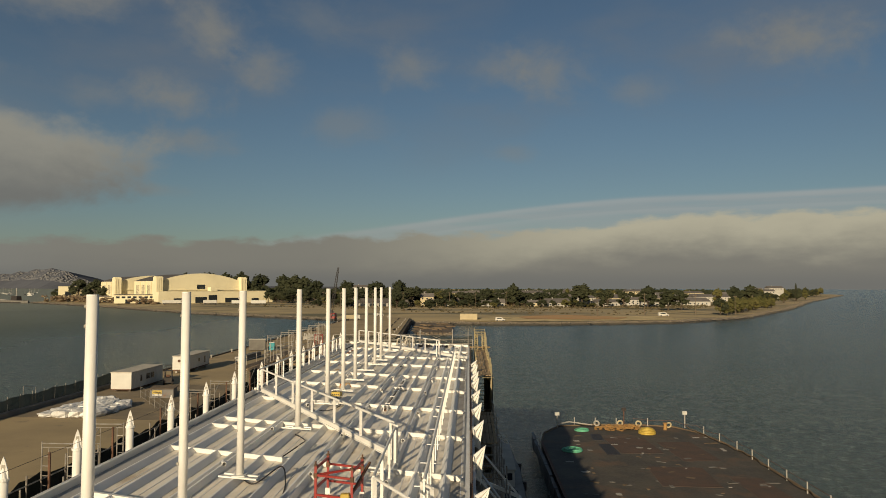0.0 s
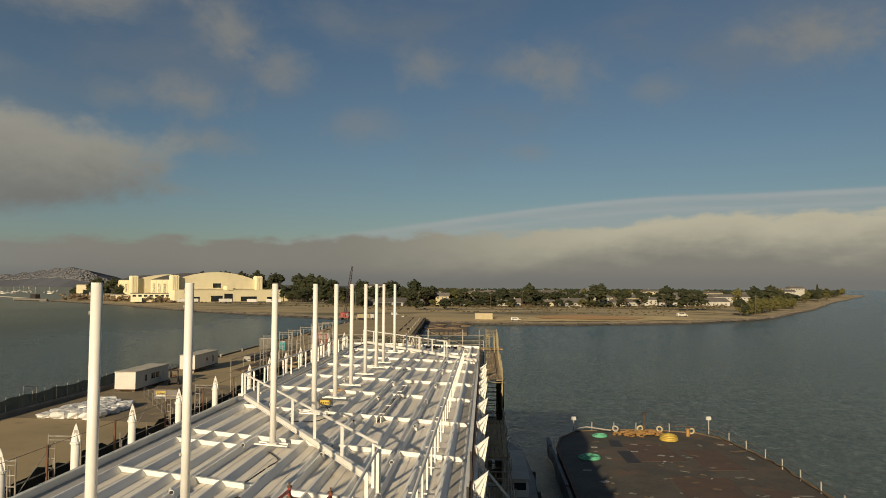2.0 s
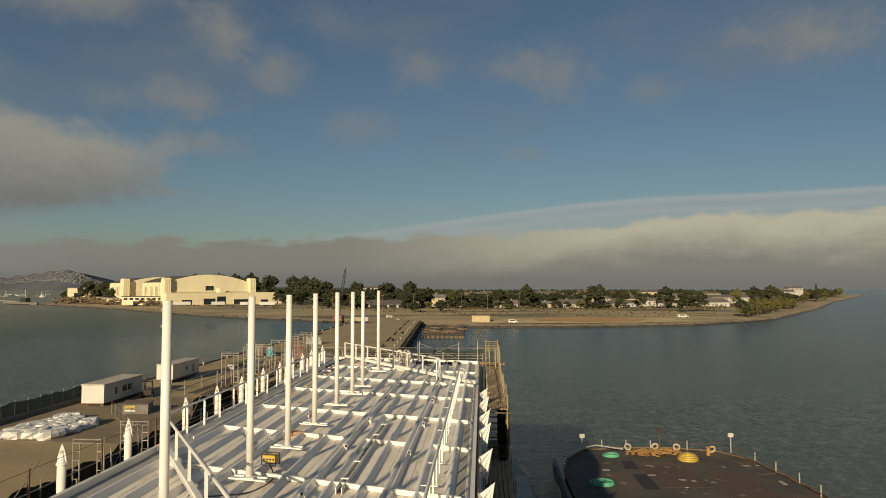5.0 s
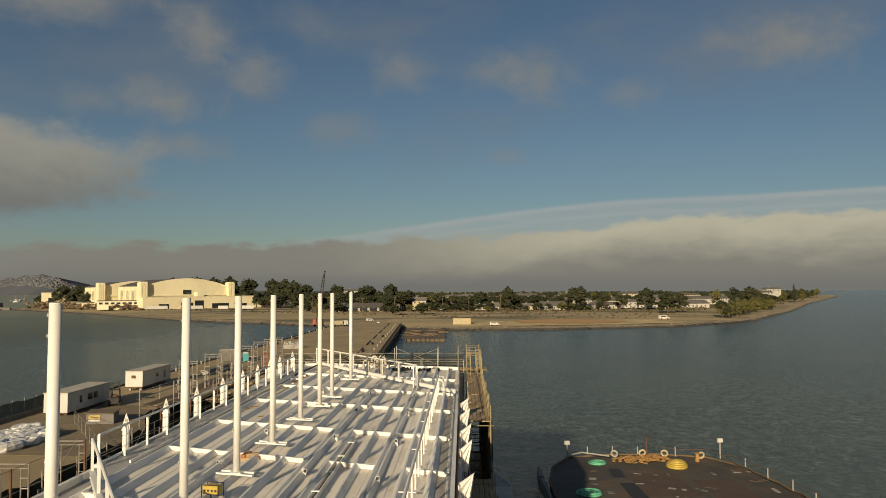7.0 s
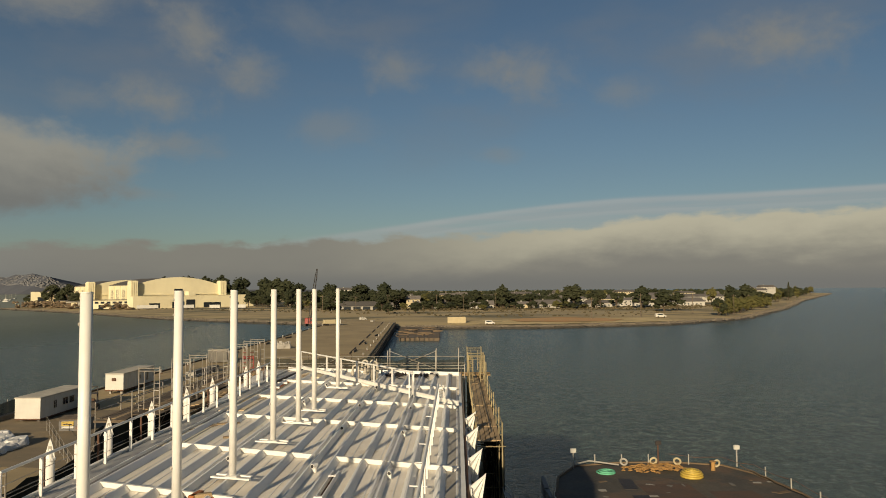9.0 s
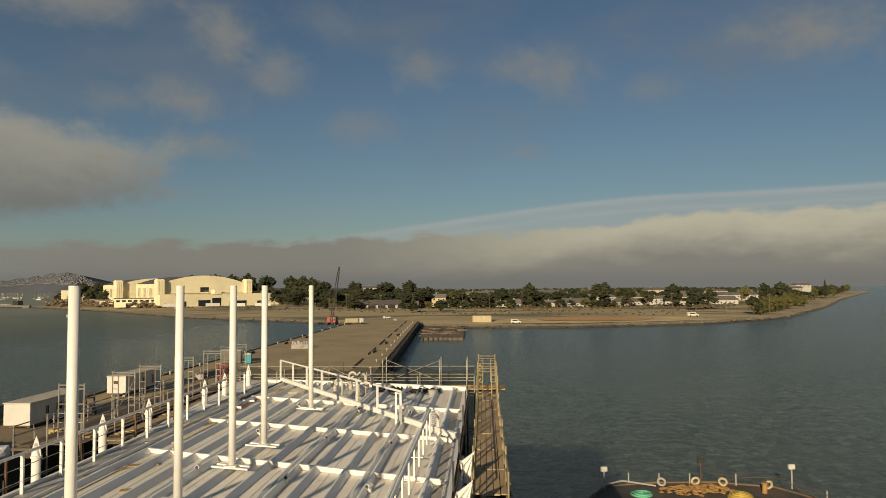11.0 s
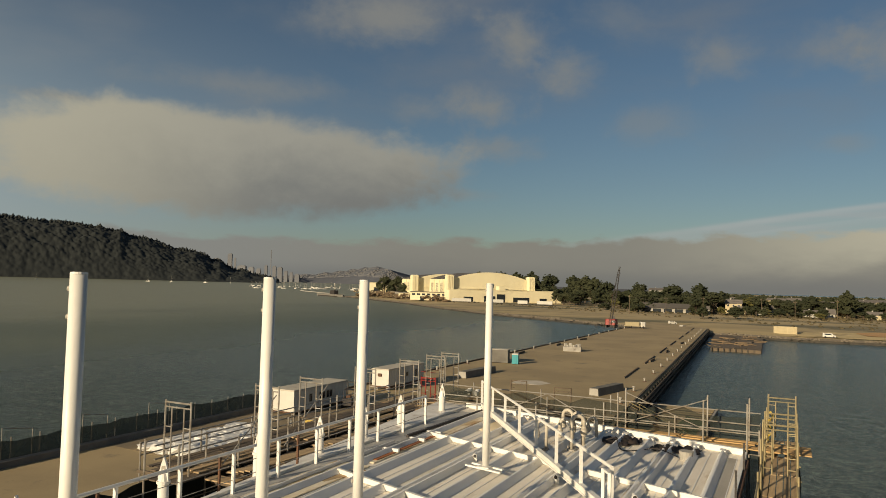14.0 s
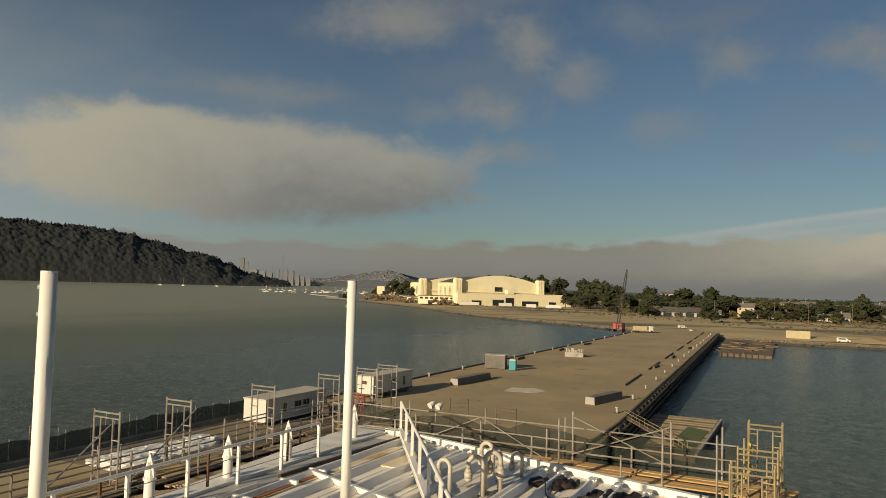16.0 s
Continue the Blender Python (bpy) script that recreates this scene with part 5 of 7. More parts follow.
# ---- things on the pier ----
def make_fence():
    ob = thing("netted_fence", "chain-link fence with dark green netting along the pier edge", "fence")
    part("netting", sheet(-66.0, 40, -66.0, 131, 60, PIER_Z, PIER_Z + 2.2, 0.25), FENCENET, ob)
    post = Shape().tube((0, 0, 0), (0, 0, 2.5), 0.05, 6).mesh("post", GALV)
    for i in range(31):
        part("post", post, GALV, ob, at=place(-66.15, 40 + 3 * i, PIER_Z))
    part("base_rail", Shape().box(-65.5, -64.6, 40, 131, PIER_Z, PIER_Z + 0.62, 0.05), DARKCON, ob, "low dark concrete kerb")
    low = thing("site_fence", "temporary wire fence panels in front of the cabins", "fence")
    for i in range(9):
        part("post", Shape().tube((-54.0 + 2.2 * i, 116.0 - 3.2 * i, PIER_Z), (-54.0 + 2.2 * i, 116.0 - 3.2 * i, PIER_Z + 1.9), 0.035, 6), GALV, low)
    for z in (0.3, 1.1, 1.85):
        part("rail", Shape().tube((-54.0, 116.0, PIER_Z + z), (-36.4, 90.4, PIER_Z + z), 0.02, 5), GALV, low)
    for i, y in enumerate((88.0, 97.0, 106.0)):
        st = thing("trestle", "light tube trestle standing behind the fence", "trestle", "trestles at the pier edge")
        part("leg", Shape().tube((-67.6, y, PIER_Z), (-67.6, y, PIER_Z + 3.2), 0.04, 6), GALV, st)
        part("leg", Shape().tube((-67.6, y + 3.2, PIER_Z), (-67.6, y + 3.2, PIER_Z + 2.7), 0.04, 6), GALV, st)
        part("bar", Shape().tube((-67.6, y, PIER_Z + 3.15), (-67.6, y + 3.2, PIER_Z + 2.65), 0.05, 6), GALV, st)


def make_cabin(x, y, w, length, z0, z1, windows, turn=0.0):
    """A site cabin: panelled box, overhanging roof, windows, door, blocks below."""
    ob = thing("site_cabin", "white portable site cabin with a flat weathered roof", "site cabin", "site cabins on the pier")
    part("body", Shape().box(0, w, 0, length, z0, z1 - 0.1), CABIN, ob)
    part("roof", Shape().cbox(-0.12, w + 0.12, -0.12, length + 0.12, z1 - 0.1, z1 + 0.06, 0.04), CABINROOF, ob)
    part("floor_frame", Shape().box(-0.03, w + 0.03, -0.03, length + 0.03, z0 - 0.18, z0), RUST, ob)
    for u in (0.4, w - 0.8):
        for v in (0.6, length / 2, length - 1.0):
            part("support_block", Shape().box(u, u + 0.4, v, v + 0.4, 0.0, z0 - 0.18), CONCRETE, ob)
    seam = Shape().box(w, w + 0.03, 0, 0.06, z0, z1 - 0.1).mesh("seam", CABIN)
    for i in range(int(length / 1.2) + 1):
        part("seam", seam, CABIN, ob, at=Matrix.Translation((0, min(i * 1.2, length - 0.06), 0)))
    for v, wide, sill, tall in windows:
        win = part("window", Shape().box(w, w + 0.05, v, v + wide, z0 + sill, z0 + sill + tall), CABINROOF, ob)
        part("pane", Shape().box(w + 0.04, w + 0.06, v + 0.08, v + wide / 2 - 0.04, z0 + sill + 0.08, z0 + sill + tall - 0.08), GLASS, win)
        part("pane", Shape().box(w + 0.04, w + 0.06, v + wide / 2 + 0.04, v + wide - 0.08, z0 + sill + 0.08, z0 + sill + tall - 0.08), GLASS, win)
    ob.matrix_basis = place(x, y, PIER_Z, turn)
    return ob


make_fence()
make_cabin(-62.3, 122.5, 3.6, 13.0, 0.45, 3.35, ((3.4, 0.8, 0.9, 1.2), (5.8, 1.5, 1.0, 1.1), (7.6, 1.5, 1.0, 1.1)))
cabin2 = make_cabin(-62.4, 149.0, 3.2, 13.0, 0.75, 3.6, ((6.0, 1.0, 1.1, 0.8), (9.5, 0.9, 0.5, 1.6)))
part("vent_unit", Shape().cbox(1.2, 1.9, -0.2, 0.0, 2.35, 2.85, 0.03), RUST, cabin2, "rusty air-conditioning unit")

hut = thing("tool_shed", "low dark brown shed with a yellow notice, on the pier", "shed")
part("body", Shape().box(0, 4.4, 0, 2.4, 0, 1.75), HULL, hut)
part("roof", Shape().add([(-0.2, -0.3, 1.75), (4.6, -0.3, 1.75), (4.6, 2.6, 2.0), (-0.2, 2.6, 2.0), (-0.2, -0.3, 1.85), (4.6, -0.3, 1.85), (4.6, 2.6, 2.1), (-0.2, 2.6, 2.1)],
                         [(3, 2, 1, 0), (4, 5, 6, 7), (0, 1, 5, 4), (1, 2, 6, 5), (2, 3, 7, 6), (3, 0, 4, 7)]), TIMBER, hut)
part("notice", Shape().box(0.4, 2.2, -0.06, -0.02, 0.85, 1.5), YELLOW, hut, "yellow notice board")
part("notice_bar", Shape().box(0.6, 2.0, -0.08, -0.06, 1.0, 1.12), BLACK, hut)
part("notice_bar", Shape().box(0.4, 2.2, -0.06, -0.02, 0.45, 0.75), CABIN, hut)
hut.matrix_basis = place(-52.3, 115.8, PIER_Z, 6, 0.85)

lift = thing("forklift", "dark forklift truck parked beside the cabin", "forklift")
part("body", Shape().cbox(-0.7, 0.7, -1.3, 1.0, 0.4, 1.3, 0.1), BLACK, lift)
part("mast", Shape().box(-0.55, -0.42, 1.05, 1.2, 0.1, 3.2).box(0.42, 0.55, 1.05, 1.2, 0.1, 3.2).box(-0.55, 0.55, 1.05, 1.2, 3.05, 3.2), BLACK, lift)
part("guard", Shape().pipe([(-0.6, -0.7, 1.3), (-0.6, -0.6, 2.3), (-0.6, 0.7, 2.3), (-0.6, 0.85, 1.2)], 0.05, 6).pipe([(0.6, -0.7, 1.3), (0.6, -0.6, 2.3), (0.6, 0.7, 2.3), (0.6, 0.85, 1.2)], 0.05, 6).box(-0.6, 0.6, -0.6, 0.7, 2.28, 2.34), BLACK, lift)
part("seat", Shape().cbox(-0.3, 0.3, -0.5, 0.05, 1.3, 1.6, 0.05), RUST, lift)
part("fork", Shape().box(-0.45, -0.3, 1.2, 2.3, 0.08, 0.14), BLACK, lift)
part("fork", Shape().box(0.3, 0.45, 1.2, 2.3, 0.08, 0.14), BLACK, lift)
for x, y in ((-0.7, 0.7), (0.7, 0.7), (-0.7, -0.8), (0.7, -0.8)):
    part("wheel", Shape().tube((x - 0.13, y, 0.36), (x + 0.13, y, 0.36), 0.36, 14), BLACK, lift)
lift.matrix_basis = place(-56.3, 132.5, PIER_Z, 20, 1.1)


def make_bags():
    """Bundles wrapped in white sheeting, sagging unevenly."""
    rnd = random.Random(33)
    spots = [(-59.6 + 2.1 * (i % 4) + rnd.uniform(-0.4, 0.4) + 0.25 * (i // 4), 99.6 + 2.7 * (i // 4) + rnd.uniform(-0.5, 0.5)) for i in range(18)]
    for k, (x, y) in enumerate(spots):
        w, l, h = rnd.uniform(1.0, 1.4), rnd.uniform(1.6, 2.1), rnd.uniform(0.55, 1.0)
        n, m = 12, 5
        verts = []
        for j in range(m):
            f = j / (m - 1)
            r = (1.0, 1.06, 1.0, 0.82, 0.35)[j]
            for i in range(n):
                a = 2 * math.pi * i / n
                q = r * (1 + rnd.uniform(-0.13, 0.13)) / max(abs(math.cos(a)), abs(math.sin(a))) ** 0.7
                verts.append((w * q * math.cos(a), l * q * math.sin(a), h * (0.0, 0.35, 0.75, 0.98, 1.0)[j] * (1 + rnd.uniform(-0.12, 0.12) * (j > 0))))
        faces = [(j * n + i, j * n + (i + 1) % n, (j + 1) * n + (i + 1) % n, (j + 1) * n + i) for j in range(m - 1) for i in range(n)] + [tuple(range((m - 1) * n, m * n))]
        solid("wrapped_bale", Shape().add(verts, faces), TARP, "bundle wrapped in crumpled white sheeting on the pier", "bundle", "wrapped bundles", at=place(x, y, PIER_Z, rnd.uniform(-25, 25)))


make_bags()


tower = thing("light_tower", "portable mast with two white round lamps on the pier", "lamp")
part("base", Shape().cbox(-0.8, 0.8, -1.1, 1.1, 0.3, 1.3, 0.08), DARKCON, tower)
part("mast", Shape().tube((0, 0, 1.3), (0, 0, 9.4), 0.07, 8), GALV, tower)
part("arm", Shape().tube((-0.5, 0, 9.3), (0.5, 0, 9.3), 0.04, 6), GALV, tower)
for x in (-0.42, 0.42):
    part("lamp_head", Shape().tube((x, -0.28, 9.45), (x, 0.0, 9.6), 0.24, 14, 0.2).tube((x, 0.0, 9.6), (x, 0.2, 9.7), 0.2, 14, 0.1), WHITE, tower, "white round lamp")
for x, y in ((-0.7, -1.0), (0.7, -1.0), (-0.7, 1.0), (0.7, 1.0)):
    part("foot", Shape().tube((x, y, 0), (x, y, 0.35), 0.09, 8), BLACK, tower)
tower.matrix_basis = place(-22.0, 98.0, PIER_Z + 0.02, -20)


def barrier(x, y, turn, length, h=1.3, name="concrete_barrier", label="long grey concrete barrier on the pier"):
    ob = thing(name, label, "barrier", "barriers on the pier")
    part("block", Shape().extrude_y([(-0.9, 0), (0.9, 0), (0.75, h), (-0.75, h)][::-1], 0, length), DARKCON, ob)
    # paler plate added to carry the sunlit end of the block
    part("lit_end_plate", Shape().box(-0.8, 0.8, -0.06, -0.01, 0.1, h - 0.1), CONCRETE, ob)
    ob.matrix_basis = place(x, y, PIER_Z, turn)


barrier(-55.8, 172.0, -5, 13.0)
barrier(-28.2, 165.0, -13, 10.0)
crate = thing("storage_container", "grey ribbed steel storage container on the pier", "container")
part("body", Shape().box(0, 4.6, 0, 3.0, 0.15, 3.1), DARKCON, crate)
for i in range(9):
    part("rib", Shape().box(0.2 + 0.5 * i, 0.4 + 0.5 * i, -0.06, -0.01, 0.3, 2.95), DARKCON, crate)
part("roof", Shape().box(-0.05, 4.65, -0.05, 3.05, 3.1, 3.18), CABINROOF, crate)
crate.matrix_basis = place(-62.2, 201.4, PIER_Z, 12)
loo = thing("portable_toilet", "teal plastic portable toilet cubicle on the pier", "portable toilet")
part("cabin", Shape().cbox(0, 1.5, 0, 1.5, 0.12, 2.25, 0.05), TEAL, loo)
part("roof", Shape().cbox(-0.05, 1.55, -0.05, 1.55, 2.25, 2.5, 0.2), CABIN, loo, "pale domed roof")
part("door", Shape().box(0.35, 1.15, -0.04, 0.0, 0.2, 2.1), TEAL, loo)
loo.matrix_basis = place(-56.4, 201.5, PIER_Z, 10)
skip = thing("steel_box", "grey open steel box with scrap, on the pier", "container")
part("body", Shape().box(0, 5.0, 0, 2.4, 0, 1.3), CONCRETE, skip)
for k in range(7):
    a = random.Random(k)
    part("scrap", Shape().cbox(-0.4, 0.4, -0.3, 0.3, 0, a.uniform(0.4, 1.0), 0.05), CONCRETE, skip, at=place(0.6 + 0.65 * k, 1.0 + a.uniform(-0.4, 0.6), 1.3, a.uniform(0, 90)))
skip.matrix_basis = place(-56.2, 243.0, PIER_Z, 10)
for x, y, a in ((-63.2, 262.0, 5), (-62.8, 290.0, -8), (-63.5, 228.0, 4), (-29.8, 232.0, 0), (-30.6, 262.0, 3), (-31.2, 300.0, -4)):
    solid("timber_baulk", Shape().cbox(-0.25, 0.25, -3.2, 3.2, 0, 0.5, 0.05), TIMBER, "weathered timber baulk lying on the pier", "timber", "baulks on the pier", at=place(x, y, PIER_Z, a))
solid("white_patch", Shape().prism([(-45.5, 171), (-40, 172), (-39, 175.5), (-42, 178), (-46, 176)], PIER_Z, PIER_Z + 0.02), PATCH, "pale concrete repair patch in the pier paving", "patch", kind="structure")


def make_crane():
    ob = thing("crawler_crane", "red crawler crane with a tall lattice boom on the pier", "crane")
    part("cab", Shape().cbox(-2.2, 2.2, -2.5, 3.0, 1.2, 3.9, 0.2), RED, ob)
    part("cab_window", Shape().box(0.6, 2.25, -2.54, -2.5, 2.3, 3.4), GLASS, ob)
    part("counterweight", Shape().cbox(-2.0, 2.0, 3.0, 4.4, 1.0, 2.6, 0.15), BLACK, ob)
    for x in (-2.3, 1.4):
        part("track", Shape().cbox(x, x + 0.9, -3.2, 3.4, 0, 1.1, 0.25), BLACK, ob)
    foot, tip = Vector((0, -2.6, 1.4)), Vector((3.0, 2.0, 28.0))
    boom = Shape()
    d = tip - foot
    off = [Vector((sx, sy, 0)) for sx, sy in ((-0.7, -0.7), (0.7, -0.7), (0.7, 0.7), (-0.7, 0.7))]
    for o in off:
        boom.tube(foot + o * 0.6, foot + d * 0.5 + o, 0.09, 5).tube(foot + d * 0.5 + o, tip + o * 0.3, 0.09, 5)
    for k in range(18):
        f, g = k / 18, (k + 1) / 18
        for i in range(4):
            s, t = (1.0 if f < 0.9 else 0.5), (1.0 if g < 0.9 else 0.5)
            boom.tube(foot + d * f + off[i] * s * 0.9, foot + d * g + off[(i + 1) % 4] * t * 0.9, 0.05, 4)
    part("boom", boom, BLACK, ob)
    part("stay", Shape().tube(tip, (0, 3.4, 4.5), 0.04, 5), BLACK, ob)
    part("gantry", Shape().beam((0, 3.0, 3.8), (0, 3.4, 5.0), 1.6, 0.2), BLACK, ob)
    ob.matrix_basis = place(-72.0, 376.0, PIER_Z, 0)
    truck = thing("flatbed_truck", "tan flatbed truck with a load beside the crane", "truck")
    part("bed", Shape().cbox(-1.2, 1.2, -4.0, 3.0, 0.9, 1.3, 0.05), WALLTAN, truck)
    part("load", Shape().cbox(-1.1, 1.1, -3.6, 2.4, 1.3, 2.9, 0.15), WALLTAN, truck)
    part("cab", Shape().cbox(-1.2, 1.2, 3.2, 5.2, 0.6, 2.9, 0.2), CABIN, truck)
    part("windscreen", Shape().box(-1.0, 1.0, 5.2, 5.24, 1.7, 2.6), GLASS, truck)
    for x in (-1.2, 1.2):
        for y in (-3.0, -1.6, 4.2):
            part("wheel", Shape().tube((x - 0.15, y, 0.5), (x + 0.15, y, 0.5), 0.5, 12), BLACK, truck)
    truck.matrix_basis = place(-62.5, 379.0, PIER_Z, -60)


make_crane()


# ---- floats, barge and boats ----
def make_floats():
    ob = thing("timber_float", "low weathered float with planks and a green patch beside the pier", "float")
    outline = [(-19.8, 152), (-10.0, 148.5), (-9.6, 179), (-20.8, 180)]
    part("hull", Shape().prism(outline, WATER_Z - 0.4, WATER_Z + 0.7), TIMBER, ob)
    rnd = random.Random(5)
    for i in range(30):
        y = 152.5 + 0.9 * i
        part("plank", Shape().box(-19.6 - 0.03 * i, -10.2, y, y + 0.84, WATER_Z + 0.72, WATER_Z + 0.8 + rnd.uniform(0, 0.03)), PAVING if i % 5 else TIMBER, ob)
    part("green_patch", Shape().prism([(-14.2, 155), (-10.6, 154.5), (-10.5, 168), (-13.8, 170)], WATER_Z + 0.84, WATER_Z + 0.87), ALGAE, ob, "green mossy patch")
    part("edge_beam", Shape().beam((-9.9, 148.8, WATER_Z + 0.95), (-9.7, 179, WATER_Z + 0.95), 0.35, 0.35), CONCRETE, ob)
    walkway = thing("gangway", "aluminium gangway with handrails from pier to float", "gangway")
    p, q = Vector((-20.4, 156, PIER_Z + 0.1)), Vector((-11.5, 150.5, WATER_Z + 1.1))
    part("tread", Shape().beam(p, q, 0.8, 0.12), TIMBER, walkway)
    side = (q - p).cross(Vector((0, 0, 1))).normalized() * 0.5
    for sgn in (-1, 1):
        part("handrail", Shape().tube(p + side * sgn + Vector((0, 0, 1)), q + side * sgn + Vector((0, 0, 1)), 0.035, 6), YTUBE, walkway)
        part("handrail", Shape().tube(p + side * sgn + Vector((0, 0, 0.5)), q + side * sgn + Vector((0, 0, 0.5)), 0.025, 6), YTUBE, walkway)
        for i in range(8):
            a = p.lerp(q, i / 7) + side * sgn
            part("post", Shape().tube(a, a + Vector((0, 0, 1)), 0.025, 5), YTUBE, walkway)
    old = thing("ruined_wharf", "collapsed brown timber wharf beside the pier root", "wharf")
    part("deck", Shape().prism([(-24.0, 322), (-7.2, 321), (-9.0, 404), (-31, 404)], WATER_Z - 0.5, WATER_Z + 1.1), TIMBER, old)
    for i in range(9):
        part("pile", Shape().tube((-23.5 + 2.0 * i, 321.3, WATER_Z - 1), (-23.5 + 2.0 * i, 321.3, WATER_Z + 1.2), 0.22, 8), PILE, old)
    for i in range(45):
        x, y = rnd.uniform(-26, -9), rnd.uniform(324, 400)
        part("board", Shape().cbox(-0.2, 0.2, -rnd.uniform(1.5, 4), rnd.uniform(1.5, 4), 0, 0.3, 0.04), RUBBLE if i % 3 else PILE, old, at=place(x, y, WATER_Z + 1.1, rnd.uniform(0, 180)))


make_floats()


def make_barge():
    ob = thing("barge", "rusty brown flat-decked steel barge moored beside the ship", "barge")
    top = [(9.2, 20), (33.8, 20), (33.6, 86), (33.0, 93), (31.6, 99.5), (29.5, 103), (24, 104.6), (18, 104.2), (13.2, 102.8), (10.6, 98), (9.6, 92)]
    z = -3.95
    part("hull", Shape().prism(top, WATER_Z - 0.6, z - 0.02), HULL, ob)
    part("deck", Shape().prism([(x * 0.995 + 0.1, y - 0.1) for x, y in top], z - 0.1, z), BARGE, ob)
    rnd = random.Random(12)
    for p, q in zip(top[1:-1], top[2:]):
        part("rim", Shape().beam((*p, z + 0.07), (*q, z + 0.07), 0.22, 0.16), RUBBLE, ob)
    part("rim", Shape().beam((*top[0], z + 0.1), (*top[-1], z + 0.1), 0.3, 0.22), RUST, ob)
    rope = [(33.2 - max(y - 86, 0) * 0.13 + rnd.uniform(-0.25, 0.15), y, z + 0.3 + rnd.uniform(-0.05, 0.15)) for y in [50 + 1.4 * i for i in range(38)]]
    part("rim_rope", Shape().sweep(rope, 0.06, 6), RUBBLE, ob, "frayed brown rope along the rim")
    post = Shape().tube((0, 0, 0), (0, 0, 1.15), 0.07, 6).mesh("rail_post", CONCRETE)
    for y in [38.0 + 4.6 * i for i in range(14)]:
        part("rail_post", post, CONCRETE, ob, at=place(33.3 if y < 88 else 33.3 - (y - 88) * 0.12, y, z))
    for x in (15.5, 18.5, 21.5, 26.0):
        part("rail_post", post, CONCRETE, ob, at=place(x, 103.6, z))
    for p, q in zip(top[1:6], top[2:7]):
        part("rail_rope", Shape().pipe([(*p, z + 0.95), ((p[0] + q[0]) / 2, (p[1] + q[1]) / 2, z + 0.75), (*q, z + 0.95)], 0.03, 5), RUST, ob)
    for i in range(130):
        x, y = rnd.uniform(11.5, 32), rnd.uniform(45, 97)
        w, l = rnd.uniform(0.08, 0.5) * (2.0 if i % 9 == 0 else 1.0), rnd.uniform(0.08, 0.3)
        part("doubler", Shape().cbox(-w, w, -l, l, 0, 0.03, 0.008), (DARKCON, RUBBLE, DARKCON, RUBBLE, CONCRETE)[i % 5], ob, at=place(x, y, z, rnd.choice((0, 90, 25, -30))))
    # dented dark plating on the hull's inner side
    for i in range(9):
        y = 58 + 4.6 * i
        part("side_plate", Shape().prism([(9.0 - rnd.uniform(0, 0.25), y), (9.25, y), (9.25, y + 4.4), (9.0 - rnd.uniform(0, 0.25), y + 4.4)], WATER_Z + rnd.uniform(0.1, 0.6), z - rnd.uniform(0.05, 0.3)), HULL, ob)
    for x, y, h, head in ((31.0, 102.6, 1.9, 1), (12.8, 101.8, 1.75, 1), (22.6, 103.6, 2.2, 0)):
        lamp = thing("lamp_post", "thin post with a small lamp head on the barge", "lamp post", "lamp posts on the barge")
        part("pole", Shape().tube((0, 0, 0), (0, 0, h), 0.08, 8), CONCRETE if head else RUST, lamp)
        part("head", Shape().cbox(-0.32, 0.32, -0.15, 0.15, h, h + 0.45, 0.05), CABIN if head else BLACK, lamp)
        lamp.matrix_basis = place(x, y, z, 8)
    for x, y in ((18.6, 103.0), (22.0, 103.4), (24.6, 103.2), (28.6, 102.2)):
        tyre = solid("tyre", Shape().ring((0, 0, 0.45), 0.36, 0.12, (0.15, 1, 0.25)), WALLTAN if x > 20 else CONCRETE, "worn tyre fender leaning at the barge rim", "tyre", "tyres on the barge", smooth=True, at=place(x, y, z, rnd.uniform(-20, 20)))
    heap = Shape()
    for k in range(170):
        a, q = rnd.uniform(0, 6.28), rnd.random() ** 0.6
        x, y = 3.9 * q * math.cos(a), 1.5 * q * math.sin(a)
        heap.clump((x, y, 0.45 * (1 - q) + 0.08 + 0.25 * math.exp(-(x - 1.5) ** 2)), rnd.uniform(0.12, 0.3), rnd, 0.5)
    for k in range(14):
        a = rnd.uniform(0, 6.28)
        heap.ring((2.4 * math.cos(a), 0.8 * math.sin(a), 0.35), rnd.uniform(0.3, 0.6), 0.06, (rnd.uniform(-0.4, 0.4), rnd.uniform(-0.4, 0.4), 1), 12, 5)
    solid("tangled_rope", heap, ROPE, "heap of tangled orange-brown rope and netting on the barge", "rope", at=place(21.6, 101.2, z, -3))
    coil = Shape()
    for r, h in ((0.98, 0.12), (0.96, 0.32), (0.84, 0.5), (0.64, 0.62), (0.4, 0.68), (0.16, 0.7)):
        coil.ring((0, 0, h), r, 0.12)
    solid("rope_coil", coil, YELLOW, "domed coil of thick yellow mooring rope on the barge deck", "rope", "rope coils on the barge", smooth=True, at=place(24.6, 98.2, z, 0, 1.1))
    for x, y, k in ((16.0, 100.0, 1.0), (12.9, 87.5, 1.25)):
        solid("green_rope_coil", Shape().ring((0, 0, 0.08), 0.95, 0.1).ring((0.12, 0, 0.17), 0.78, 0.1).ring((0, 0.1, 0.13), 0.58, 0.09).ring((-0.1, 0.05, 0.15), 0.36, 0.09).ring((0.05, 0, 0.1), 0.16, 0.08), GREEN, "loose coil of pale green rope on the barge deck", "rope", "rope coils on the barge", smooth=True, at=place(x, y, z, 20, k))
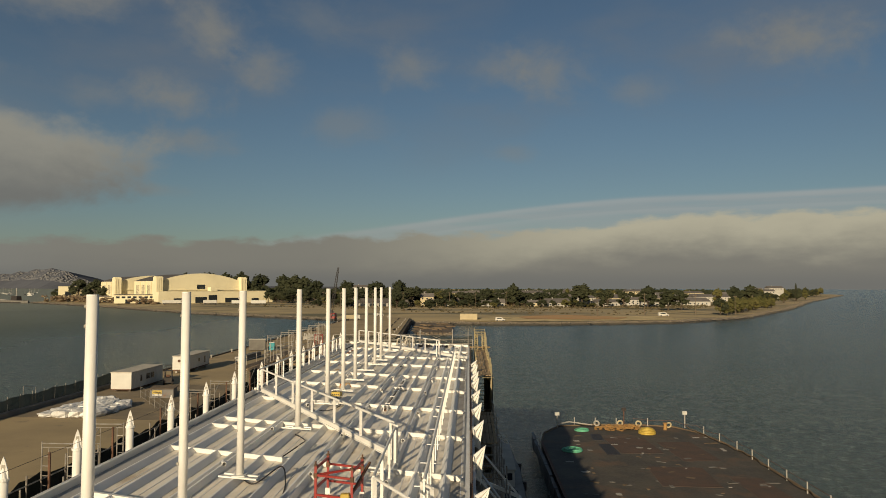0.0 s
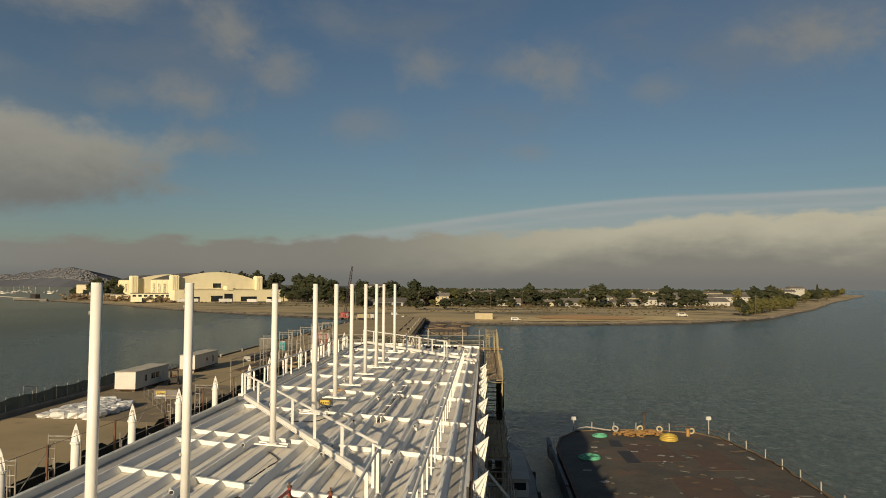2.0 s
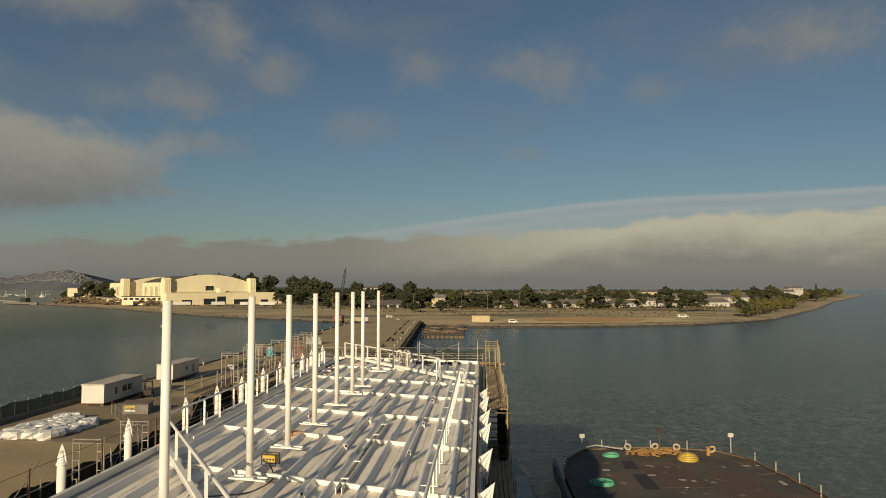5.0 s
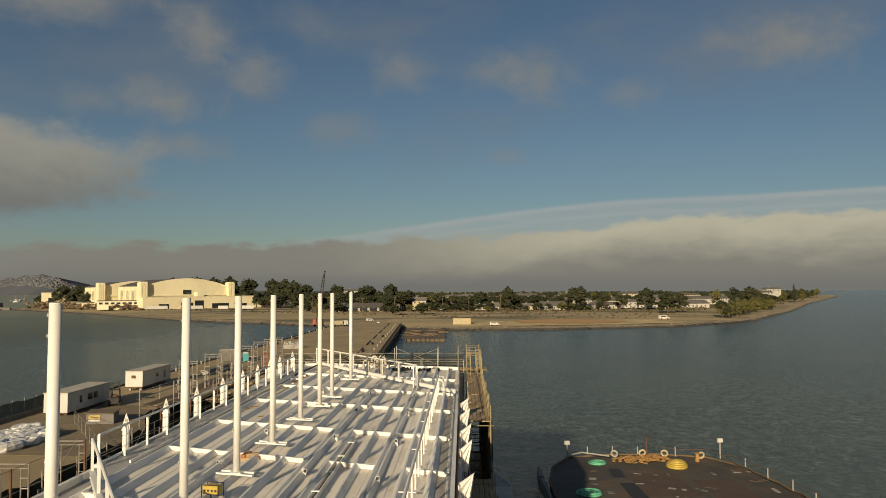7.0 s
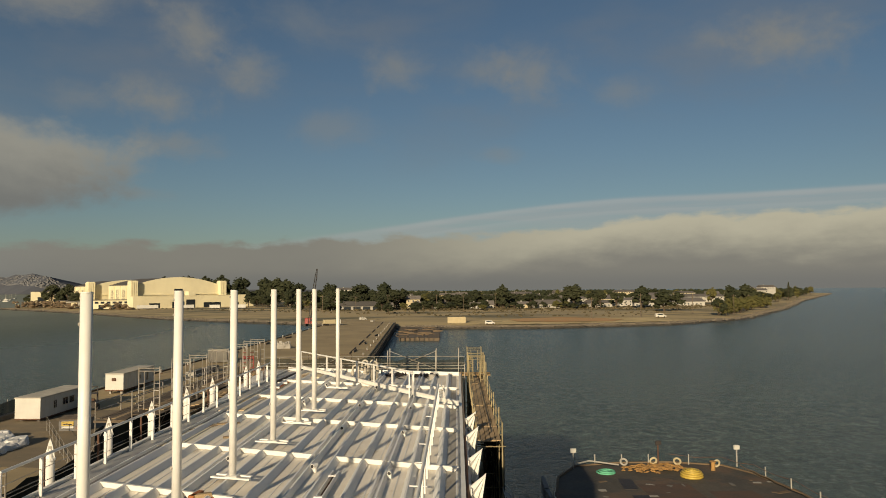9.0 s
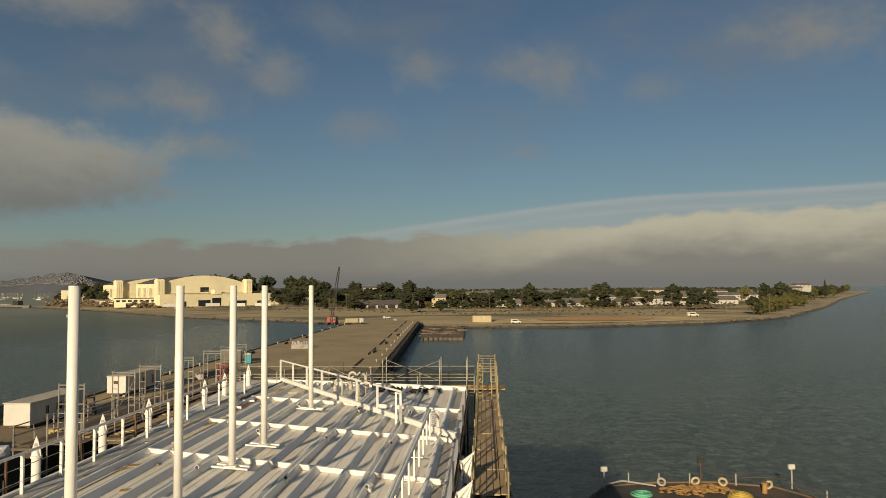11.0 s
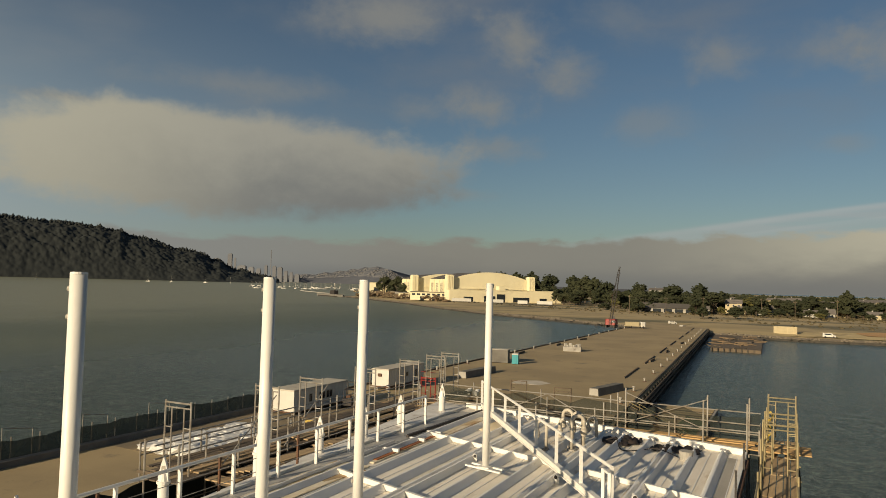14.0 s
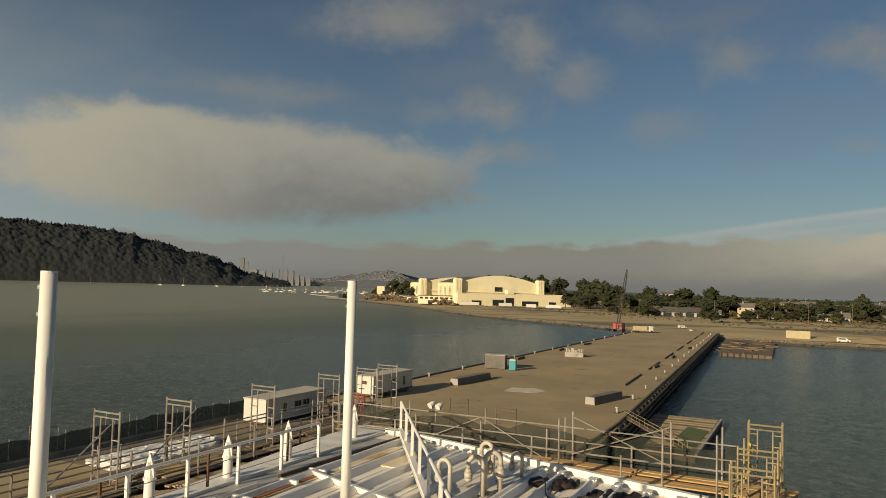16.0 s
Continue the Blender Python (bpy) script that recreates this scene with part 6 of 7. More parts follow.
    part("rail_pipe", Shape().pipe([(12.6, 100.8, z + 0.7), (14.5, 101.6, z + 0.9), (17.6, 101.0, z + 0.6)], 0.09, 6), CONCRETE, ob)
    for x, y, w, l in ((17.3, 95.5, 0.7, 2.0), (17.6, 88.5, 0.8, 3.0)):
        part("dark_plate", Shape().cbox(-w, w, -l, l, 0.0, 0.035, 0.01), BLACK, ob, at=place(x, y, z, rnd.uniform(-4, 4)))
    for x, y, w, l in ((21.0, 91.0, 2.6, 4.5), (27.0, 88.0, 2.2, 5.0), (23.0, 76.0, 3.0, 4.0), (29.5, 72.0, 1.6, 3.5)):
        part("rusted_plate", Shape().cbox(-w, w, -l, l, 0.0, 0.02, 0.006), REDRUST, ob, at=place(x, y, z, rnd.uniform(-4, 4)))
    for x, y in ((27.8, 101.0),):
        solid("mooring_bitt", Shape().tube((0, 0, 0), (0, 0, 0.9), 0.25, 12, 0.22).tube((0, 0, 0.9), (0, 0, 1.0), 0.34, 12), ROPE, "short steel mooring bitt on the barge", "bollard", at=place(x, y, z))


make_barge()

boat = thing("workboat", "grey workboat with a low cabin moored against the hull", "boat")
part("hull", Shape().prism([(3.2, 55), (6.6, 55), (6.9, 72), (6.2, 84), (5.0, 89), (3.4, 84)], WATER_Z - 0.5, -4.7), CONCRETE, boat)
part("rubbing_strake", Shape().prism([(3.1, 54.9), (6.7, 54.9), (7.0, 72), (6.3, 84.1), (5.0, 89.2), (3.3, 84.1)], -5.0, -4.85), BLACK, boat)
part("cabin", Shape().box(3.7, 5.9, 64, 76, -4.7, -3.0, 0.06), CABIN, boat)
part("cabin_roof", Shape().cbox(3.6, 6.0, 63.8, 76.2, -3.0, -2.88, 0.03), CABINROOF, boat)
for v in (65.5, 68.5, 71.5):
    part("cabin_window", Shape().box(5.86, 5.93, v, v + 1.8, -4.0, -3.3), GLASS, boat)
part("cabin_window", Shape().box(4.0, 5.6, 63.93, 63.99, -4.0, -3.3), GLASS, boat)
part("engine_hatch", Shape().cbox(3.9, 6.0, 57, 61, -4.7, -4.2, 0.1), BLACK, boat)
part("crate", Shape().cbox(4.2, 5.6, 78, 80.5, -4.7, -4.0, 0.05), CONCRETE, boat)
part("bow_rail", Shape().sweep([(3.6, 81, -3.9), (4.4, 85, -3.85), (5.0, 87.8, -3.85), (5.7, 85, -3.85), (6.2, 81, -3.9)], 0.05, 6), GALV, boat)
part("fender", Shape().tube((7.0, 66, -5.6), (7.0, 66, -4.7), 0.25, 10), BLACK, boat)
part("fender", Shape().tube((7.0, 74, -5.6), (7.0, 74, -4.7), 0.25, 10), BLACK, boat)
boat.matrix_basis = Matrix.Translation((-0.8, 10.0, 0.0))


# ---- shore buildings ----
def make_hangar(ox, oy, turn, wide, deep, eaves, peak, name_label, annex=True):
    ob = thing("hangar", name_label, "hangar")
    arch = [(0, eaves - 4)] + [(wide * i / 18, eaves + (peak - eaves) * (1 - (2 * i / 18 - 1) ** 2)) for i in range(19)] + [(wide, eaves - 4)]
    wall = Shape()
    n = len(arch)
    outline = [(0, 0)] + arch[1:-1] + [(wide, 0)]
    m = len(outline)
    wall.add([(x, 0, z) for x, z in outline] + [(x, 2.0, z) for x, z in outline], [tuple(range(m - 1, -1, -1)), tuple(range(m, 2 * m))] + [(i, (i + 1) % m, m + (i + 1) % m, m + i) for i in range(m)])
    part("front_wall", wall, CREAM, ob)
    curve = arch[1:-1]
    k = len(curve)
    part("roof", Shape().add([(x, 2.0, z - 0.5) for x, z in curve] + [(x, deep, z - 0.5) for x, z in curve], [(i, i + 1, k + i + 1, k + i) for i in range(k - 1)]), HANGARROOF, ob)
    part("side_wall", Shape().box(0, 1.0, 2.0, deep, 0, eaves - 0.6), CREAM, ob)
    part("side_wall", Shape().box(wide - 1.0, wide, 2.0, deep, 0, eaves - 0.6), CREAM, ob)
    part("rear_wall", Shape().box(1.0, wide - 1.0, deep - 1.0, deep, 0, eaves - 0.6), CREAM, ob)
    for x in (-6.5, wide - 0.5):
        tower = part("pylon", Shape().box(x, x + 7, -4.0, 4.0, 0, eaves + 3.2), CREAM, ob)
        for i in range(4):
            part("flute", Shape().box(x + 0.4 + 1.7 * i, x + 1.5 + 1.7 * i, -4.5, -4.0, 2, eaves + 2.6), CREAM, tower)
        part("cap", Shape().box(x + 0.6, x + 6.4, -3.4, 3.4, eaves + 3.2, eaves + 4.0), CREAM, tower)
    for i in range(int(deep / 15)):
        y = 8 + 15 * i
        part("buttress", Shape().box(-1.2, 0.0, y, y + 2, 0, eaves - 1.0), CREAM, ob)
        win = part("window", Shape().box(-0.25, 0.0, y + 4, y + 13, 8, eaves - 4), CREAM, ob)
        for j in range(4):
            part("pane", Shape().box(-0.35, -0.25, y + 4.3 + 2.2 * j, y + 5.0 + 2.2 * j, 8.5, eaves - 4.5), HANGARROOF, win)
    part("ledge", Shape().box(0.6, wide - 0.6, -0.8, 0.0, eaves * 0.56, eaves * 0.6), CREAM, ob)
    if annex:
        low = part("annex", Shape().box(-7.0, wide + 33, -12.0, -4.6, 0, 11.5), CREAM, ob)
        part("parapet", Shape().box(-7.2, wide + 33.2, -12.2, -11.7, 11.5, 12.2), CREAM, low)
        # openings are dark panels on the wall, standing for the shaded interior
        for x, w, h in ((8, 10, 5.0), (30, 12, 6.0), (44, 9, 8.0), (62, 18, 5.0), (92, 8, 4.5)):
            part("door_opening", Shape().box(x, x + w, -12.25, -12.0, 0.2, h), GLASS, low)
        part("side_box", Shape().box(wide * 0.55, wide * 0.55 + 7, -12.6, -4.6, 11.5, 16.0), CREAM, low)
        # vent drawn the same way, a dark panel for its inner shade
        part("vent_opening", Shape().box(wide * 0.44, wide * 0.54, -0.3, 0.0, 14, 18.5), GLASS, ob)
    ob.matrix_basis = place(ox, oy, PIER_Z, turn)
    return ob


make_hangar(-304, 702, 45, 84, 72, 22.5, 30.0, "large cream hangar with a shallow arched front and fluted corner pylons")
make_hangar(-368, 748, 45, 70, 60, 22.0, 28.0, "second cream arched hangar standing behind the first", annex=False)
low = thing("workshop", "cream two-storey workshop in front of the hangars", "workshop", "low shore workshops")
part("body", Shape().box(0, 44, 0, 22, 0, 9.5), CREAM, low)
part("roof", Shape().box(-0.6, 44.6, -0.6, 22.6, 9.5, 10.1), HANGARROOF, low)
for i in range(7):
    win = part("window", Shape().box(2 + 6 * i, 6 + 6 * i, -0.15, 0.0, 5.8, 8.2), CONCRETE, low)
    part("pane", Shape().box(2.3 + 6 * i, 5.7 + 6 * i, -0.2, -0.15, 6.0, 8.0), GLASS, win)
part("door", Shape().box(12, 17, -0.2, 0.0, 0, 4.5), GLASS, low)
part("door", Shape().box(26, 33, -0.2, 0.0, 0, 4.5), GLASS, low)
low.matrix_basis = place(-345, 690, PIER_Z, 22, 0.85)
copy_thing(low, place(-432, 800, PIER_Z, 35, 0.55))
for x, y, a, w in ((-286, 664, 28, 18), (-250, 672, 28, 12), (-205, 672, 15, 14), (-222, 668, 15, 9)):
    lorry = thing("box_trailer", "white box trailer parked before the hangar", "trailer", "trailers before the hangar")
    part("box", Shape().cbox(0, w, 0, 2.6, 1.1, 4.0, 0.1), CABIN, lorry)
    part("chassis", Shape().box(0.5, w - 0.5, 0.4, 2.2, 0.7, 1.1), BLACK, lorry)
    for u in (1.5, w - 2.5, w - 1.2):
        part("wheel", Shape().tube((u, 0.2, 0.5), (u, 2.4, 0.5), 0.5, 12), BLACK, lorry)
    lorry.matrix_basis = place(x, y, PIER_Z, a)


def make_house(x, y, turn, w, d, h, wall, roof=4.0, label="white timber house with a dark gabled roof among the trees"):
    ob = thing("house", label, "house", "houses on the island")
    part("wall", Shape().box(0, w, 0, d, 0, h), wall, ob)
    rise = Shape().add([(-0.6, -0.6, h), (w + 0.6, -0.6, h), (w + 0.6, d + 0.6, h), (-0.6, d + 0.6, h), (-0.6, d / 2, h + roof), (w + 0.6, d / 2, h + roof)],
                       [(3, 2, 1, 0), (0, 1, 5, 4), (2, 3, 4, 5), (0, 4, 3), (1, 2, 5)])
    part("roof", rise, ROOF, ob)
    part("gable", Shape().add([(w + 0.62, 0.4, h + 0.1), (w + 0.62, d - 0.4, h + 0.1), (w + 0.62, d / 2, h + roof - 0.5)], [(0, 1, 2)]), wall, ob)
    for i in range(max(2, int(w / 4))):
        for z in ([1.0] if h < 5 else [1.0, h - 2.2]):
            win = part("window", Shape().box(1.2 + 4 * i, 2.8 + 4 * i, -0.12, 0.0, z, z + 1.5), CABIN, ob)
            part("pane", Shape().box(1.35 + 4 * i, 2.65 + 4 * i, -0.16, -0.12, z + 0.15, z + 1.35), GLASS, win)
    part("chimney", Shape().box(w * 0.3, w * 0.3 + 0.8, d / 2 - 0.4, d / 2 + 0.4, h, h + roof + 0.8), CONCRETE, ob)
    ob.matrix_basis = place(x, y, PIER_Z, turn)


rnd = random.Random(77)
for x, y, w, h, mat in ((-62, 628, 9, 3.2, WALLWHITE), (-36, 636, 8, 3.4, WALLTAN), (12, 630, 9, 3.2, WALLWHITE), (24, 640, 8, 3.0, WALLWHITE), (52, 645, 9, 3.3, WALLTAN), (70, 640, 22, 3.4, WALLWHITE), (100, 655, 9, 3.4, WALLWHITE), (118, 662, 24, 3.6, WALLWHITE), (158, 668, 26, 3.6, WALLWHITE), (196, 690, 34, 4.0, WALLWHITE), (84, 700, 14, 6.0, WALLWHITE), (140, 712, 20, 6.5, WALLTAN), (300, 900, 16, 9, WALLWHITE), (392, 1010, 16, 14, WALLWHITE),
                        (-44, 655, 12, 8, WALLTAN), (-25, 655, 9, 3.2, WALLWHITE), (-11, 690, 8, 3.4, WALLWHITE), (31, 672, 11, 3.0, WALLTAN), (0, 830, 12, 9, WALLWHITE), (60, 820, 14, 10, WALLWHITE), (30, 760, 12, 6, WALLTAN), (62, 720, 16, 5, WALLWHITE), (110, 760, 26, 6, WALLWHITE),
                        (150, 690, 20, 5.5, WALLWHITE), (178, 730, 34, 6, WALLTAN), (215, 860, 30, 7, WALLWHITE), (262, 850, 46, 6, WALLWHITE), (300, 1000, 24, 9, WALLTAN), (-110, 900, 20, 9, WALLWHITE),
                        (-70, 860, 18, 8, WALLWHITE), (-150, 940, 22, 16, WALLWHITE), (-20, 980, 26, 8, WALLTAN), (70, 1000, 30, 9, WALLTAN), (140, 1050, 36, 9, WALLWHITE), (240, 1100, 30, 10, WALLTAN),
                        (380, 960, 20, 12, WALLWHITE), (430, 1050, 22, 16, WALLWHITE), (-190, 830, 14, 8, WALLWHITE), (20, 880, 22, 7, WALLWHITE), (90, 860, 18, 7, WALLTAN), (-95, 720, 20, 5, WALLTAN)):
    make_house(x, y, rnd.uniform(-12, 25), w, w * rnd.uniform(0.45, 0.8), h, mat, rnd.uniform(2.2, 4.2),
               "%s house with a grey gabled roof among the trees" % ("tan" if mat == WALLTAN else "white"))
long = thing("long_shed", "long low building with a dark roof behind the shore trees", "shed")
part("wall", Shape().box(0, 42, 0, 12, 0, 3.6), CONCRETE, long)
part("roof", Shape().add([(-1, -1.5, 3.6), (43, -1.5, 3.6), (43, 13, 3.6), (-1, 13, 3.6), (-1, 6, 7.2), (43, 6, 7.2)], [(3, 2, 1, 0), (0, 1, 5, 4), (2, 3, 4, 5), (0, 4, 3), (1, 2, 5)]), HANGARROOF, long)
# dark panels on the wall stand for the shade inside the openings
for i in range(5):
    part("opening", Shape().box(2 + 8 * i, 8 + 8 * i, -0.2, 0.0, 0.2, 3.0), GLASS, long)
long.matrix_basis = place(-103, 615, PIER_Z, 3)

crate2 = thing("storage_container", "tan steel storage container standing on the shore field", "container")
part("body", Shape().box(0, 10.0, 0, 2.8, 0.1, 3.5), WALLTAN, crate2)
for i in range(16):
    part("rib", Shape().box(0.2 + 0.62 * i, 0.42 + 0.62 * i, -0.06, -0.01, 0.3, 3.3), WALLTAN, crate2)
crate2.matrix_basis = place(-5.0, 418.5, ground_z(0.0, 418.5))


def make_van(x, y, turn, size, label):
    ob = thing("van", label, "van", "vehicles on the shore road")
    side = [(-2.4, 0.4), (2.3, 0.4), (2.4, 1.0), (1.5, 1.15), (0.9, 1.95), (-2.3, 2.0), (-2.45, 1.0)]
    n = len(side)
    part("body", Shape().add([(u, -0.9, z) for u, z in side] + [(u, 0.9, z) for u, z in side], [tuple(range(n)), tuple(range(2 * n - 1, n - 1, -1))] + [((i + 1) % n, i, n + i, n + (i + 1) % n) for i in range(n)]), CABIN, ob)
    for s in (-1, 1):
        part("side_window", Shape().box(-1.8, 0.7, 0.9 * s - 0.02, 0.9 * s + 0.02, 1.25, 1.75), GLASS, ob)
    part("windscreen", Shape().add([(1.42, -0.75, 1.25), (1.42, 0.75, 1.25), (0.98, 0.75, 1.85), (0.98, -0.75, 1.85)], [(0, 1, 2, 3)]), GLASS, ob)
    for u in (-1.5, 1.5):
        for s in (-0.85, 0.85):
            part("wheel", Shape().tube((u, s - 0.1, 0.38), (u, s + 0.1, 0.38), 0.38, 12), BLACK, ob)
    ob.matrix_basis = place(x, y, ground_z(x, y), turn, size)


make_van(17.8, 410, 3, 1.1, "white van on the shore track")
make_van(125, 468, 8, 1.35, "large white motorhome parked by a tree on the shore")
make_van(-46, 421, 70, 1.0, "white van parked at the pier's root")
make_van(-56, 455, 30, 0.9, "pale car parked on the shore field")


def make_poles():
    ob = thing("utility_pole", "brown timber utility pole with a cross-arm", "utility pole", "utility poles along the shore")
    part("pole", Shape().tube((0, 0, 0), (0, 0, 13), 0.22, 8, 0.15), TIMBER, ob)
    part("cross_arm", Shape().box(-1.2, 1.2, -0.08, 0.08, 11.9, 12.15), TIMBER, ob)
    for x in (-1.0, 1.0):
        part("insulator", Shape().tube((x, 0, 12.15), (x, 0, 12.4), 0.09, 8), CONCRETE, ob)
    spots = [(-100, 560), (-74, 552), (-53, 580), (-16, 600), (33, 640), (80, 452), (115, 476), (159, 512), (185, 508), (210, 560), (240, 620), (5, 560), (-130, 640)]
    ob.matrix_basis = place(*spots[0], ground_z(*spots[0]))
    for x, y in spots[1:]:
        copy_thing(ob, place(x, y, ground_z(x, y), random.uniform(-20, 20), random.uniform(0.9, 1.15)))
    wires = thing("overhead_wire", "overhead wires between the utility poles", "wire")
    for p, q in zip(spots[:5], spots[1:5]):
        mid = ((p[0] + q[0]) / 2, (p[1] + q[1]) / 2, PIER_Z + 10.6)
        part("wire", Shape().pipe([(*p, PIER_Z + 12.2), mid, (*q, PIER_Z + 12.2)], 0.07, 4), BLACK, wires)


make_poles()


# ---- trees ----
def tree_meshes(kind, rnd):
    """Trunk with limbs, and a crown of tufts gathered into uneven boughs; about 20 m tall."""
    trunk, crown = Shape(), Shape()
    h = 20.0
    top = 9.0 if kind != "conifer" else 18.0
    lean = (rnd.uniform(-0.8, 0.8), rnd.uniform(-0.8, 0.8))
    trunk.tube((0, 0, -0.3), (lean[0], lean[1], top), 0.55, 8, 0.2)
    if kind == "conifer":
        for i in range(70):
            z = 3.5 + 16.5 * (i / 70)
            r = (1 - i / 70) ** 0.8 * 4.2 * rnd.uniform(0.5, 1.1)
            a = i * 2.4
            crown.clump((lean[0] * z / 18 + r * math.cos(a), lean[1] * z / 18 + r * math.sin(a), z), rnd.uniform(0.7, 1.3) * (1.3 - 0.7 * i / 70), rnd, 0.6)
        return trunk, crown
    lobes = [(0.8, 0.3, 16.0, 2.9), (-2.6, 0.8, 14.6, 2.9), (2.4, -1.8, 14.0, 3.0), (0.6, -0.5, 11.0, 4.0)]
    for b in range(11 if kind == "round" else 8):
        a = 2.4 * b + rnd.uniform(-0.4, 0.4)
        z = rnd.uniform(4.5, 14.5)
        wide = math.sqrt(max(0.0, 1 - ((z - 9.0) / 8.5) ** 2))
        reach = (6.0 if kind == "round" else 3.4) * wide * rnd.uniform(0.6, 1.05)
        lobes.append((reach * math.cos(a), reach * math.sin(a), z, rnd.uniform(2.2, 3.4)))
    for x, y, z, size in lobes:
        c = Vector((lean[0] + x, lean[1] + y, z))
        trunk.tube((lean[0] * 0.6, lean[1] * 0.6, min(z - 1.5, rnd.uniform(3, 8))), c, 0.2, 5, 0.07)
        for _ in range(18):
            v = Vector((rnd.gauss(0, 1), rnd.gauss(0, 1), rnd.gauss(0, 0.8))).normalized() * size * rnd.uniform(0.6, 1.0)
            crown.clump(c + v, rnd.uniform(0.5, 1.0), rnd, 0.75)
        crown.clump(c, size * 0.8, rnd, 0.9)
    return trunk, crown


TREES = []
for k, (kind, mat, label) in enumerate((("round", LEAF, "broad dark-green tree with an uneven crown"), ("round", LEAF, "spreading dark evergreen tree on open ground"), ("tall", LEAF, "tall open-crowned eucalyptus tree"),
                                        ("conifer", LEAF, "dark pointed conifer among the houses"), ("tall", BRIGHTLEAF, "yellow-green poplar tree at the shore"), ("round", BRIGHTLEAF, "olive-green bushy tree near the shore"))):
    rnd = random.Random(100 + k)
    trunk, crown = tree_meshes(kind, rnd)
    TREES.append((trunk.mesh("trunk", BARK), crown.mesh("crown", mat), label))


def plant(kind, x, y, tall, wide=None, turn=0.0):
    trunk, crown, label = TREES[kind]
    ob = thing("tree", label, "tree", "trees on the island")
    part("trunk", trunk, BARK, ob)
    part("crown", crown, LEAF, ob)
    w = (wide or tall) / 20.0
    ob.matrix_basis = Matrix.Translation((x, y, ground_z(x, y))) @ Matrix.Rotation(turn, 4, "Z") @ Matrix.Diagonal((w, w, tall / 20.0, 1))


rnd = random.Random(8)
# woods behind the field, thick to the left
for i in range(120):
    f = i / 120
    x = -235 + 330 * f + rnd.uniform(-14, 14)
    y = 800 - 150 * min(f * 1.8, 1.0) + rnd.uniform(-50, 110)
    if x > -60 and y < 705:
        y += 60
    plant(rnd.choice((0, 0, 1, 1, 2, 5)), x, y, rnd.uniform(10, 19) * (1.0 if f < 0.6 else 0.75), rnd.uniform(15, 25), rnd.uniform(0, 6.28))
# thickets before the houses
for i in range(46):
    x = -130 + 5.4 * i + rnd.uniform(-4, 4)
    if rnd.random() < 0.8:
        plant(rnd.choice((0, 1, 1, 5)), x, 604 + max(0.0, x) * 0.1 + rnd.uniform(-8, 24), rnd.uniform(4, 8.5), rnd.uniform(9, 17), rnd.uniform(0, 6.28))
for x, y, tall, wide in ((-104, 640, 17, 22), (-84, 628, 15, 20), (-52, 650, 18, 24), (-20, 662, 15, 20), (2, 640, 13, 20), (18, 668, 17, 22), (66, 672, 14, 20)):
    plant(rnd.choice((0, 1)), x, y, tall, wide, rnd.uniform(0, 6.28))
# low trees and thickets along the back of the field
for i in range(60):
    x, y = rnd.uniform(-150, 240), rnd.uniform(640, 760)
    if x < (y - 380) * 0.55:
        plant(rnd.choice((0, 1, 1, 0, 5)), x, y, rnd.uniform(4, 9), rnd.uniform(9, 16), rnd.uniform(0, 6.28))
# scattered to the right
for i in range(70):
    x, y = rnd.uniform(30, 420), rnd.uniform(680, 1250)
    if x < (y - 400) * 0.5:
        plant(rnd.choice((0, 1, 2, 5)), x, y, rnd.uniform(9, 17), rnd.uniform(10, 20), rnd.uniform(0, 6.28))
for kind, x, y, tall, wide in ((1, 40, 650, 22, 20), (2, 98, 626, 22, 30), (0, 119, 622, 17, 14), (0, 137, 646, 15, 15), (1, 150, 548, 17, 24), (1, 152, 620, 20, 24), (0, 163, 560, 16, 15), (1, -48, 530, 8, 13), (1, -30, 548, 9, 15),
                               (0, -60, 600, 13, 18), (2, -120, 700, 25, 24), (0, -90, 690, 24, 28), (1, -65, 680, 25, 26), (0, 172, 500, 13, 13), (3, 440, 990, 24, 17), (2, 240, 660, 21, 24), (1, 268, 700, 22, 27), (0, 285, 740, 19, 22), (2, 220, 600, 16, 18)):
    plant(kind, x, y, tall, wide, rnd.uniform(0, 6.28))
for i in range(30):
    f = rnd.random() ** 1.1
    g = rnd.uniform(9, 20)
    plant(rnd.choice((4, 5, 4)), 184 + 108 * f - 0.86 * g, 492 + 183 * f + 0.5 * g, rnd.uniform(8, 13), rnd.uniform(9, 12), rnd.uniform(0, 6.28))
for i in range(48):
    f = rnd.random() ** 1.3
    plant(rnd.choice((4, 0, 5, 1)), 296 + 560 * f - rnd.uniform(12, 60), 690 + 1010 * f + rnd.uniform(0, 30), rnd.uniform(10, 19), rnd.uniform(11, 18), rnd.uniform(0, 6.28))
# about the hangars
for x, y, tall in ((-415, 790, 27), (-400, 775, 18), (-330, 900, 37), (-250, 850, 34), (-222, 860, 33), (-205, 845, 33), (-185, 800, 30), (-170, 790, 26), (-280, 880, 37), (-305, 890, 36), (-365, 915, 36), (-460, 860, 18)):
    plant(rnd.choice((0, 1)), x, y, tall, tall * 1.05, rnd.uniform(0, 6.28))
# bushes and scrub on the field
scrub = Shape()
for i in range(1500):
    x = rnd.uniform(-300, 330)
    y = rnd.uniform(455, 720)
    if y > 470 + max(0, -x) * 0.75 and y > 452 + max(0, x - 100) * 1.7:
        scrub.clump((x, y, ground_z(x, y) + 0.2), rnd.uniform(0.3, 1.3), rnd, 0.6)
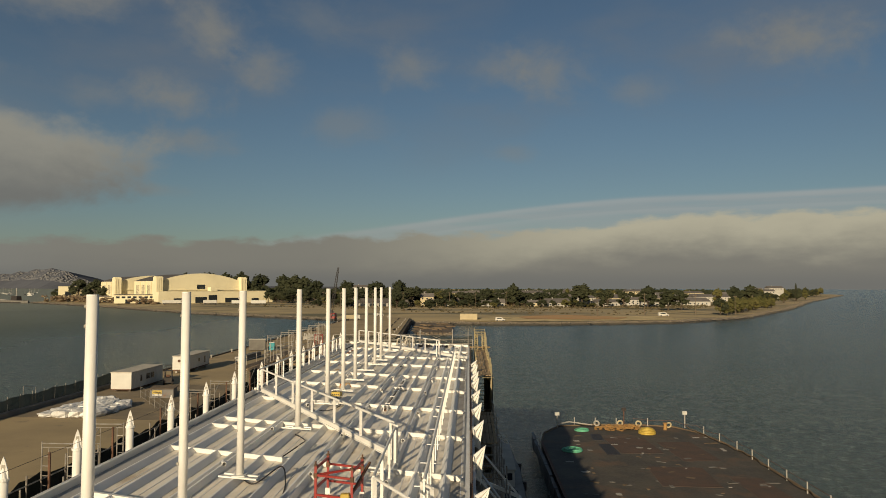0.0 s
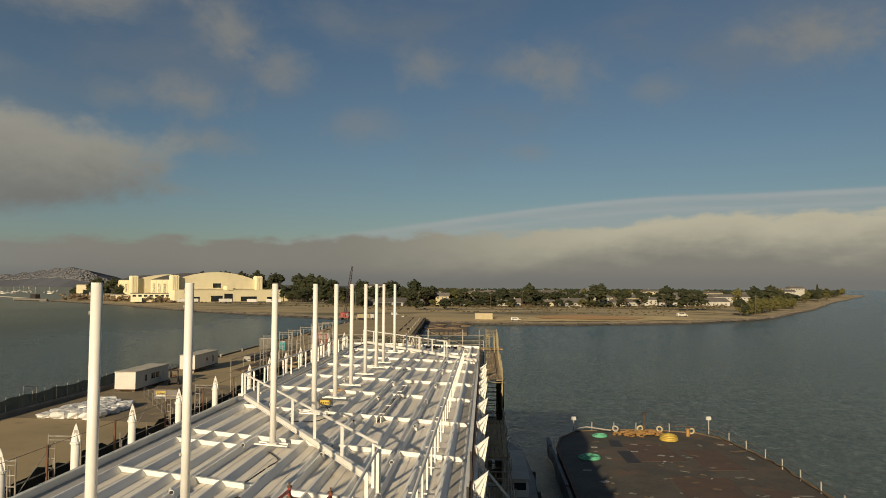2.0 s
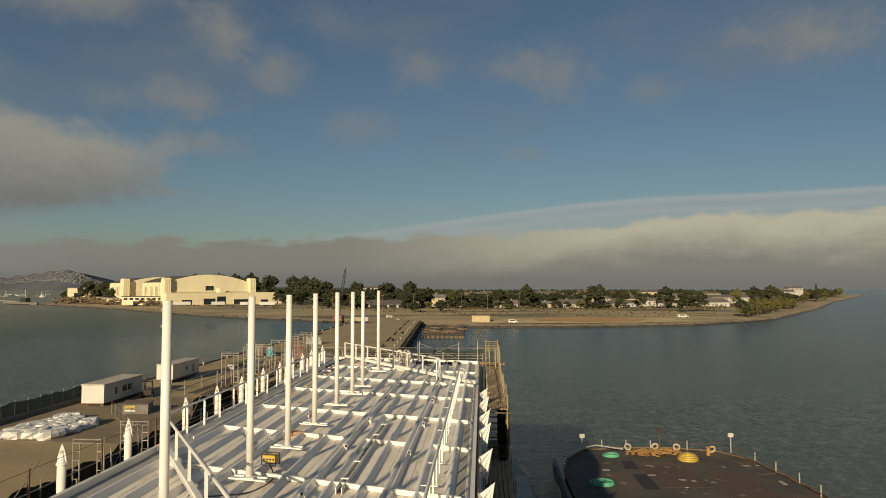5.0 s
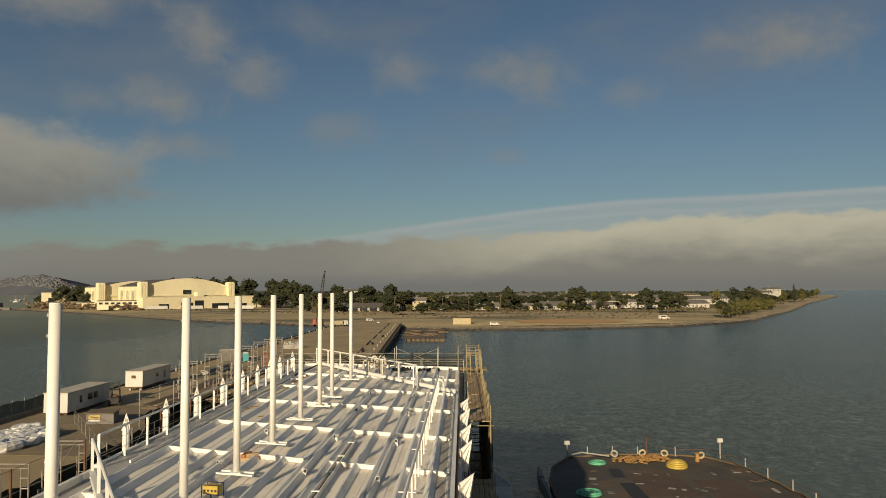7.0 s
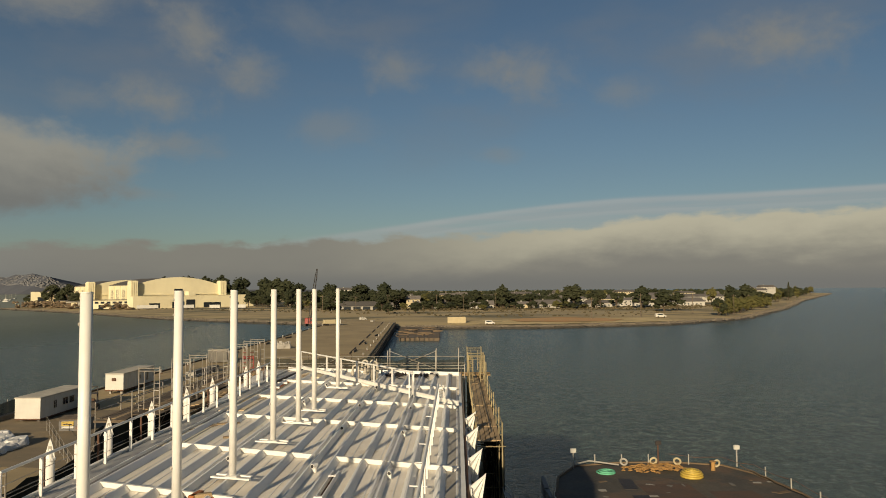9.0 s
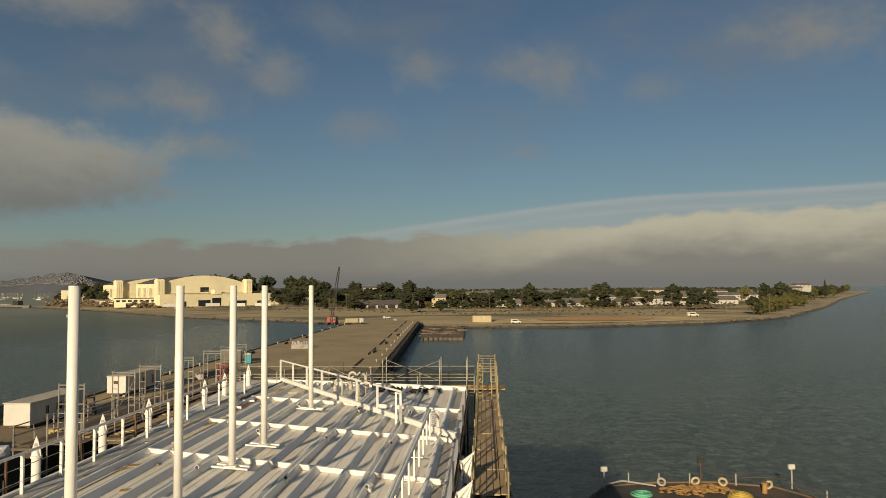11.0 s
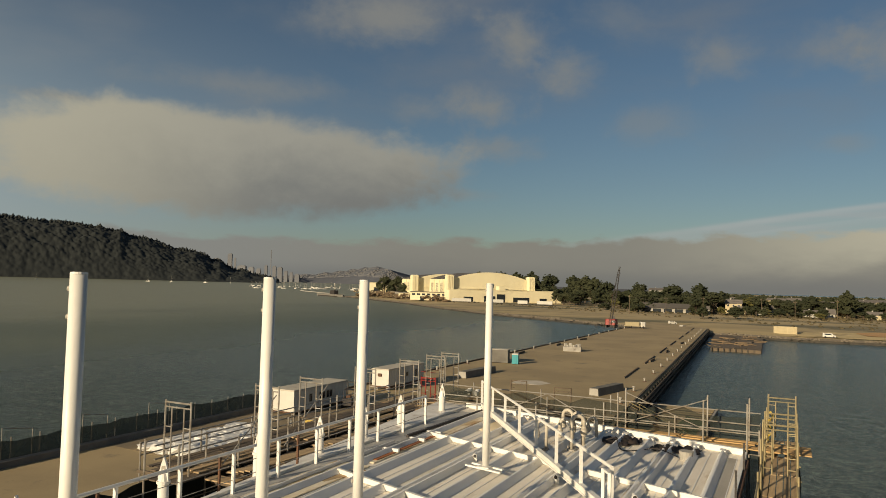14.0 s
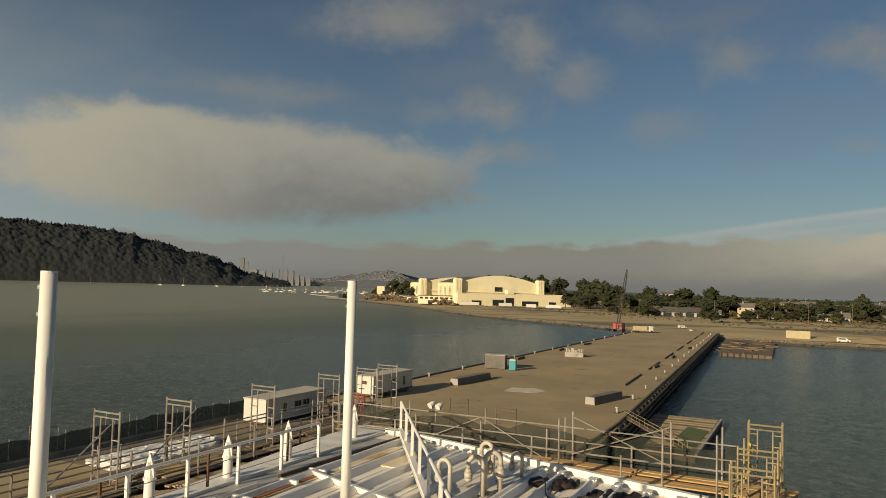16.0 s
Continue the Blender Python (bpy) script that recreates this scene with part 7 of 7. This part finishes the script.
for i in range(1300):
    x, y = rnd.uniform(-120, 260), rnd.uniform(590, 720)
    if y > 452 + max(0, x - 100) * 1.7:
        scrub.clump((x, y, PIER_Z + 0.3), rnd.uniform(0.4, 1.6), rnd, 0.7)
solid("scrub", scrub, DRYSCRUB, "low dry scrub and tufts on the field", "scrub", kind="stuff")
far = Shape()
for i in range(2200):
    y = rnd.uniform(1000, 2600)
    x = rnd.uniform(-0.42 * y, 0.48 * (y - 60))
    far.clump((x, y, PIER_Z + rnd.uniform(1, 5)), rnd.uniform(3, 6.5), rnd, 0.75)
solid("far_woods", far, LEAF, "distant dark trees across the island", "woods", kind="stuff")


# ---- the point, far hill, city and small craft ----
point = Shape()
for i in range(620):
    f = rnd.random()
    x, y = -492 + 190 * f + rnd.uniform(-6, 14), 812 - 140 * f + rnd.uniform(2, 44)
    point.clump((x, y, PIER_Z + rnd.uniform(-0.5, 5.0)), rnd.uniform(0.7, 2.6), rnd, 0.7)
solid("rubble_heap", point, RUBBLE, "heaps of brown rubble and scrap at the tip of the shore", "rubble", kind="stuff")
scrap = Shape()
for i in range(160):
    f = rnd.random()
    p = Vector((-488 + 130 * f + rnd.uniform(-6, 12), 812 - 95 * f + rnd.uniform(4, 30), PIER_Z))
    scrap.beam(p, p + Vector((rnd.uniform(-4, 4), rnd.uniform(-2, 2), rnd.uniform(1.5, 6))), 0.35, 0.35)
solid("scrap_steel", scrap, WALLTAN, "tangle of pale scrap beams piled at the shore tip", "scrap", kind="stuff")
for x, y, w, h, mat in ((-500, 862, 24, 16, CREAM), (-478, 862, 14, 12, WALLTAN), (-452, 850, 20, 13, CREAM), (-434, 800, 14, 6, WALLTAN), (-405, 765, 14, 6, WALLWHITE), (-385, 738, 12, 5.5, CREAM)):
    shed = thing("yard_shed", "%s flat-roofed building among rubble at the shore tip" % ("cream" if mat == CREAM else "pale"), "shed", "yard sheds")
    part("wall", Shape().box(0, w, 0, w * 0.7, 0, h), mat, shed)
    part("roof", Shape().box(-0.4, w + 0.4, -0.4, w * 0.7 + 0.4, h, h + 0.5, 0.1), ROOF, shed)
    part("door", Shape().box(w * 0.3, w * 0.6, -0.15, 0, 0, h * 0.6), GLASS, shed)
    shed.matrix_basis = place(x, y, PIER_Z, 30)
for kind, x, y, tall, wide in ((0, -466, 846, 27, 26), (1, -452, 840, 19, 20), (0, -508, 880, 15, 24), (1, -436, 850, 22, 16)):
    plant(kind, x, y, tall, wide, 1.0)

scow = thing("moored_scow", "grey flat scow with a wheelhouse moored off the shore tip", "boat")
part("hull", Shape().prism([(-30, -5), (26, -5), (32, 0), (26, 5), (-30, 5)], WATER_Z - 0.5, WATER_Z + 3.0), DARKCON, scow)
part("stripe", Shape().box(-28, 26, -5.1, -5.0, WATER_Z, WATER_Z + 1.2), BLACK, scow)
part("wheelhouse", Shape().box(2, 14, -3, 3, WATER_Z + 3, WATER_Z + 8, 0.1), BLACK, scow)
part("mast", Shape().tube((8, 0, WATER_Z + 8), (8, 0, WATER_Z + 17), 0.3, 6), GALV, scow)
scow.matrix_basis = place(-535, 828, 0, -28)
boom_line = Shape()
for i in range(40):
    f = i / 40
    boom_line.tube((-560 - 240 * f, 870 + 260 * f + 12 * math.sin(f * 5), WATER_Z + 0.3), (-560 - 240 * (f + 0.022), 870 + 260 * (f + 0.022) + 12 * math.sin((f + 0.022) * 5), WATER_Z + 0.3), 0.9, 6)
solid("floating_boom", boom_line, CONCRETE, "long pale floating boom on the water", "boom")


def make_hill():
    """A wooded hill across the cove, on a fan of bearings to the left of the pier."""
    ridge = [(36, -0.02), (37.6, -0.006), (38.3, -0.003), (39.0, 0.0012), (40.0, 0.0035), (40.6, 0.0055), (41.1, 0.0095), (41.8, 0.009), (42.3, 0.013), (42.8, 0.021), (43.4, 0.0205), (44.0, 0.0275), (44.6, 0.032), (46.1, 0.034), (47.3, 0.042),
             (49.4, 0.05), (49.8, 0.055), (50.2, 0.054), (51.2, 0.058), (53.1, 0.0605), (56.5, 0.0635), (59, 0.066), (61, 0.066), (68, 0.068), (78, 0.07), (90, 0.06), (104, 0.035), (115, 0.0)]

    def height(a):
        for (a0, h0), (a1, h1) in zip(ridge, ridge[1:]):
            if a <= a1:
                return h0 + (h1 - h0) * (a - a0) / (a1 - a0)
        return 0.0

    verts, faces, na, nr = [], [], 1250, 100
    for i in range(na):
        a = 36 + 79 * i / (na - 1)
        crest = 16 + (height(a) + 0.0018) * 3434 - 14
        sa, ca = math.sin(radians(a)), math.cos(radians(a))
        for j in range(nr):
            f = j / (nr - 1)
            r = 2970 + 640 * f
            lift = math.sin(min(f / 0.725, 1.0) * math.pi / 2) ** 1.1 if f <= 0.725 else 1 - (f - 0.725) * 1.5
            x, y = 1.0 - r * sa, 46 + r * ca
            z = WATER_Z - 2 + (crest - WATER_Z + 2) * lift
            if j and crest > 0:
                spot = Vector((x / 19.0, y / 19.0, 0.0))
                crown = 1.0 - min(noise.voronoi(spot)[0][0], 1.0)
                z += (11.0 * crown + 7.0 * noise.noise(spot * 0.35) + 2.0 * noise.noise(spot * 3.1)) * min(1.0, 0.4 + 2 * f, crest / 30)
            verts.append((x, y, z))
    faces = [(i * nr + j, i * nr + j + 1, (i + 1) * nr + j + 1, (i + 1) * nr + j) for i in range(na - 1) for j in range(nr - 1)]
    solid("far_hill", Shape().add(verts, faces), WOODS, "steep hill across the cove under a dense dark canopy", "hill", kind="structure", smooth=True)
    woods = Shape()
    for k in range(5200):
        i, j = rnd.randrange(na - 1), rnd.randrange(60, 78)
        c = Vector(verts[i * nr + j])
        if c.z < WATER_Z + 6:
            continue
        r = rnd.uniform(3.5, 7.5)
        woods.clump((c.x, c.y, c.z), r, rnd, rnd.uniform(0.9, 1.7))
        if k % 9 == 0:
            for step in range(3):
                woods.clump((c.x + rnd.uniform(-1, 1), c.y, c.z + 5 * step), 4.5 - step, rnd, 1.6)
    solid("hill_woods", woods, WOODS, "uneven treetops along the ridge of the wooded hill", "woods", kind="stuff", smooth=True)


make_hill()
HAZE1, HAZE2, HAZE3 = hazy("far_hill_haze", (0.125, 0.133, 0.154)), hazy("far_city_haze", (0.168, 0.169, 0.175)), hazy("far_tower", (0.145, 0.151, 0.168))


def make_city():
    ridge = [(-3900, 40), (-3300, 34), (-2900, 22), (-2700, 34), (-2620, 44), (-2550, 40), (-2480, 58), (-2430, 54), (-2380, 68), (-2330, 66), (-2290, 80), (-2250, 76), (-2205, 92), (-2170, 88), (-2120, 97), (-2085, 84), (-2040, 80), (-2000, 58), (-1930, 34), (-1860, 14), (-1500, 12), (-500, 6)]
    verts = []
    for x, z in ridge:
        verts += [(x, 3350, WATER_Z), (x, 3480, WATER_Z + (z - WATER_Z) * 0.45), (x, 3600, z), (x, 3900, z * 0.6)]
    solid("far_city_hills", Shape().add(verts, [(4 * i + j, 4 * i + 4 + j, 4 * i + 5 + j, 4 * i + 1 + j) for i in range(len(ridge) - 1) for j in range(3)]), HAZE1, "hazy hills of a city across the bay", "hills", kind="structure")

    def at(x):
        for (x0, z0), (x1, z1) in zip(ridge, ridge[1:]):
            if x <= x1:
                return z0 + (z1 - z0) * (x - x0) / (x1 - x0)
        return 0.0
    houses = Shape()
    for i in range(1100):
        x, f = rnd.uniform(-2700, -1900), rnd.random() ** 1.4
        z = WATER_Z + (at(x) - WATER_Z) * (0.45 + 0.55 * f)
        w = rnd.uniform(3, 12)
        y = 3478 + 120 * f
        houses.box(x, x + w, y, y + 8, z - 6, z + rnd.uniform(0.2, 1.6))
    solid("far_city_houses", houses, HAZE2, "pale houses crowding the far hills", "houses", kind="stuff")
    for x, w, z in ((-3060, 40, 120), (-3010, 26, 98), (-2955, 32, 146), (-2905, 14, 122), (-2880, 60, 78), (-2800, 40, 70), (-2740, 30, 62), (-2682, 20, 82), (-2640, 5, 168), (-2626, 26, 78), (-2590, 32, 72), (-2545, 26, 52), (-2505, 22, 44), (-2470, 30, 36)):
        tower = thing("far_tower", "hazy city tower on the far shore", "tower", "far city towers")
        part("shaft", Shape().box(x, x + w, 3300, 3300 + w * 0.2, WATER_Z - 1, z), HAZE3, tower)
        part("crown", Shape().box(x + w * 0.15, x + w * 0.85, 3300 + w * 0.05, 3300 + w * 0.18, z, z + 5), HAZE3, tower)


make_city()


def make_boats():
    ob = thing("sailing_boat", "white sailing boat with a bare mast at anchor", "sailing boat", "anchored sailing boats")
    part("hull", Shape().prism([(-4.5, -1.2), (2.5, -1.3), (5.0, 0), (2.5, 1.3), (-4.5, 1.2)], -0.3, 1.1), CABIN, ob)
    part("cabin", Shape().box(-2.0, 1.5, -0.8, 0.8, 1.1, 1.8, 0.2), CABIN, ob)
    part("mast", Shape().tube((0.6, 0, 1.1), (0.6, 0, 13), 0.14, 6), GALV, ob)
    part("sail_cover", Shape().tube((0.5, 0, 2.3), (-3.8, 0, 2.2), 0.22, 6), CABIN, ob)
    spots = [(a, r) for a, r in ((55.0, 2300), (52.4, 2340), (47.8, 2400), (46.2, 2380), (43.8, 2450), (42.0, 2500))] + [(rnd.uniform(32, 40.5), rnd.uniform(1500, 2100)) for _ in range(70)]
    poses = [Matrix.Translation((1 - r * math.sin(radians(a)), 46 + r * math.cos(radians(a)), WATER_Z)) @ Matrix.Rotation(rnd.uniform(0, 6.28), 4, "Z") @ Matrix.Diagonal((0.85, 0.85, 0.75, 1) if r < 2200 else (1.2, 1.2, 1.3, 1)) for a, r in spots]
    ob.matrix_basis = poses[0]
    for m in poses[1:]:
        copy_thing(ob, m)


make_boats()
